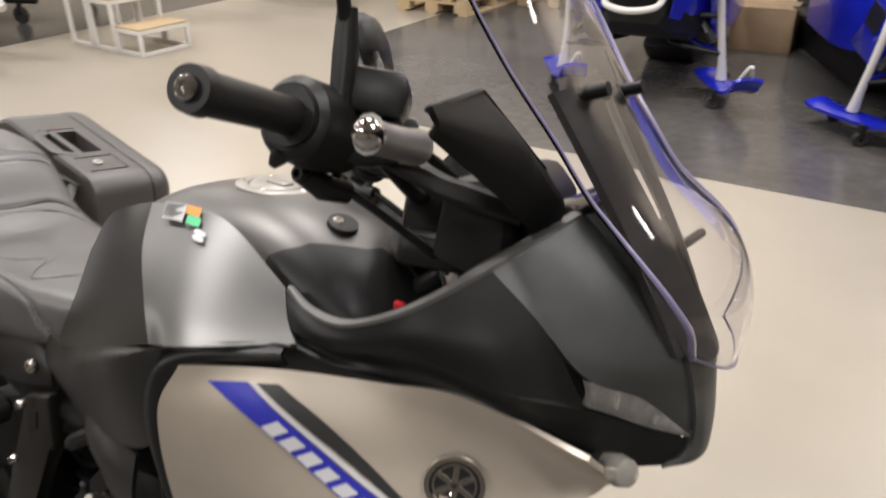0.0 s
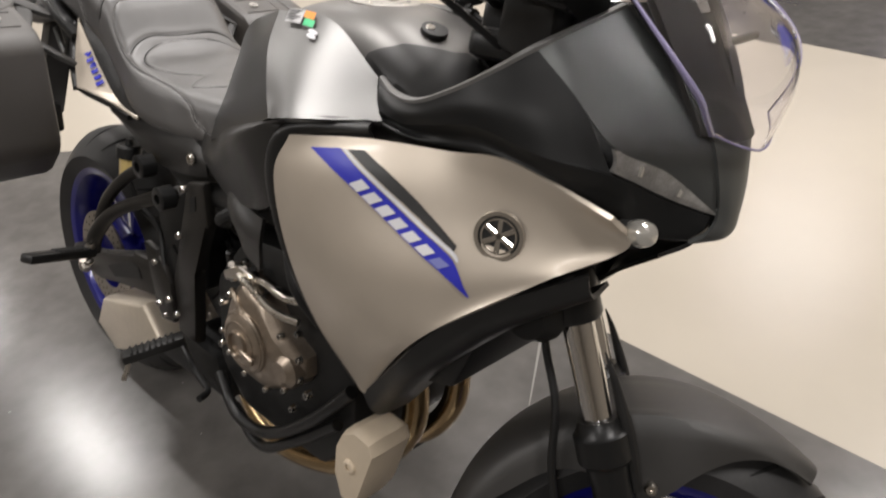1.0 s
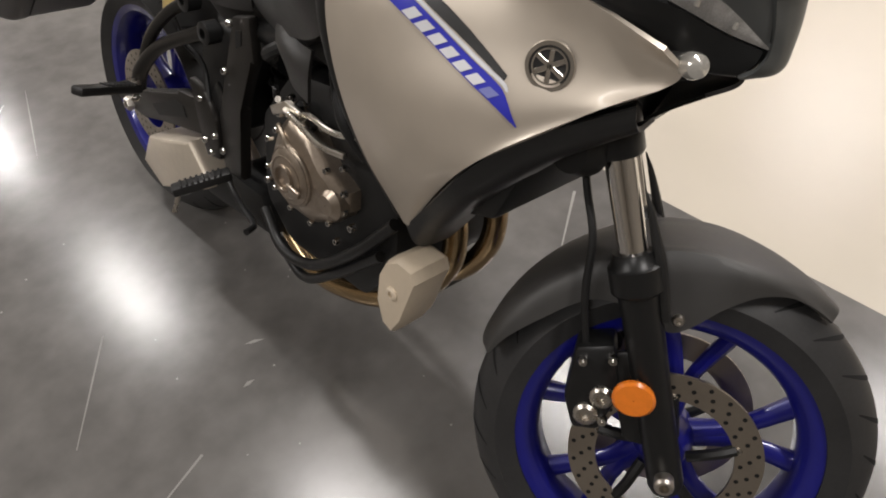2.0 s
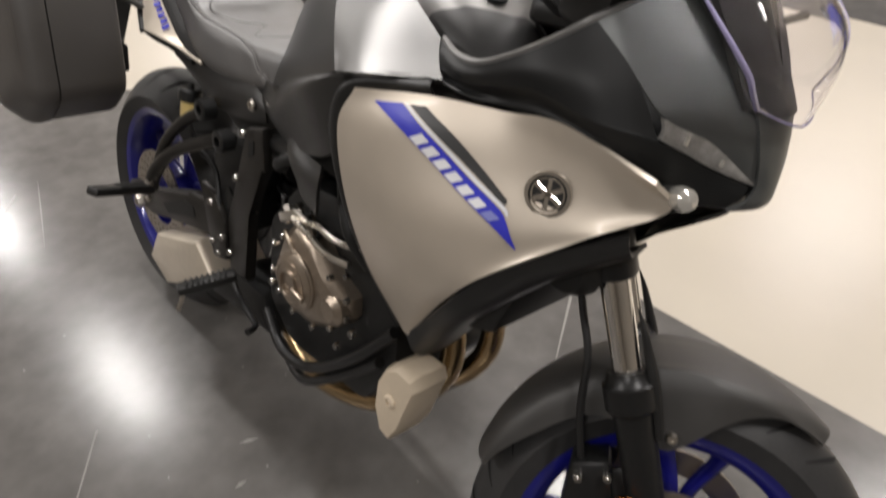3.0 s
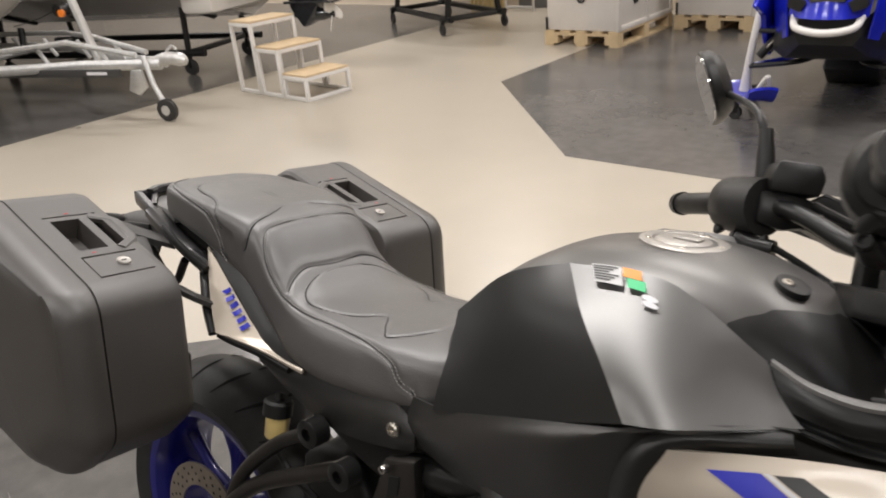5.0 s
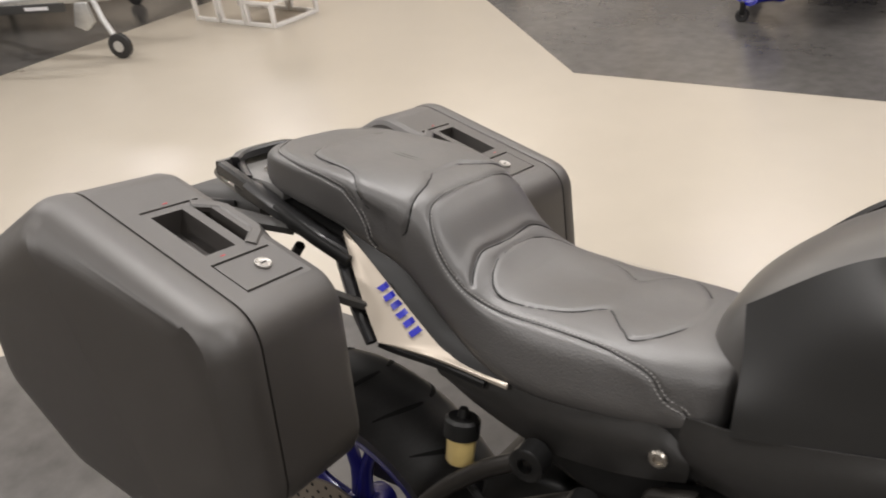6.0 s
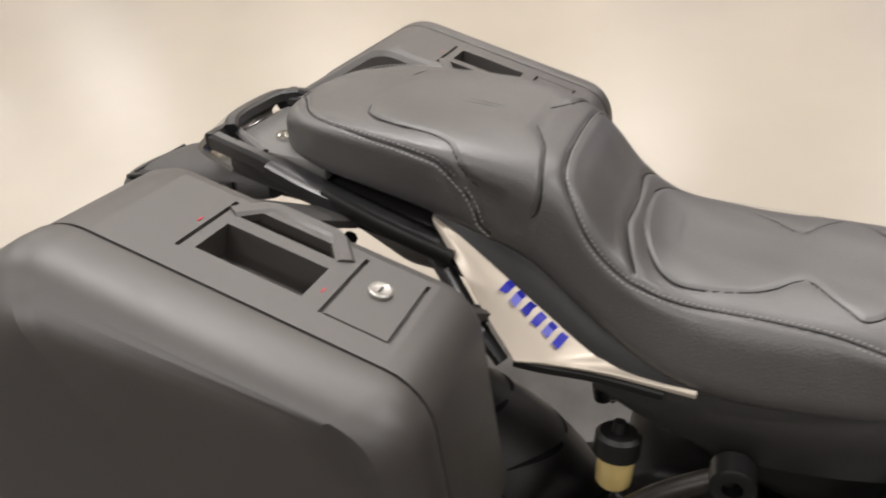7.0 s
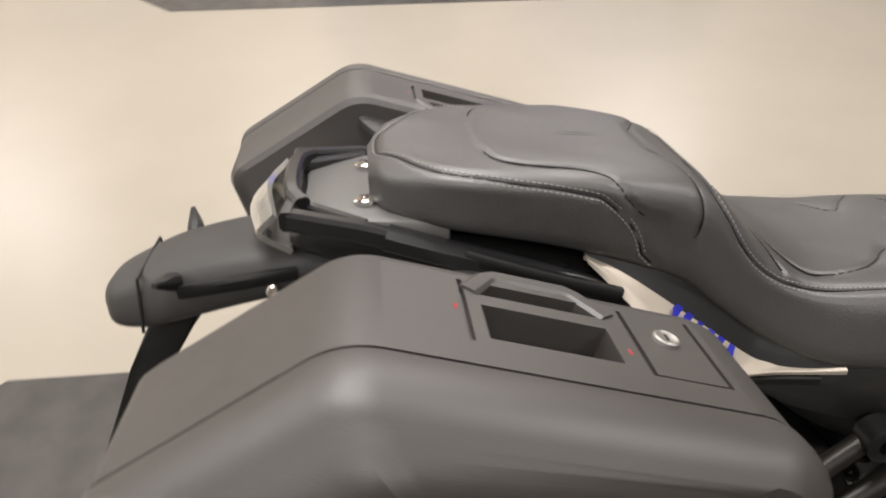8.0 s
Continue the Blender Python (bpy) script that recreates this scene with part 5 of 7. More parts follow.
for s in (1, -1):
    part("frame_bracket", slab([(0.540, 0.705), (0.597, 0.722), (0.607, 0.640), (0.545, 0.525), (0.545, 0.365), (0.474, 0.362), (0.467, 0.480), (0.518, 0.592)], -0.135 * s, -0.158 * s, "y", 0.007), M_CAST, bike, "black cast frame bracket")
    part("bracket_slot", slab([(0.552, 0.650), (0.572, 0.662), (0.574, 0.690), (0.556, 0.684)], -0.157 * s, -0.160 * s, "y", 0), M_DARK, bike)
    part("footpeg_plate", slab([(0.372, 0.530), (0.43, 0.520), (0.468, 0.470), (0.475, 0.385), (0.42, 0.372), (0.400, 0.430)], -0.148 * s, -0.166 * s, "y", 0.005), M_CAST, bike, "dark alloy footpeg plate")
    for x, z in ((0.425, 0.505), (0.430, 0.415), (0.452, 0.395), (0.500, 0.420), (0.528, 0.600), (0.555, 0.700), (0.470, 0.440)):
        part("plate_bolt", bolt(x, -0.166 * s, z, 0.0075, 0.010, 10, (0, -s, 0)), M_CHROME, bike)
    part("rear_footrest_bracket", joined(tube([(0.473, -0.150 * s, 0.655), (0.40, -0.168 * s, 0.625), (0.29, -0.185 * s, 0.565), (0.235, -0.202 * s, 0.500), (0.232, -0.208 * s, 0.462)], 0.014, 12, 24, radii=[0.017, 0.013, 0.014, 0.016, 0.014]), tube([(0.405, -0.155 * s, 0.695), (0.33, -0.170 * s, 0.650), (0.26, -0.185 * s, 0.575), (0.228, -0.200 * s, 0.480)], 0.012, 12, 20)), M_CAST, bike, "black rear footrest bracket")
    for x, z in ((0.473, 0.655), (0.405, 0.697)):
        part("bracket_eye", lathe([(-0.150 * s, 0.010), (-0.150 * s, 0.022), (-0.178 * s, 0.022), (-0.180 * s, 0.019), (-0.180 * s, 0.010)], 24, (x, 0, z)), M_BLACKM, bike)
    for nm, a, b, tx in (("rear_footpeg", (0.235, -0.212, 0.466), (0.300, -0.362, 0.520), "rubber topped rear footpeg"), ("rider_footpeg", (0.548, -0.185, 0.398), (0.507, -0.292, 0.374), "rubber topped rider footpeg")):
        a, b = Vector((a[0], a[1] * s, a[2])), Vector((b[0], b[1] * s, b[2]))
        ey = (b - a).normalized()
        ex = ey.cross(Vector((0, 0, 1))).normalized()
        fm = Matrix((ex, ey, ex.cross(ey))).transposed().to_4x4()
        fm.translation = a
        pg = part(nm, moved(rbox(-0.015, 0.015, 0.0, (b - a).length, -0.011, 0.008, 0.005), fm), M_PLASTIC, bike, tx)
        for i in range(8):
            part("peg_rib", moved(rbox(-0.013, 0.013, 0.018 + 0.011 * i, 0.023 + 0.011 * i, 0.007, 0.011, 0.001, 1), fm), M_PLASTIC, pg)
    part("footpeg_hinge", bolt(0.240, -0.218 * s, 0.476, 0.010, 0.010, 12, (0.2, 0, 1)), M_STEEL, bike)
    part("footpeg_pin", bolt(0.245, -0.222 * s, 0.452, 0.008, 0.014, 12, (0.6, -s, -0.3)), M_STEEL, bike)
    part("footpeg_feeler", tube([(0.503, -0.275 * s, 0.365), (0.500, -0.282 * s, 0.335), (0.498, -0.288 * s, 0.318)], 0.005, 8), M_STEEL, bike)
    part("frame_tube", tube([(0.62, -0.155 * s, 0.34), (0.70, -0.172 * s, 0.300), (0.80, -0.175 * s, 0.318), (0.92, -0.175 * s, 0.415), (1.01, -0.165 * s, 0.52)], 0.011, 12, 26), M_BLACKM, bike, "black engine guard tube")
    part("frame_tube", tube([(0.66, -0.150 * s, 0.285), (0.76, -0.165 * s, 0.262), (0.86, -0.168 * s, 0.330), (0.98, -0.165 * s, 0.44)], 0.010, 12, 22), M_BLACKM, bike)
    part("main_frame", tube([(0.56, -0.115 * s, 0.68), (0.70, -0.135 * s, 0.72), (0.88, -0.140 * s, 0.82), (1.08, -0.06 * s, 0.96)], 0.022, 12, 20), M_BLACKM, bike)
    part("swingarm_arm", slab([(-0.075, 0.298), (-0.075, 0.345), (0.06, 0.36), (0.254, 0.448), (0.42, 0.47), (0.45, 0.40), (0.298, 0.378), (0.065, 0.300)], -0.105 * s, -0.135 * s, "y", 0.009, 2), M_CAST, bike, "black swingarm")
    part("swingarm_pocket", slab([(0.12, 0.362), (0.235, 0.418), (0.275, 0.418), (0.285, 0.395), (0.15, 0.345)], -0.134 * s, -0.1365 * s, "y", 0), M_DARK, bike)
    part("rear_axle_nut", bolt(0.0, -0.135 * s, 0.315, 0.018, 0.016, 6, (0, -s, 0)), M_STEEL, bike)
SLIDER = [(1.018, 0.395), (1.020, 0.450), (1.034, 0.482), (1.062, 0.500), (1.098, 0.498), (1.106, 0.478), (1.092, 0.430), (1.078, 0.380), (1.058, 0.345), (1.036, 0.352)]
sl = part("frame_slider", loft([[(x, y, z) for x, z in scaled(SLIDER, k, (1.060, 0.430))] for y, k in ((-0.125, 0.86), (-0.135, 0.98), (-0.180, 1.0), (-0.196, 0.97), (-0.204, 0.90), (-0.206, 0.3))]), M_SLIDER, bike, "cream plastic crash protector")
part("slider_bolt", bolt(1.058, -0.205, 0.432, 0.012, 0.006, 16, (0, -1, 0)), M_SLIDER, sl)
part("rear_sets_heel_guard", slab([(0.39, 0.45), (0.46, 0.55), (0.50, 0.52), (0.45, 0.42)], -0.145, -0.152, "y", 0.003), M_BLACKM, bike)
part("brake_pedal", tube([(0.50, -0.165, 0.350), (0.56, -0.172, 0.318), (0.61, -0.178, 0.305), (0.625, -0.205, 0.305)], 0.007, 10, 16), M_BLACKM, bike, "black rear brake pedal")
part("side_stand", tube([(0.58, 0.13, 0.30), (0.56, 0.20, 0.16), (0.54, 0.262, -0.045)], 0.013, 12, 12), M_BLACKM, bike, "black side stand")
part("stand_foot", slab([(0.50, 0.235), (0.58, 0.235), (0.58, 0.292), (0.50, 0.292)], -0.068, -0.056, "z", 0.003), M_BLACKM, bike)
part("rear_shock", tube([(0.44, 0.0, 0.42), (0.52, 0.0, 0.62)], 0.03, 16), M_BLACKM, bike)
for k in range(7):
    z = k / 6
    part("shock_coil", lathe([(-0.005, 0.036), (-0.003, 0.042), (0.003, 0.042), (0.005, 0.036)], 20), M_BLACKM, bike, "", 35, Matrix.Translation((0.44 + 0.08 * z, 0, 0.43 + 0.18 * z)) @ Matrix.Rotation(radians(-68), 4, "Y") @ Matrix.Rotation(radians(90), 4, "Z"))
res = part("fluid_reservoir", moved(lathe([(-0.016, 0.001), (-0.016, 0.016), (-0.012, 0.019), (0.022, 0.020), (0.022, 0.001)], 24), Matrix.Translation((0.292, -0.142, 0.652)) @ Matrix.Rotation(radians(82), 4, "X")), M_AMBERFL, bike, "pale yellow brake fluid reservoir")
part("reservoir_cap", moved(lathe([(0.0, 0.001), (0.0, 0.024), (0.022, 0.024), (0.026, 0.020), (0.026, 0.008), (0.038, 0.006), (0.038, 0.001)], 24), Matrix.Translation((0.292, -0.141, 0.676)) @ Matrix.Rotation(radians(82), 4, "X")), M_DARK, res, "black cap")
part("reservoir_hose", tube([(0.292, -0.143, 0.620), (0.34, -0.15, 0.59), (0.40, -0.145, 0.56), (0.44, -0.16, 0.50)], 0.006, 8, 16), M_DARK, bike)
MUFF = [(0.135, 0.292), (0.343, 0.369), (0.408, 0.31), (0.384, 0.265), (0.178, 0.171), (0.091, 0.209)]
muffler = part("muffler", loft([[(x, y, z) for x, z in scaled(MUFF, k, (0.257, 0.269))] for y, k in ((-0.02, 0.92), (-0.06, 1.0), (-0.150, 1.0), (-0.158, 0.985), (-0.165, 0.94), (-0.168, 0.88), (-0.169, 0.4))]), M_MUFFLER, bike, "cream metal underslung muffler", 28)
part("muffler_seam", tube([(MUFF[0][0] + 0.006, -0.163, MUFF[0][1] - 0.012), (MUFF[1][0] - 0.004, -0.163, MUFF[1][1] - 0.012)], 0.002, 6), M_STEEL, muffler)
part("collector", slab([(0.30, 0.215), (0.42, 0.33), (0.56, 0.33), (0.60, 0.24)], -0.13, 0.05, "y", 0.02), M_DARK, bike, "black exhaust collector")
part("exhaust_pipe", tube([(0.50, -0.03, 0.27), (0.62, -0.08, 0.235), (0.74, -0.10, 0.225), (0.86, -0.09, 0.25), (0.95, -0.07, 0.29)], 0.026, 16, 24), M_HEADER, bike, "heat tinted exhaust pipe")
for y in (-0.055, 0.045):
    part("header_pipe", tube([(0.90, y - 0.01, 0.275), (0.975, y, 0.315), (1.028, y, 0.39), (1.043, y, 0.46), (1.022, y, 0.535), (0.96, y, 0.57)], 0.0215, 16, 30), M_HEADER, bike, "heat tinted header pipe")
part("header_clamp", tube([(0.945, -0.07, 0.285), (0.965, -0.065, 0.297)], 0.034, 16), M_STEEL, bike)
part("belly_pan", slab([(0.58, 0.20), (0.62, 0.29), (0.92, 0.31), (0.96, 0.25), (0.80, 0.20)], -0.09, 0.12, "y", 0.02), M_DARK, bike)

# handlebar
bars = empty("handlebar", bike, STEER)
bars["label"] = "black handlebar with grips, levers and mirrors, turned to the left"
part("bar", tube([(0.925, -0.372, 1.131), (0.966, -0.260, 1.133), (1.020, -0.160, 1.128), (1.070, -0.07, 1.092), (1.085, 0, 1.085), (1.070, 0.07, 1.092), (1.020, 0.160, 1.128), (0.966, 0.260, 1.133), (0.925, 0.372, 1.131)], 0.011, 16, 48), M_BLACKM, bars)
for y in (-0.035, 0.035):
    part("bar_clamp", rbox(1.062, 1.106, y - 0.016, y + 0.016, 1.035, 1.108, 0.006), M_BLACKM, bars)
for s in (-1, 1):
    g = part("grip", tube([(0.926, 0.368 * s, 1.131), (0.928, 0.362 * s, 1.131), (0.964, 0.266 * s, 1.133), (0.967, 0.258 * s, 1.133)], 0.016, 24, radii=[0.0150, 0.0160, 0.0160, 0.0150]), M_PLASTIC, bars, "black rubber grip")
    part("grip_flange", tube([(0.965, 0.262 * s, 1.133), (0.970, 0.250 * s, 1.133)], 0.025, 24), M_PLASTIC, g)
    e = part("bar_end", tube([(0.922, 0.382 * s, 1.131), (0.926, 0.368 * s, 1.131)], 0.018, 24, radii=[0.0165, 0.0180]), M_PLASTIC, bars)
    part("bar_end_screw", bolt(0.9215, 0.383 * s, 1.131, 0.009, 0.004, 16, (-0.35, s, 0)), M_CHROME, e, "bright metal bar end screw")
    part("switch_box", tube([(0.966, 0.258 * s, 1.133), (0.968, 0.250 * s, 1.133), (0.978, 0.225 * s, 1.131), (0.998, 0.182 * s, 1.130)], 0.03, 24, radii=[0.026, 0.033, 0.035, 0.034], flat=1.1), M_PLASTIC, bars, "black switch housing")
    part("cable_elbow", joined(tube([(0.975, 0.205 * s, 1.088), (0.990, 0.185 * s, 1.080), (1.012, 0.168 * s, 1.078)], 0.012, 12, radii=[0.010, 0.013, 0.011]), bolt(0.974, 0.206 * s, 1.088, 0.009, 0.008, 8, (-0.6, s, 0)), bolt(1.000, 0.175 * s, 1.088, 0.007, 0.006, 8, (-0.5, 0, 1))), M_BLACKM, bars, "black throttle cable elbow")
    part("switch_lobe", tube([(0.962, 0.246 * s, 1.104), (0.957, 0.244 * s, 1.096), (0.954, 0.242 * s, 1.091)], 0.008, 12, radii=[0.010, 0.007, 0.004]), M_PLASTIC, bars)
    part("switch_button", bolt(0.949, 0.235 * s, 1.125, 0.009, 0.006, 12, (-1, 0, 0.2)), M_RED if s < 0 else M_DARK, bars)
    part("lever_perch", slab([(0.985, 1.108), (0.985, 1.150), (1.03, 1.152), (1.062, 1.140), (1.062, 1.112), (1.02, 1.102)], 0.215 * s, 0.170 * s, "y", 0.007), M_BLACKM, bars)
    part("lever", tube([(1.045, 0.185 * s, 1.128), (1.073, 0.235 * s, 1.127), (1.066, 0.280 * s, 1.124), (1.052, 0.325 * s, 1.122), (1.044, 0.352 * s, 1.122), (1.042, 0.362 * s, 1.122)], 0.008, 12, 22, radii=[0.013, 0.013, 0.011, 0.010, 0.010, 0.012], flat=1.25), M_CAP, bars, "bright metal hand lever")
    part("lever_ball", moved(lathe([(-0.0125, 0.001), (-0.0115, 0.006), (-0.007, 0.0105), (0, 0.0125), (0.007, 0.0105), (0.0115, 0.006), (0.0125, 0.001)], 18, closed=False), Matrix.Translation((1.042, 0.362 * s, 1.122))), M_CHROME, bars)
    part("master_cylinder", slab([(0.995, 1.150), (1.055, 1.148), (1.060, 1.172), (1.052, 1.190), (1.000, 1.190), (0.993, 1.172)], 0.225 * s, 0.160 * s, "y", 0.007), M_PLASTIC, bars, "black brake fluid box")
    part("mirror_clamp", tube([(1.000, 0.222 * s, 1.150), (0.998, 0.222 * s, 1.195), (0.994, 0.226 * s, 1.235)], 0.010, 14, radii=[0.010, 0.012, 0.009]), M_PLASTIC, bars)
    part("mirror_stem", tube([(0.996, 0.224 * s, 1.215), (0.985, 0.25 * s, 1.26), (0.968, 0.32 * s, 1.290), (0.958, 0.37 * s, 1.305)], 0.005, 12, 16, radii=[0.007, 0.0055, 0.005, 0.006]), M_BLACKM, bars)
    mr = part("mirror", moved(loft([[(x, 0.085 * k * math.copysign(abs(math.cos(a)) ** 0.8, math.cos(a)), 0.056 * k * math.copysign(abs(math.sin(a)) ** 0.8, math.sin(a))) for a in (2 * math.pi * i / 28 for i in range(28))] for x, k in ((0.0, 0.97), (0.004, 1.0), (0.016, 0.96), (0.030, 0.75), (0.036, 0.3))]), Matrix.Translation((0.940, 0.415 * s, 1.315)) @ Matrix.Rotation(radians(-8 * s), 4, "Z") @ Matrix.Rotation(radians(-24), 4, "Y")), M_PLASTIC, bars, "black rear-view mirror")
    part("mirror_glass", moved(loft([[(x, 0.080 * k * math.copysign(abs(math.cos(a)) ** 0.8, math.cos(a)), 0.052 * k * math.copysign(abs(math.sin(a)) ** 0.8, math.sin(a))) for a in (2 * math.pi * i / 28 for i in range(28))] for x, k in ((-0.0015, 1.0), (0.001, 1.0))]), Matrix.Translation((0.940, 0.415 * s, 1.315)) @ Matrix.Rotation(radians(-8 * s), 4, "Z") @ Matrix.Rotation(radians(-24), 4, "Y")), M_MIRROR, mr, "mirror glass")
    TOPF = [
        [(1.080, 0.449, 1.134), (1.117, 0.324, 1.134), (1.165, 0.222, 1.108)],
        [(1.081, 0.450, 1.137), (1.112, 0.328, 1.160), (1.176, 0.220, 1.122)],
        [(1.084, 0.451, 1.138), (1.114, 0.327, 1.171), (1.185, 0.216, 1.130)],
    ]
    WALL = [
        [(1.084, 0.451, 1.138), (1.114, 0.327, 1.171), (1.185, 0.216, 1.130)],
        [(1.090, 0.448, 1.128), (1.160, 0.315, 1.130), (1.215, 0.190, 1.095)],
        [(1.086, 0.440, 1.120), (1.150, 0.300, 1.090), (1.200, 0.156, 1.062)],
    ]

    def straight(rows, nu, thick, fl):
        """A creased plate between rows of points, bent at each of them."""
        rr = [[Vector((x, y * s, z)) for x, y, z in r] for r in rows]
        line = [[r[k].lerp(r[k + 1], i / nu) for k in range(len(r) - 1) for i in range(nu)] + [r[-1]] for r in rr]
        return patch(line, len(line[0]), 9, thick, flip=fl)

    gd = part("hand_guard", straight(WALL, 8, 0.004, s < 0), M_GUARD, bars, "black angular hand guard")
    part("guard_flange", straight(TOPF, 8, 0.004, s < 0), M_GUARD, gd)
    part("guard_arm", strap([(1.045, 0.175 * s, 1.118), (1.10, 0.195 * s, 1.098), (1.175, 0.20 * s, 1.085)], 0.030, 0.022), M_PLASTIC, bars)
    part("throttle_cable", tube([(1.012, 0.168 * s, 1.080), (1.06, 0.15 * s, 1.055), (1.115, 0.12 * s, 1.02), (1.145, 0.07 * s, 0.97)], 0.0045, 8, 22), M_DARK, bars)
    part("brake_line", tube([(1.05, 0.17 * s, 1.14), (1.12, 0.13 * s, 1.10), (1.15, 0.09 * s, 1.02), (1.13, 0.06 * s, 0.94)], 0.0055, 8, 22), M_DARK, bars)
part("ignition_lock", tube([(1.130, 0, 1.04), (1.126, 0, 1.070)], 0.022, 20, radii=[0.022, 0.019]), M_BLACKM, bars)
part("cable_tie", rbox(1.135, 1.147, -0.120, -0.113, 1.000, 1.007, 0.001), M_RED, bike, "small red connector")
for k in range(5):
    part("wiring_loom", tube([(1.05 + 0.02 * k, -0.10 + 0.02 * k, 0.955), (1.12 + 0.012 * k, -0.12 + 0.03 * k, 0.962 + 0.01 * (k % 3)), (1.20, -0.10 + 0.04 * k, 0.985), (1.26, -0.04 + 0.02 * k, 1.02)], 0.004 + 0.001 * (k % 3), 8, 18), M_STEEL if k == 2 else M_DARK, bike)
part("connector", rbox(1.205, 1.245, -0.10, -0.06, 1.005, 1.025, 0.004), M_WHITE, bike, "white plastic connector")

# panniers
def round_poly(corners, n=7):
    """A closed outline with each corner (x, z, radius) rounded by an arc of n points."""
    out = []
    k = len(corners)
    for i, (x, z, r) in enumerate(corners):
        p = Vector((x, z))
        a = (Vector(corners[i - 1][:2]) - p).normalized()
        b = (Vector(corners[(i + 1) % k][:2]) - p).normalized()
        half = a.angle(b) / 2
        d = r / math.tan(half)
        c = p + (a + b).normalized() * (r / math.sin(half))
        u, v = p + a * d - c, p + b * d - c
        ang = u.angle(v)
        for q in range(n):
            t = q / (n - 1)
            w = (u * math.sin((1 - t) * ang) + v * math.sin(t * ang)) / math.sin(ang)
            out.append(tuple(c + w))
    return out


PSMOOTH = round_poly([(0.176, 0.899, 0.055), (-0.132, 0.9905, 0.06), (-0.312, 0.885, 0.03), (-0.262, 0.725, 0.05), (-0.100, 0.632, 0.08), (0.125, 0.604, 0.05), (0.207, 0.682, 0.05)])
PTOP = Matrix.Translation((0.10, 0, 0.9205)) @ Matrix.Rotation(radians(16.6), 4, "Y")


def pannier(s):
    p = tagged(empty("pannier", None, LEANED), "dark grey hard plastic pannier hung beside the seat", "pannier", "panniers")

    def rings(levels):
        return [[(x, y * -s, z) for x, z in scaled(PSMOOTH, k, (-0.065, 0.80))] for y, k in levels]

    lv = rings([(0.226, 0.93), (0.231, 0.97), (0.243, 0.99), (0.364, 1.0)])
    body = loft(lv)
    body.faces.ensure_lookup_table()
    k = len(PSMOOTH)
    bmesh.ops.delete(body, geom=[body.faces[2 * k + 6]], context="FACES_ONLY")
    # the flat top with its sunk handle slot, grab pocket and joint lines
    ux = [0.038, 0.0318, 0.0280, -0.0258, -0.0298, -0.048, -0.060, -0.125, -0.144, -0.1545, -0.1585, -0.216]
    vy = [0.243, 0.250, 0.269, 0.284, 0.330, 0.3365, 0.3385, 0.364]
    us = [(ux[0] - u) / (ux[0] - ux[-1]) for u in ux]
    vs_ = [(v - vy[0]) / (vy[-1] - vy[0]) for v in vy]

    def depth(i, j):
        if 5 <= i <= 7 and j == 3:
            return 0.036
        if 5 <= i <= 7 and j == 1:
            return 0.045
        if i in (1, 3, 9) and 1 <= j <= 4 or j == 5 and 1 <= i <= 3:
            return 0.005
        return 0.0

    cap = sunk_grid((lv[2][6], lv[2][7], lv[3][7], lv[3][6]), us, vs_, depth)
    part("case", joined(body, cap), M_CASE, p, "grained dark grey case", 30)
    part("seal", loft(rings([(0.363, 0.99), (0.369, 0.99)])), M_DARK, p)
    levels = [(0.367, 0.985), (0.3675, 1.003), (0.370, 1.008), (0.384, 1.012)]
    for q in range(1, 11):
        a = radians(5.2 * q)
        levels.append((0.386 + 0.046 * math.sin(a), 1.012 - 0.046 * (1 - math.cos(a)) / 0.20))
    yb, kb = levels[-1]
    lid = rings(levels)
    # two flat facets that meet in a crease from the top corner to the lower front
    edge = [Vector(q) for q in scaled(PSMOOTH, kb, (-0.065, 0.80))]
    mid = (edge[10] + edge[41]) / 2
    along = (edge[41] - edge[10]).normalized()
    off = Vector((-along.y, along.x)) * (1 if along.x > 0 and along.y < 0 else -1)
    for k in (0.97, 0.93, 0.89, 0.85, 0.8, 0.7, 0.5, 0.3, 0.1, 0.02):
        row = []
        for q in edge:
            v = mid + (q - mid) * k
            d = max(0.0, (v - mid).dot(off))
            w = min(1.0, (1 - k) / 0.20)
            row.append((v.x, -s * (yb + (0.025 - 0.19 * d) * (1 - (1 - w) ** 2)), v.y))
        lid.append(row)
    lid_ob = part("lid", loft(lid), M_CASE, p, "rounded dark grey lid with a diagonal crease", 30)
    for e in lid_ob.data.edges:
        on = [lid_ob.data.vertices[q].co for q in e.vertices]
        if all(abs((Vector((v.x, v.z)) - mid).dot(off)) < 0.0015 and abs(v.y) > yb + 0.01 for v in on):
            e.use_edge_sharp = True
    m = Matrix.Diagonal((1, s, 1, 1)) @ PTOP

    def top(bm):
        return moved(bm, m)

    part("carry_handle", top(joined(strap([(-0.150, -0.266, -0.004), (-0.132, -0.238, -0.005), (-0.124, -0.233, -0.005), (-0.066, -0.233, -0.005), (-0.058, -0.238, -0.005), (-0.038, -0.266, -0.004)], 0.017, 0.012), rbox(-0.126, -0.064, -0.240, -0.226, -0.016, -0.004, 0.004))), M_CASE, p, "angular carry handle loop")
    part("latch_mark", top(rbox(-0.1635, -0.162, -0.298, -0.291, -0.001, 0.0008, 0.0003)), M_RED, p, "small red latch mark")
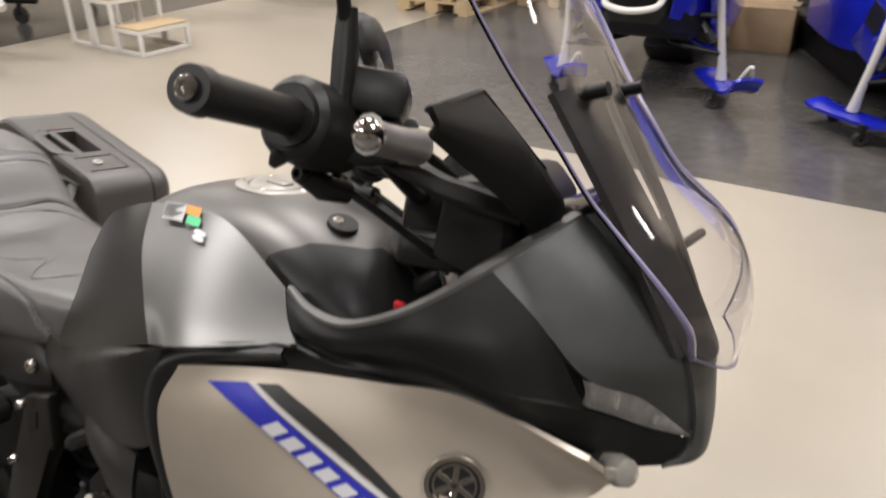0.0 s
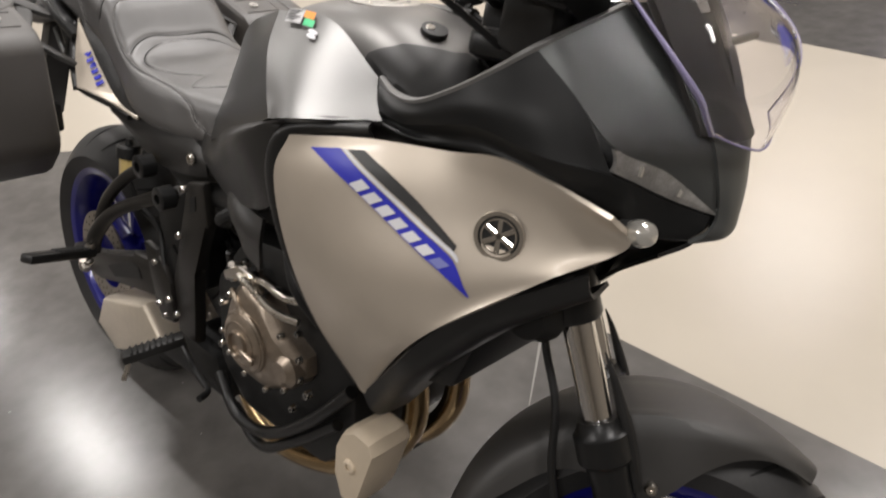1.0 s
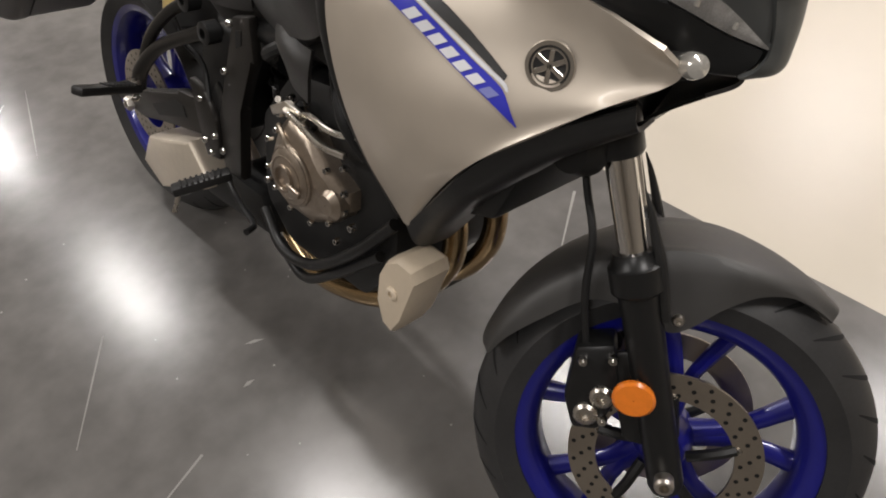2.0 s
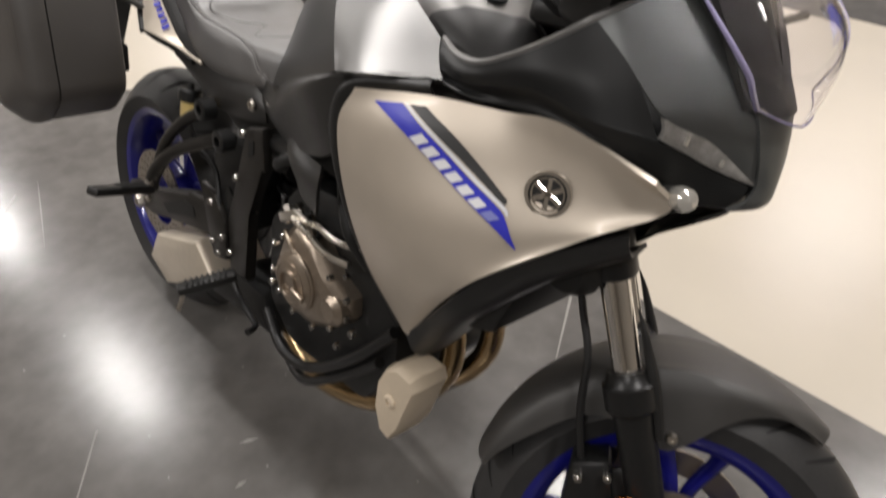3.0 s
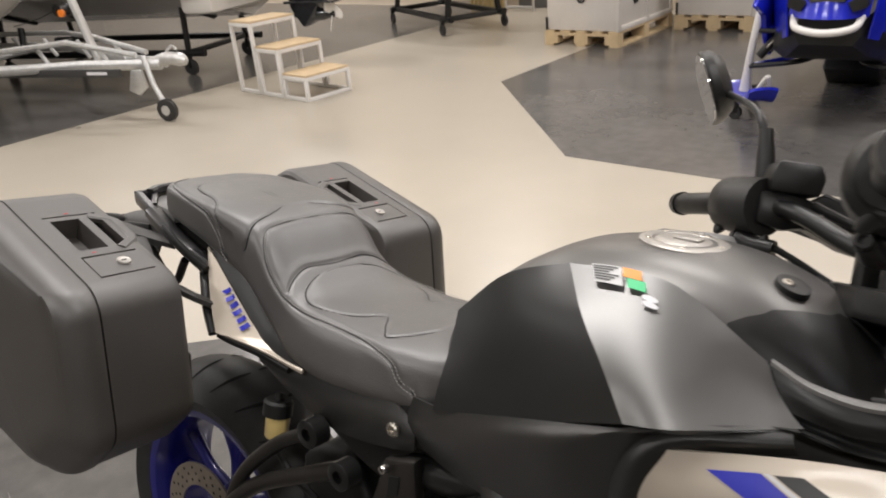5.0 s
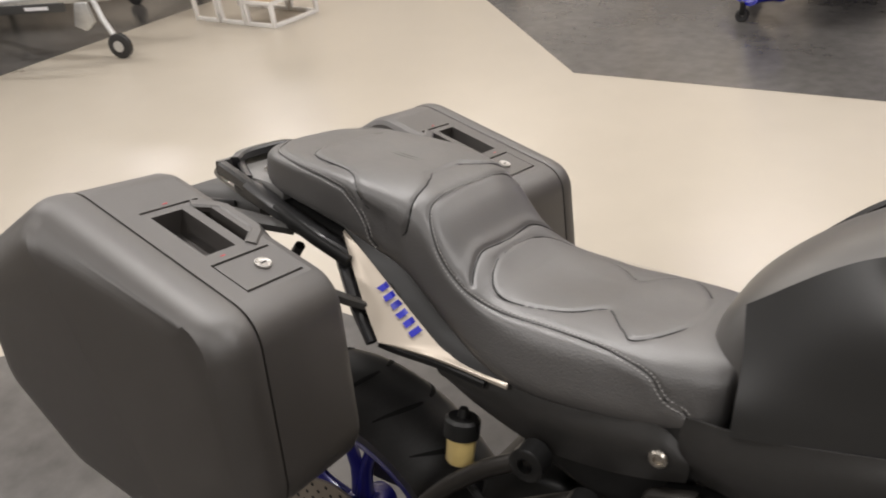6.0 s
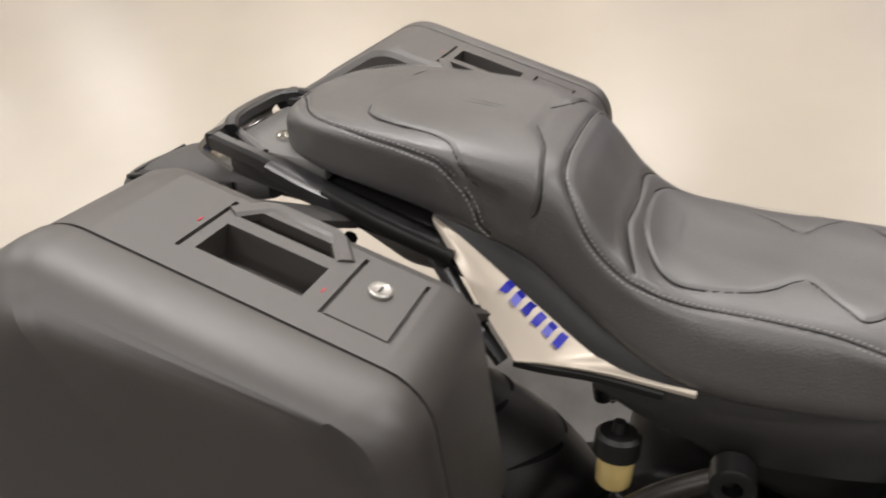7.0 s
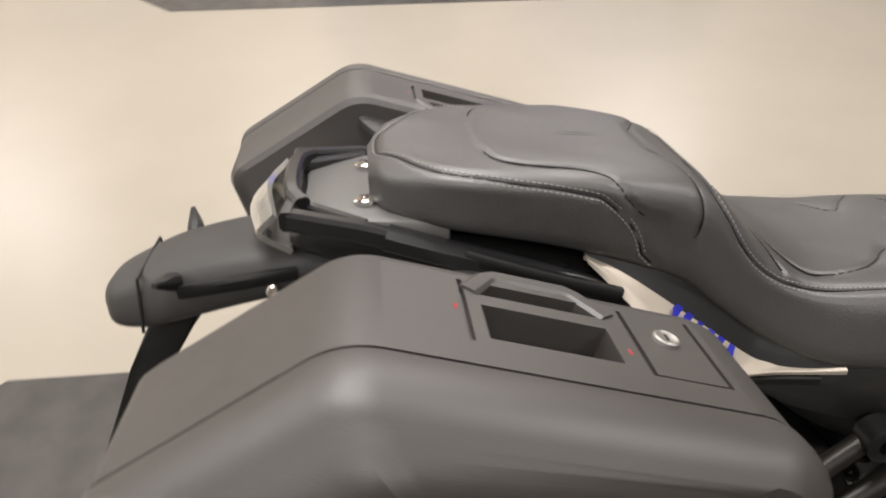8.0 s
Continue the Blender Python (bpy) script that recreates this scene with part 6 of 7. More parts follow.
    part("lock_barrel", top(moved(lathe([(-0.003, 0.001), (-0.003, 0.0105), (0.003, 0.0105), (0.004, 0.009), (0.003, 0.0075), (0.003, 0.001)], 24, closed=False), Matrix.Translation((0.0035, -0.285, 0.0)) @ Matrix.Rotation(radians(90), 4, "X"))), M_CAP, p, "worn metal lock barrel")
    part("lock_slot", top(rbox(0.0025, 0.0045, -0.289, -0.281, 0.0028, 0.0036, 0)), M_DARK, p)
    part("latch_mark", top(rbox(-0.0355, -0.034, -0.316, -0.309, -0.001, 0.0008, 0.0003)), M_RED, p, "small red latch mark")
    part("mount_foot", rbox(0.08, 0.15, min(-0.20 * s, -0.24 * s), max(-0.20 * s, -0.24 * s), 0.70, 0.76, 0.008), M_DARK, p)
    part("mount_foot", rbox(-0.02, 0.06, min(-0.28 * s, -0.34 * s), max(-0.28 * s, -0.34 * s), 0.590, 0.622, 0.01), M_DARK, p)
    return p


for s in (1, -1):
    pannier(s)

# ---- things in the hall behind the motorcycle ----
M_GALV = mat("galvanised_steel", (0.66, 0.66, 0.65), 0.40, 0.7, vary=0.14, scale=25)
M_GEL = mat("off_white_gelcoat", (0.76, 0.73, 0.68), 0.22, vary=0.04, scale=2, coat=0.5)
M_GELG = mat("grey_gelcoat", (0.55, 0.53, 0.50), 0.25, vary=0.05, scale=2, coat=0.5)
M_STRIPE = mat("dark_hull_stripe", (0.05, 0.05, 0.05), 0.3)
M_OUTB = mat("glossy_black_cowl", (0.02, 0.022, 0.026), 0.15, vary=0.2, scale=6, coat=0.8)
M_WSTEEL = mat("white_coated_steel", (0.78, 0.76, 0.73), 0.4, vary=0.04, scale=8)
M_BIRCH = mat("pale_birch_ply", (0.62, 0.47, 0.29), 0.5, vary=0.12, scale=14, bump=0.1, bscale=120)
M_PINE = mat("pale_pine_board", (0.58, 0.44, 0.26), 0.65, vary=0.16, scale=12, bump=0.15, bscale=90)
M_YELLOW = mat("yellow_slat_paint", (0.72, 0.56, 0.26), 0.55, vary=0.08, scale=8)
M_CRATE = mat("white_crate_board", (0.66, 0.62, 0.57), 0.5, vary=0.05, scale=4)
M_SLED = mat("bright_blue_sled_plastic", (0.012, 0.022, 0.50), 0.22, vary=0.12, scale=7, coat=0.5)
M_CYAN = mat("light_blue_decal", (0.04, 0.30, 0.75), 0.3, vary=0.05)
M_KRAFT = mat("brown_kraft_board", (0.36, 0.25, 0.15), 0.7, vary=0.1, scale=8)
M_GREYDOOR = mat("grey_door_paint", (0.16, 0.16, 0.16), 0.5, vary=0.05)

structure("door_1", rbox(-4.78, -4.28, 8.24, 8.30, 0, 2.05, 0.01), M_GREYDOOR, "plain dark grey door in the beige wall", "door")


# step stool with three treads
def step_stool():
    st = tagged(empty("step_stool", None, pose(-3.61, 3.45, 0, 0, 0, -4)), "white steel step stool with three pale wooden treads", "step stool")
    w, d, r = 0.47, 0.33, 0.2
    for k in range(3):
        x0, x1, z = -d * (k + 1), -d * k - 0.012, r * (k + 1)
        part("tread", rbox(x0 + 0.004, x1 - 0.004, 0.006, w - 0.006, z - 0.004, z + 0.014, 0.003), M_BIRCH, st, "pale wooden tread")
        for y in (0.0, w - 0.03):
            for x in (x0, x1 - 0.03):
                part("leg", rbox(x, x + 0.03, y, y + 0.03, 0, z - 0.034, 0.003), M_WSTEEL, st)
            part("top_rail", rbox(x0, x1, y, y + 0.03, z - 0.034, z - 0.004, 0.003), M_WSTEEL, st)
            part("foot_rail", rbox(x0 + 0.03, x1 - 0.03, y, y + 0.03, 0.0, 0.03, 0.003), M_WSTEEL, st)
        for x in (x0, x1 - 0.03):
            part("cross_rail", rbox(x, x + 0.03, 0.03, w - 0.03, z - 0.034, z - 0.004, 0.003), M_WSTEEL, st)
    part("floor_rail", rbox(-0.042, -0.012, 0.03, w - 0.03, 0.0, 0.03, 0.003), M_WSTEEL, st)


step_stool()


# boats and the trailer
def hull_bm(length, half, keel, deck, bow=0.32, rise=2.0, chine=0.34):
    """A hull along -x from its transom at 0: vee bottom, chine and flared side; deck and keel are heights."""
    rings = []
    n = 15
    for i in range(n):
        f = i / (n - 1)
        w = half * (1 - max(0, (f - (1 - bow)) / bow) ** 2.2) + 0.004
        k = keel + (deck - keel) * 0.62 * max(0, (f - 0.62) / 0.38) ** rise
        c = keel + (deck - keel) * (chine + 0.30 * max(0, (f - 0.4) / 0.6) ** 1.6)
        dz = deck + 0.12 * f * f
        x = -length * f
        rings.append([(x, 0, k), (x, -w * 0.45, k + (c - k) * 0.45), (x, -w * 0.86, c), (x, -w * 0.95, c + 0.04), (x, -w, dz - 0.05), (x, -w * 0.97, dz), (x, 0, dz + 0.02), (x, w * 0.97, dz), (x, w, dz - 0.05), (x, w * 0.95, c + 0.04), (x, w * 0.86, c), (x, w * 0.45, k + (c - k) * 0.45)])
    return loft(rings, 30)


def caster(parent, x, y, z0, r=0.06, m=None):
    w = part("caster", moved(lathe([(-0.016, 0.012), (-0.018, r * 0.8), (-0.012, r), (0.012, r), (0.018, r * 0.8), (0.016, 0.012)], 20), Matrix.Translation((x, y, r))), M_TYRE, parent, "black swivel caster")
    part("caster_fork", rbox(x - 0.015, x + 0.015, y - 0.022, y + 0.022, r * 1.05, z0, 0.004), M_BLACKM, w)


HEAD = 198.0
tr = tagged(empty("boat_trailer", None, pose(-4.285, 2.777, 0, 0, 0, HEAD - 180)), "galvanised steel boat trailer resting on its jockey wheel", "trailer")
for s in (-1, 1):
    part("drawbar", tube([(-0.15, 0.03 * s, 0.42), (-0.85, 0.16 * s, 0.44), (-1.6, 0.55 * s, 0.47), (-5.2, 0.62 * s, 0.47)], 0.035, 10, flat=1.2), M_GALV, tr, "galvanised frame beam")
    part("upper_rail", tube([(-0.35, 0.06 * s, 0.50), (-0.95, 0.14 * s, 0.62), (-1.6, 0.50 * s, 0.60), (-5.0, 0.62 * s, 0.60)], 0.022, 10), M_GALV, tr)
    for k in range(4):
        part("upright", tube([(-0.6 - 0.5 * k, (0.09 + 0.12 * k) * s, 0.43), (-0.7 - 0.5 * k, (0.10 + 0.11 * k) * s, 0.58)], 0.018, 8), M_GALV, tr)
    wh = empty("wheel", tr, Matrix.Translation((-3.6, 0.92 * s, 0.30)))
    part("tyre", tyre_bm(0.30, 0.18, 0.18, 40), M_TYRE, wh)
    part("rim", lathe([(-0.07, 0.01), (-0.05, 0.12), (-0.08, 0.18), (0.08, 0.18), (0.05, 0.12), (0.07, 0.01)], 30), M_GALV, wh)
    part("hull_support", tube([(-2.0, 0.35 * s, 0.50), (-2.05, 0.42 * s, 0.66)], 0.03, 8), M_BLACKM, tr)
    part("mudguard", patch([[(-3.6 + 0.36 * math.cos(a), (0.82 + 0.22 * k) * s, 0.30 + 0.36 * math.sin(a)) for k in (0, 0.5, 1)] for a in (radians(q) for q in (10, 50, 90, 130, 170))], 6, 18, 0.004), M_PLASTIC, tr)
part("side_board", rbox(-1.75, -0.30, -0.33, -0.30, 0.385, 0.445, 0.004), M_STRIPE, tr, "dark lettered side board")
part("board_mark", rbox(-0.62, -0.42, -0.334, -0.331, 0.405, 0.428, 0), M_WHITE, tr)
part("cross_beam", tube([(-2.1, -0.6, 0.46), (-2.1, 0.6, 0.46)], 0.03, 8), M_GALV, tr)
part("axle", tube([(-3.6, -0.9, 0.30), (-3.6, 0.9, 0.30)], 0.035, 8), M_GALV, tr)
part("coupling", tube([(-0.22, 0, 0.44), (-0.1, 0, 0.46), (0.02, 0, 0.45), (0.07, 0, 0.43)], 0.04, 12, 12, radii=[0.04, 0.05, 0.055, 0.03]), M_GALV, tr, "bright ball coupling")
part("coupling_handle", tube([(-0.12, 0, 0.49), (-0.06, 0.02, 0.55), (0.0, 0, 0.53)], 0.010, 8, 10), M_GALV, tr)
part("jockey_tube", tube([(-0.25, -0.10, 0.50), (-0.18, -0.13, 0.28), (-0.10, -0.15, 0.14)], 0.022, 10), M_GALV, tr)
jw = part("jockey_wheel", moved(lathe([(-0.022, 0.012), (-0.026, 0.07), (-0.018, 0.088), (0.018, 0.088), (0.026, 0.07), (0.022, 0.012)], 28), Matrix.Translation((-0.08, -0.155, 0.09))), M_TYRE, tr, "small black jockey wheel")
part("jockey_rim", moved(lathe([(-0.027, 0.001), (-0.027, 0.04), (0.027, 0.04), (0.027, 0.001)], 20), Matrix.Translation((-0.08, -0.155, 0.09))), M_GALV, jw)
part("jockey_bracket", slab([(-0.42, 0.24), (-0.36, 0.40), (-0.26, 0.40), (-0.24, 0.26), (-0.33, 0.20)], -0.15, -0.12, "y", 0.006), M_GALV, tr)
part("winch_post", tube([(-0.80, 0, 0.45), (-0.95, 0, 1.05), (-1.0, 0, 1.45)], 0.04, 8, flat=0.7), M_GALV, tr, "galvanised winch post")
part("winch", lathe([(-0.05, 0.01), (-0.05, 0.05), (-0.03, 0.03), (0.03, 0.03), (0.05, 0.05), (0.05, 0.01)], 20, (-1.05, 0, 0.86)), M_BLACKM, tr)
part("bow_stop", rbox(-1.22, -1.06, -0.05, 0.05, 0.98, 1.06, 0.02), M_DARK, tr)
part("marker_lamp", moved(lathe([(-0.012, 0.001), (-0.012, 0.03), (0.012, 0.03), (0.012, 0.001)], 20), Matrix.Translation((-0.98, -0.075, 0.84))), M_ORANGE, tr, "round orange marker lamp")
part("winch_strap", tube([(-1.05, 0, 0.88), (-1.30, 0, 0.80), (-1.62, 0, 0.74)], 0.012, 8, flat=0.3), M_DARK, tr)

b1 = tagged(empty("motor_boat", None, tr.matrix_basis @ Matrix.Translation((-6.6, 0, 0)) @ Matrix.Rotation(math.pi, 4, "Z")), "large off-white motor boat on a galvanised trailer", "boat", "boats")
part("hull", hull_bm(5.3, 0.98, 0.61, 1.62, 0.30, 4.5, 0.17), M_GEL, b1, "off-white gelcoat hull")
for s in (-1, 1):
    part("hull_stripe", tube([(-0.2, 0.985 * s, 1.28), (-3.2, 0.985 * s, 1.30), (-3.9, 0.88 * s, 1.33)], 0.022, 6, 14, flat=1.6), M_STRIPE, b1, "dark stripe")
    part("spray_rail", tube([(0.0, 0.945 * s, 0.90), (-2.5, 0.945 * s, 0.94), (-4.2, 0.845 * s, 1.08)], 0.016, 6, 14), M_GEL, b1)
part("rubbing_strake", tube([(0.0, -0.99, 1.58), (-3.4, -0.99, 1.60), (-4.6, -0.66, 1.66), (-5.25, 0, 1.70), (-4.6, 0.66, 1.66), (-3.4, 0.99, 1.60), (0.0, 0.99, 1.58)], 0.03, 8, 30), M_GELG, b1)

b2m = pose(-5.45, 4.45, 0, 0, 0, HEAD - 180)
b2 = tagged(empty("motor_boat", None, b2m), "grey motor boat with a black outboard on a wheeled cradle", "boat", "boats")
part("hull", hull_bm(5.0, 0.92, 0.50, 1.35), M_GELG, b2, "grey gelcoat hull")
for s in (-1, 1):
    part("hull_stripe", tube([(-0.25, 0.93 * s, 0.97), (-2.2, 0.935 * s, 1.04), (-3.6, 0.86 * s, 1.12)], 0.045, 6, 14, radii=[0.01, 0.05, 0.05], flat=1.0), M_STRIPE, b2, "dark stripe")
    part("stripe_flash", slab([(-1.05, 1.00), (-0.85, 1.00), (-0.72, 1.24), (-0.92, 1.24)], 0.938 * s, 0.948 * s, "y", 0.002), M_STRIPE, b2)
part("bathing_platform", slab([(-0.35, -0.90), (0.32, -0.82), (0.36, -0.3), (0.36, 0.3), (0.32, 0.82), (-0.35, 0.90)], 1.02, 1.12, "z", 0.03), M_GEL, b2, "white bathing platform")
part("stern_quarter", rbox(-0.25, 0.12, -0.80, 0.80, 0.62, 1.04, 0.06), M_GEL, b2)
part("grab_handle", tube([(0.13, -0.55, 0.95), (0.17, -0.56, 0.86), (0.16, -0.55, 0.74)], 0.03, 8, 8), M_DARK, b2)
ob = part("outboard_cowl", loft([ring(0.42, 0.16, 1.0, 1.55, 20, 3), ring(0.55, 0.22, 0.95, 1.70, 20, 3), ring(0.80, 0.22, 0.95, 1.68, 20, 3), ring(0.98, 0.15, 1.0, 1.55, 20, 3)], 14), M_OUTB, b2, "glossy black outboard cowl")
part("outboard_leg", slab([(0.48, 0.55), (0.42, 0.98), (0.92, 0.98), (0.80, 0.60), (0.74, 0.42), (0.60, 0.36)], -0.075, 0.075, "y", 0.03), M_OUTB, b2, "black outboard leg")
part("cavitation_plate", slab([(0.44, -0.12), (1.02, -0.15), (1.02, 0.15), (0.44, 0.12)], 0.60, 0.625, "z", 0.008), M_OUTB, b2)
part("gearcase", tube([(0.46, 0, 0.48), (0.60, 0, 0.48), (0.80, 0, 0.48), (0.92, 0, 0.48)], 0.06, 14, radii=[0.01, 0.06, 0.06, 0.03]), M_OUTB, b2)
for k in range(3):
    a = 2 * math.pi * k / 3
    c_, s_ = math.cos(a), math.sin(a)
    part("propeller_blade", patch([[(0.90, 0.03 * c_ - 0.03 * s_, 0.48 + 0.03 * s_ + 0.03 * c_), (0.93, 0.03 * c_ + 0.03 * s_, 0.48 + 0.03 * s_ - 0.03 * c_)], [(0.89, 0.10 * c_ - 0.07 * s_, 0.48 + 0.10 * s_ + 0.07 * c_), (0.95, 0.10 * c_ + 0.06 * s_, 0.48 + 0.10 * s_ - 0.06 * c_)], [(0.91, 0.17 * c_ - 0.02 * s_, 0.48 + 0.17 * s_ + 0.02 * c_), (0.93, 0.17 * c_ + 0.02 * s_, 0.48 + 0.17 * s_ - 0.02 * c_)]], 6, 10, 0.008), M_GEL, b2, "pale propeller blade")
for s in (-1, 1):
    for x in (-0.5, -3.0):
        part("cradle_post", tube([(x, 0.50 * s, 0.20), (x, 0.46 * s, 0.68)], 0.03, 8), M_BLACKM, b2)
        caster(b2, x, 0.50 * s, 0.22, 0.08)
    part("cradle_beam", tube([(-0.3, 0.50 * s, 0.22), (-3.3, 0.50 * s, 0.22)], 0.035, 8), M_BLACKM, b2, "black cradle beam")
for x in (-0.5, -3.0):
    part("cradle_cross", tube([(x, -0.50, 0.22), (x, 0.50, 0.22)], 0.03, 8), M_BLACKM, b2)
    part("cradle_pad", tube([(x, -0.46, 0.66), (x, 0.0, 0.50), (x, 0.46, 0.66)], 0.03, 8), M_BLACKM, b2)

# jet ski on a cart
js = tagged(empty("jet_ski", None, pose(-6.01, 7.40, 0, 0, 0, 155)), "white jet ski with a black bumper on a black wheeled cart", "jet ski")
part("hull", hull_bm(2.6, 0.52, 0.42, 0.86, 0.5), M_GEL, js, "white hull")
part("bumper_strip", tube([(0.0, -0.53, 0.82), (-1.3, -0.53, 0.84), (-2.1, -0.40, 0.90), (-2.58, 0, 0.97), (-2.1, 0.40, 0.90), (-1.3, 0.53, 0.84), (0.0, 0.53, 0.82)], 0.03, 8, 28), M_DARK, js, "black bumper strip")
part("top_cowl", loft([ring(-0.2, 0.30, 0.84, 1.05, 20, 3), ring(-0.9, 0.34, 0.84, 1.20, 20, 3), ring(-1.6, 0.36, 0.86, 1.22, 20, 3), ring(-2.3, 0.22, 0.90, 1.05, 20, 3)], 16), M_GEL, js)
part("seat", loft([ring(-0.1, 0.16, 1.0, 1.15, 16, 3), ring(-0.7, 0.18, 1.1, 1.30, 16, 3), ring(-1.2, 0.14, 1.12, 1.28, 16, 3)], 10), M_VINYL, js)
part("side_flash", slab([(-2.2, 0.93), (-1.75, 0.93), (-1.55, 1.16), (-1.85, 1.16)], 0.31, 0.375, "y", 0.004), M_OUTB, js, "black side flash")
part("side_flash", slab([(-2.2, 0.93), (-1.75, 0.93), (-1.55, 1.16), (-1.85, 1.16)], -0.375, -0.31, "y", 0.004), M_OUTB, js, "black side flash")
for s in (-1, 1):
    part("cart_beam", tube([(-0.35, 0.33 * s, 0.17), (-2.0, 0.33 * s, 0.17)], 0.035, 8), M_BLACKM, js, "black cart beam")
    for x in (-0.45, -1.9):
        part("cart_post", tube([(x, 0.33 * s, 0.17), (x, 0.28 * s, 0.56)], 0.035, 8), M_BLACKM, js)
        caster(js, x, 0.40 * s, 0.18, 0.065)
for x in (-0.45, -1.9):
    part("cart_cross", tube([(x, -0.42, 0.17), (x, 0.42, 0.17)], 0.03, 8), M_BLACKM, js)
    part("cart_bunk", tube([(x, -0.30, 0.54), (x, 0, 0.44), (x, 0.30, 0.54)], 0.04, 8), M_BLACKM, js)

# slatted yellow panel by the wall
sp = tagged(empty("slat_panel", None, pose(-5.42, 8.02, 0, -4, 0, 0)), "yellow slatted wooden panel leaning against the wall", "panel")
for k in range(8):
    part("slat", rbox(0.075 * k, 0.075 * k + 0.052, 0, 0.022, 0.0, 1.15, 0.003), M_YELLOW, sp, "yellow slat")
for z in (0.15, 0.95):
    part("batten", rbox(0.0, 0.58, 0.024, 0.05, z, z + 0.06, 0.003), M_DARK, sp)
sr = tagged(empty("low_rail", None, pose(-4.78, 7.95, 0, 0, 0, 0)), "pale grey low metal rail in front of a door", "rail")
for z in (0.05, 0.95):
    part("bar", tube([(0, 0, z), (0.42, 0, z)], 0.018, 8), M_GELG, sr)
for x in (0.0, 0.42):
    part("post", tube([(x, 0, 0.0), (x, 0, 0.97)], 0.018, 8), M_GELG, sr)


# crates on pallets
def pallet():
    p = tagged(empty("pallet"), "pale pine euro pallet under a white crate", "pallet", "pallets")
    for k in range(5):
        x = 0.005 + 0.1725 * k
        part("deck_board", rbox(x, x + 0.1, 0, 1.2, 0.122, 0.144, 0.002, 1), M_PINE, p)
    for y in (0.0, 0.55, 1.1):
        part("cross_board", rbox(0, 0.8, y, y + 0.1, 0.100, 0.122, 0.002, 1), M_PINE, p)
        for x in (0.0, 0.33, 0.655):
            part("block", rbox(x, x + 0.145, y, y + 0.1, 0.022, 0.100, 0.002, 1), M_PINE, p)
    for x in (0.0, 0.35, 0.7):
        part("runner", rbox(x, x + 0.1, 0, 1.2, 0.0, 0.022, 0.002, 1), M_PINE, p)
    return p


def crate():
    c = tagged(empty("crate"), "white boarded shipping crate with black round ports on a pallet", "crate", "crates")
    part("body", rbox(0.02, 0.78, 0.02, 1.18, 0.0, 1.30, 0.012), M_CRATE, c)
    for y in (0.02, 0.60, 1.14):
        part("batten", rbox(0.778, 0.800, y, y + 0.045, 0.0, 1.30, 0.004), M_CRATE, c)
    for z in (0.0, 1.255):
        part("batten", rbox(0.779, 0.799, 0.065, 1.14, z, z + 0.045, 0.004), M_CRATE, c)
    for y, z in ((0.38, 0.26), (0.98, 0.26), (0.75, 0.70)):
        q = part("port", moved(lathe([(0, 0.026), (0, 0.052), (0.012, 0.052), (0.016, 0.044), (0.010, 0.026)], 24), Matrix.Translation((0.778, y, z)) @ Matrix.Rotation(radians(-90), 4, "Z")), M_DARK, c, "round black port")
        part("port_bar", rbox(0.782, 0.792, y - 0.008, y + 0.008, z - 0.04, z + 0.04, 0.002), M_DARK, q)
    part("corner_post", rbox(0.770, 0.802, 0.002, 0.0195, 0.0, 1.30, 0.003), M_CRATE, c)
    q = part("port", moved(lathe([(0, 0.026), (0, 0.046), (0.012, 0.046), (0.016, 0.040), (0.010, 0.026)], 24), Matrix.Translation((0.40, 0.022, 0.30)) @ Matrix.Rotation(math.pi, 4, "Z")), M_DARK, c, "round black port")
    part("port_bar", rbox(0.394, 0.406, 0.008, 0.018, 0.265, 0.335, 0.002), M_DARK, q)
    part("corner_bracket", rbox(0.01, 0.03, 0.005, 0.022, 0.0, 0.12, 0.003), M_DARK, c)
    return c


pal, cr = pallet(), crate()
pal.matrix_basis = pose(-3.0, 6.05, 0)
cr.matrix_basis = pose(-3.0, 6.05, 0.1445)
copy_thing(pal, pose(-2.1, 7.05, 0, 0, 0, 0))
copy_thing(cr, pose(-2.1, 7.05, 0.1445, 0, 0, 0))


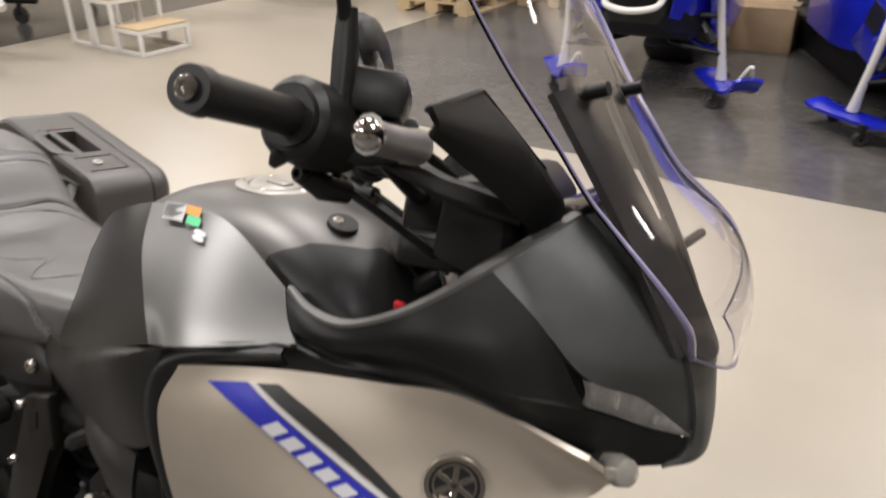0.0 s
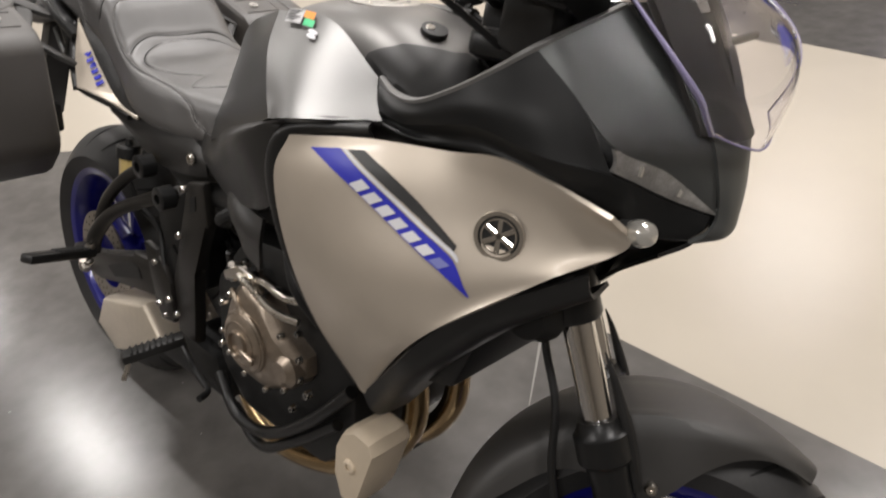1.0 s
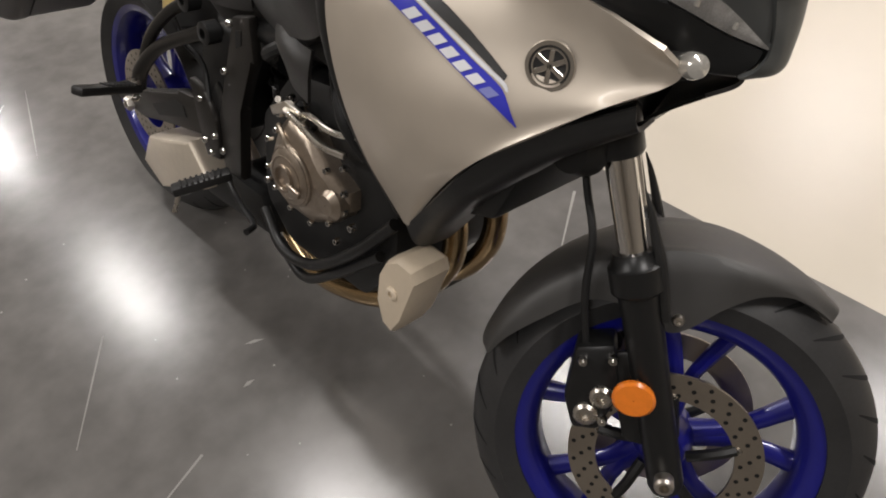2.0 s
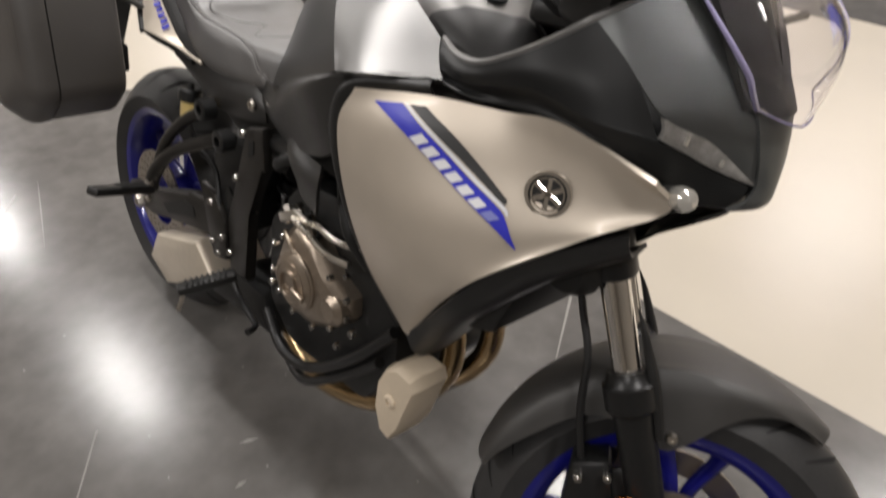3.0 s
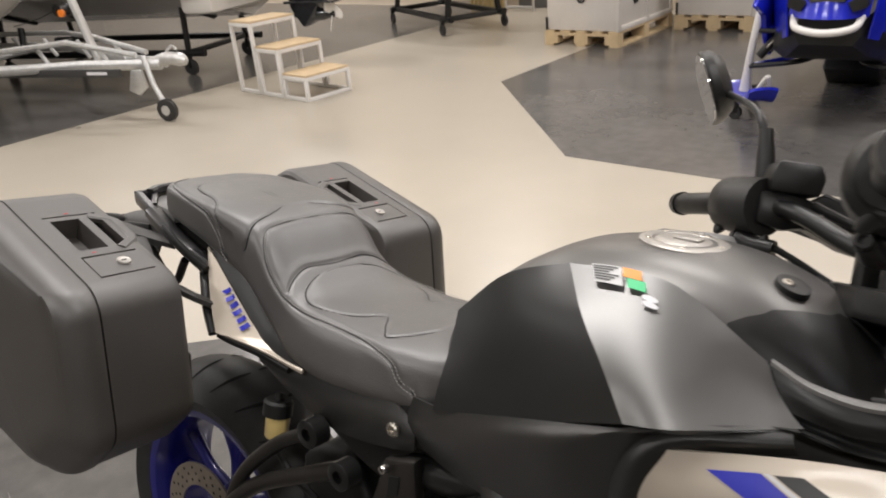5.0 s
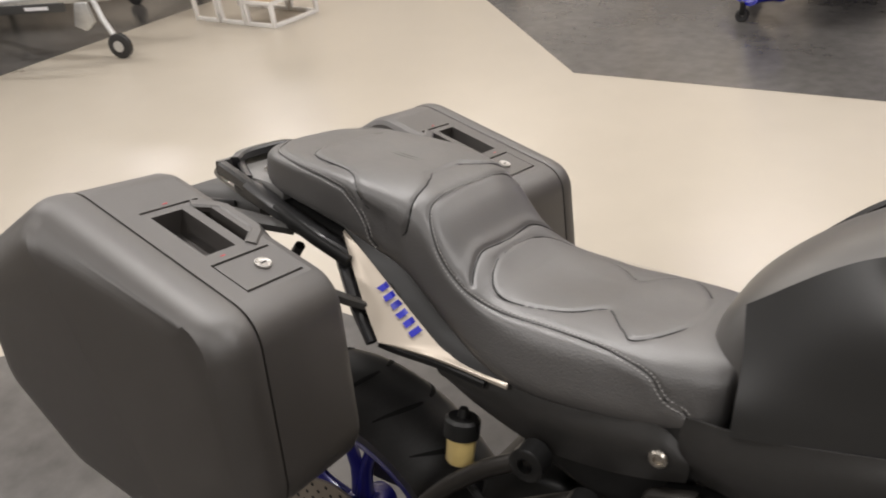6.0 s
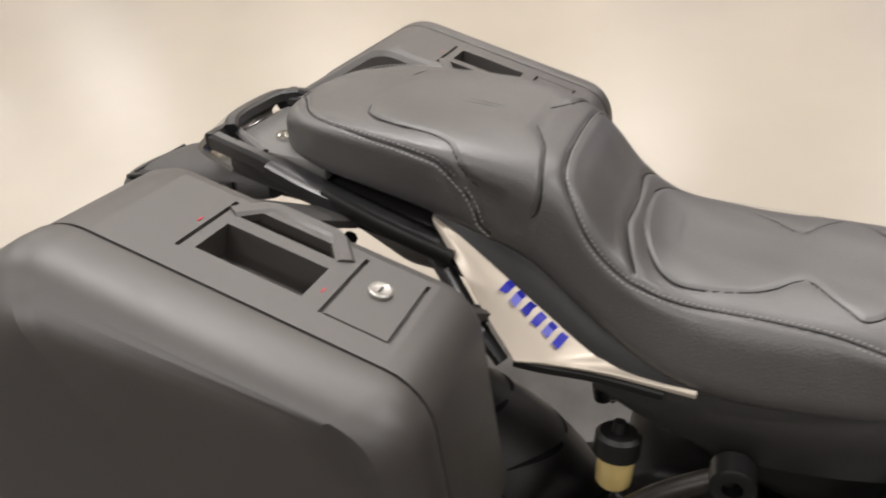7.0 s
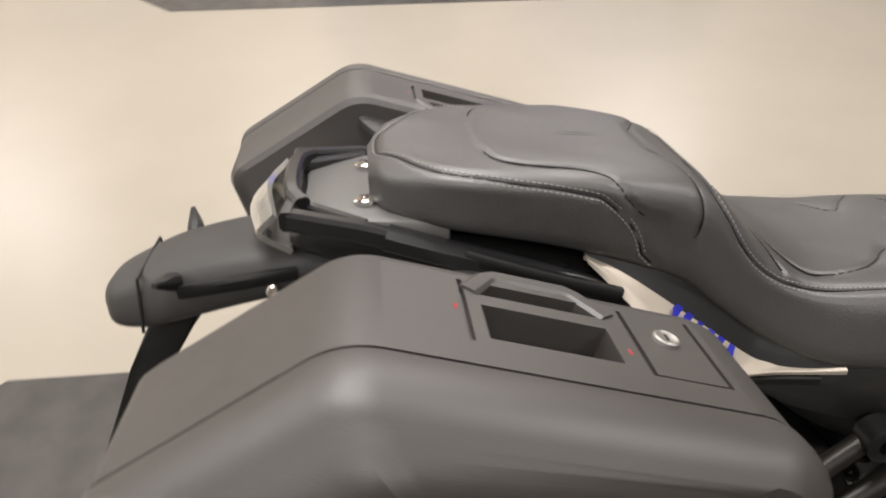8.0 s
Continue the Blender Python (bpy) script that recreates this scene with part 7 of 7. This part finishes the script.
# snowmobiles
def snowmobile():
    """Nose towards -y, ski line at y = 0, centre at x = 0."""
    sm = tagged(empty("snowmobile"), "bright blue snowmobile with white spindles standing on small casters", "snowmobile", "snowmobiles")
    for s in (-1, 1):
        sk = part("ski", patch([[(0.495 * s + k * 0.085, y, z + 0.012 * (1 - k * k)) for k in (-1, -0.4, 0.4, 1)] for y, z in ((-0.34, 0.24), (-0.27, 0.165), (-0.14, 0.125), (0.06, 0.12), (0.24, 0.125), (0.30, 0.14))], 10, 24, 0.02), M_SLED, sm, "blue plastic ski")
        part("ski_loop", tube([(0.445 * s, -0.29, 0.20), (0.485 * s, -0.37, 0.32), (0.535 * s, -0.29, 0.20)], 0.012, 8, 12), M_WSTEEL, sk, "white ski handle")
        turn = Matrix.Translation((0.495 * s, 0.05, 0)) @ Matrix.Rotation(radians(30), 4, "Z") @ Matrix.Translation((-0.495 * s, -0.05, 0))
        sk.matrix_local = turn
        part("spindle", tube([(0.495 * s, 0.06, 0.14), (0.485 * s, 0.04, 0.26), (0.46 * s, 0.02, 0.44), (0.43 * s, 0.02, 0.62), (0.42 * s, 0.03, 0.68)], 0.024, 12, 16, radii=[0.036, 0.024, 0.022, 0.026, 0.016], flat=0.8), M_WSTEEL, sm, "white painted spindle")
        for z0, z1 in ((0.30, 0.34), (0.52, 0.52)):
            part("suspension_arm", tube([(0.47 * s, 0.03, z0), (0.20 * s, 0.02, z1), (0.12 * s, 0.20, z1)], 0.016, 8, 10), M_BLACKM, sm)
            part("suspension_arm", tube([(0.47 * s, 0.05, z0), (0.14 * s, 0.32, z1)], 0.014, 8), M_SLED, sm)
        part("shock", tube([(0.42 * s, 0.04, 0.36), (0.16 * s, 0.12, 0.70)], 0.028, 12), M_BLACKM, sm, "black coil shock")
        for k in range(6):
            f = 0.2 + 0.09 * k
            part("coil", lathe([(-0.006, 0.030), (-0.003, 0.036), (0.003, 0.036), (0.006, 0.030)], 14), M_STEEL, sm, "", 35, Matrix.Translation(((0.42 - 0.26 * f) * s, 0.04 + 0.08 * f, 0.36 + 0.34 * f)) @ Matrix.Rotation(radians(52 * s), 4, "Y") @ Matrix.Rotation(radians(90), 4, "X"))
        for y in (-0.12, 0.30):
            caster(sm, 0.495 * s, y, 0.12, 0.04)
        part("side_cowl", patch([[(0.20 * s, -0.26, 0.54), (0.34 * s, 0.10, 0.44), (0.41 * s, 0.70, 0.34), (0.38 * s, 1.45, 0.34)], [(0.22 * s, -0.24, 0.80), (0.37 * s, 0.12, 0.80), (0.43 * s, 0.70, 0.76), (0.38 * s, 1.45, 0.66)], [(0.12 * s, -0.10, 0.98), (0.24 * s, 0.20, 1.05), (0.28 * s, 0.70, 1.05), (0.24 * s, 1.45, 0.82)]], 18, 14, 0.01, flip=s > 0), M_SLED, sm, "bright blue side cowl")
        part("cowl_flash", slab([(0.02, 0.66), (0.30, 0.72), (0.34, 0.80), (0.05, 0.72)], 0.405 * s, 0.415 * s, "x", 0.002), M_WHITE, sm)
        part("running_board", rbox(0.22 * s - 0.10, 0.22 * s + 0.10, 0.9, 2.1, 0.30, 0.33, 0.01), M_DARK, sm)
        part("handle", tube([(0.06 * s, 0.75, 1.18), (0.34 * s, 0.82, 1.20)], 0.017, 10), M_PLASTIC, sm)
    part("hood", patch([[(-0.20, -0.30, 0.66), (-0.08, -0.40, 0.66), (0.08, -0.40, 0.66), (0.20, -0.30, 0.66)], [(-0.20, -0.20, 0.82), (-0.07, -0.32, 0.84), (0.07, -0.32, 0.84), (0.20, -0.20, 0.82)], [(-0.14, 0.02, 1.00), (-0.05, -0.06, 1.03), (0.05, -0.06, 1.03), (0.14, 0.02, 1.00)], [(-0.22, 0.55, 1.08), (-0.08, 0.55, 1.12), (0.08, 0.55, 1.12), (0.22, 0.55, 1.08)]], 18, 18, 0.01), M_SLED, sm, "bright blue hood")
    part("headlamp", slab([(-0.10, 0.74), (0.10, 0.74), (0.07, 0.82), (-0.07, 0.82)], -0.39, -0.30, "y", 0.02), M_DISPLAY, sm, "dark headlamp")
    part("windshield", patch([[(-0.18, 0.35, 1.08), (0, 0.28, 1.10), (0.18, 0.35, 1.08)], [(-0.16, 0.55, 1.28), (0, 0.46, 1.32), (0.16, 0.55, 1.28)]], 10, 8, 0.005), M_DISPLAY, sm)
    part("front_shell", loft([[(x, y, z) for x, z in ((-w, z0 + 0.05), (-w * 0.8, z0), (w * 0.8, z0), (w, z0 + 0.05), (w, z1 - 0.04), (w * 0.9, z1), (-w * 0.9, z1), (-w, z1 - 0.04))] for y, w, z0, z1 in ((-0.27, 0.17, 0.50, 0.64), (-0.16, 0.26, 0.42, 0.68), (0.02, 0.34, 0.36, 0.70), (0.60, 0.37, 0.32, 0.70))]), M_DARK, sm, "black lower front shell")
    for s in (-1, 1):
        part("cowl_wing", slab([(-0.25, 0.70), (-0.12, 0.80), (0.30, 0.90), (0.62, 0.74), (0.55, 0.40), (0.18, 0.34), (0.05, 0.46), (-0.02, 0.62)], 0.385 * s, 0.415 * s, "x", 0.010, 2), M_SLED, sm, "angular blue side wing")
        part("wing_accent", slab([(-0.02, 0.70), (0.20, 0.76), (0.16, 0.71), (0.0, 0.66)], 0.415 * s, 0.419 * s, "x", 0), M_CYAN, sm, "light blue accent")
        part("wing_vent", slab([(0.12, 0.64), (0.34, 0.68), (0.38, 0.54), (0.20, 0.50)], 0.414 * s, 0.418 * s, "x", 0), M_DARK, sm)
        part("nose_accent", slab([(0.045 * s, 0.86), (0.125 * s, 0.90), (0.150 * s, 0.87), (0.075 * s, 0.83)], -0.36, -0.24, "y", 0.004), M_CYAN, sm, "light blue accent")
        part("nose_vent", slab([(0.10 * s, 0.74), (0.185 * s, 0.80), (0.20 * s, 0.72), (0.13 * s, 0.69)], -0.375, -0.24, "y", 0.006), M_DARK, sm)
    part("belly_pan", loft([[(x, y, z) for x, z in o] for y, o in ((-0.26, [(-0.12, 0.58), (0.12, 0.58), (0.16, 0.64), (-0.16, 0.64)]), (0.0, [(-0.18, 0.53), (0.18, 0.53), (0.27, 0.66), (-0.27, 0.66)]), (0.5, [(-0.18, 0.36), (0.18, 0.36), (0.30, 0.64), (-0.30, 0.64)]), (1.0, [(-0.18, 0.32), (0.18, 0.32), (0.30, 0.60), (-0.30, 0.60)]))], 10), M_DARK, sm, "black belly pan")
    part("front_bumper", tube([(-0.17, -0.30, 0.66), (-0.14, -0.38, 0.61), (0, -0.42, 0.59), (0.14, -0.38, 0.61), (0.17, -0.30, 0.66)], 0.02, 12, 22), M_WSTEEL, sm, "white tubular front bumper")
    part("tunnel", rbox(-0.19, 0.19, 1.0, 2.5, 0.38, 0.62, 0.03), M_DARK, sm)
    part("seat", loft([[(x, y, z) for x, z in ((-w, 0.62), (w, 0.62), (w * 0.8, h), (-w * 0.8, h))] for y, w, h in ((0.85, 0.12, 0.92), (1.3, 0.16, 0.90), (1.9, 0.18, 0.92), (2.2, 0.15, 0.86))], 12), M_VINYL, sm, "black seat")
    part("track", slab([(0.95, 0.0), (0.75, 0.14), (1.0, 0.38), (2.45, 0.38), (2.6, 0.16), (2.4, 0.0)], -0.18, 0.18, "x", 0.03), M_TYRE, sm, "black rubber drive track")
    part("steering_post", tube([(0, 0.55, 0.95), (0, 0.76, 1.18)], 0.025, 10), M_BLACKM, sm)
    return sm


s1 = snowmobile()
s1.matrix_basis = pose(0.045, 4.35, 0, 0, 0, 4)
copy_thing(s1, pose(1.78, 4.28, 0, 0, 0, 24))

cb = tagged(empty("cardboard_box", None, pose(0.24, 5.9, 0, 0, 0, 3)), "plain brown cardboard box standing between the snowmobiles", "box")
part("body", rbox(0, 0.46, 0, 0.4, 0, 0.32, 0.006), M_KRAFT, cb)
for y in (0.0, 0.203):
    part("flap", rbox(0.002, 0.458, y + 0.002, y + 0.195, 0.321, 0.325, 0.001, 1), M_KRAFT, cb)
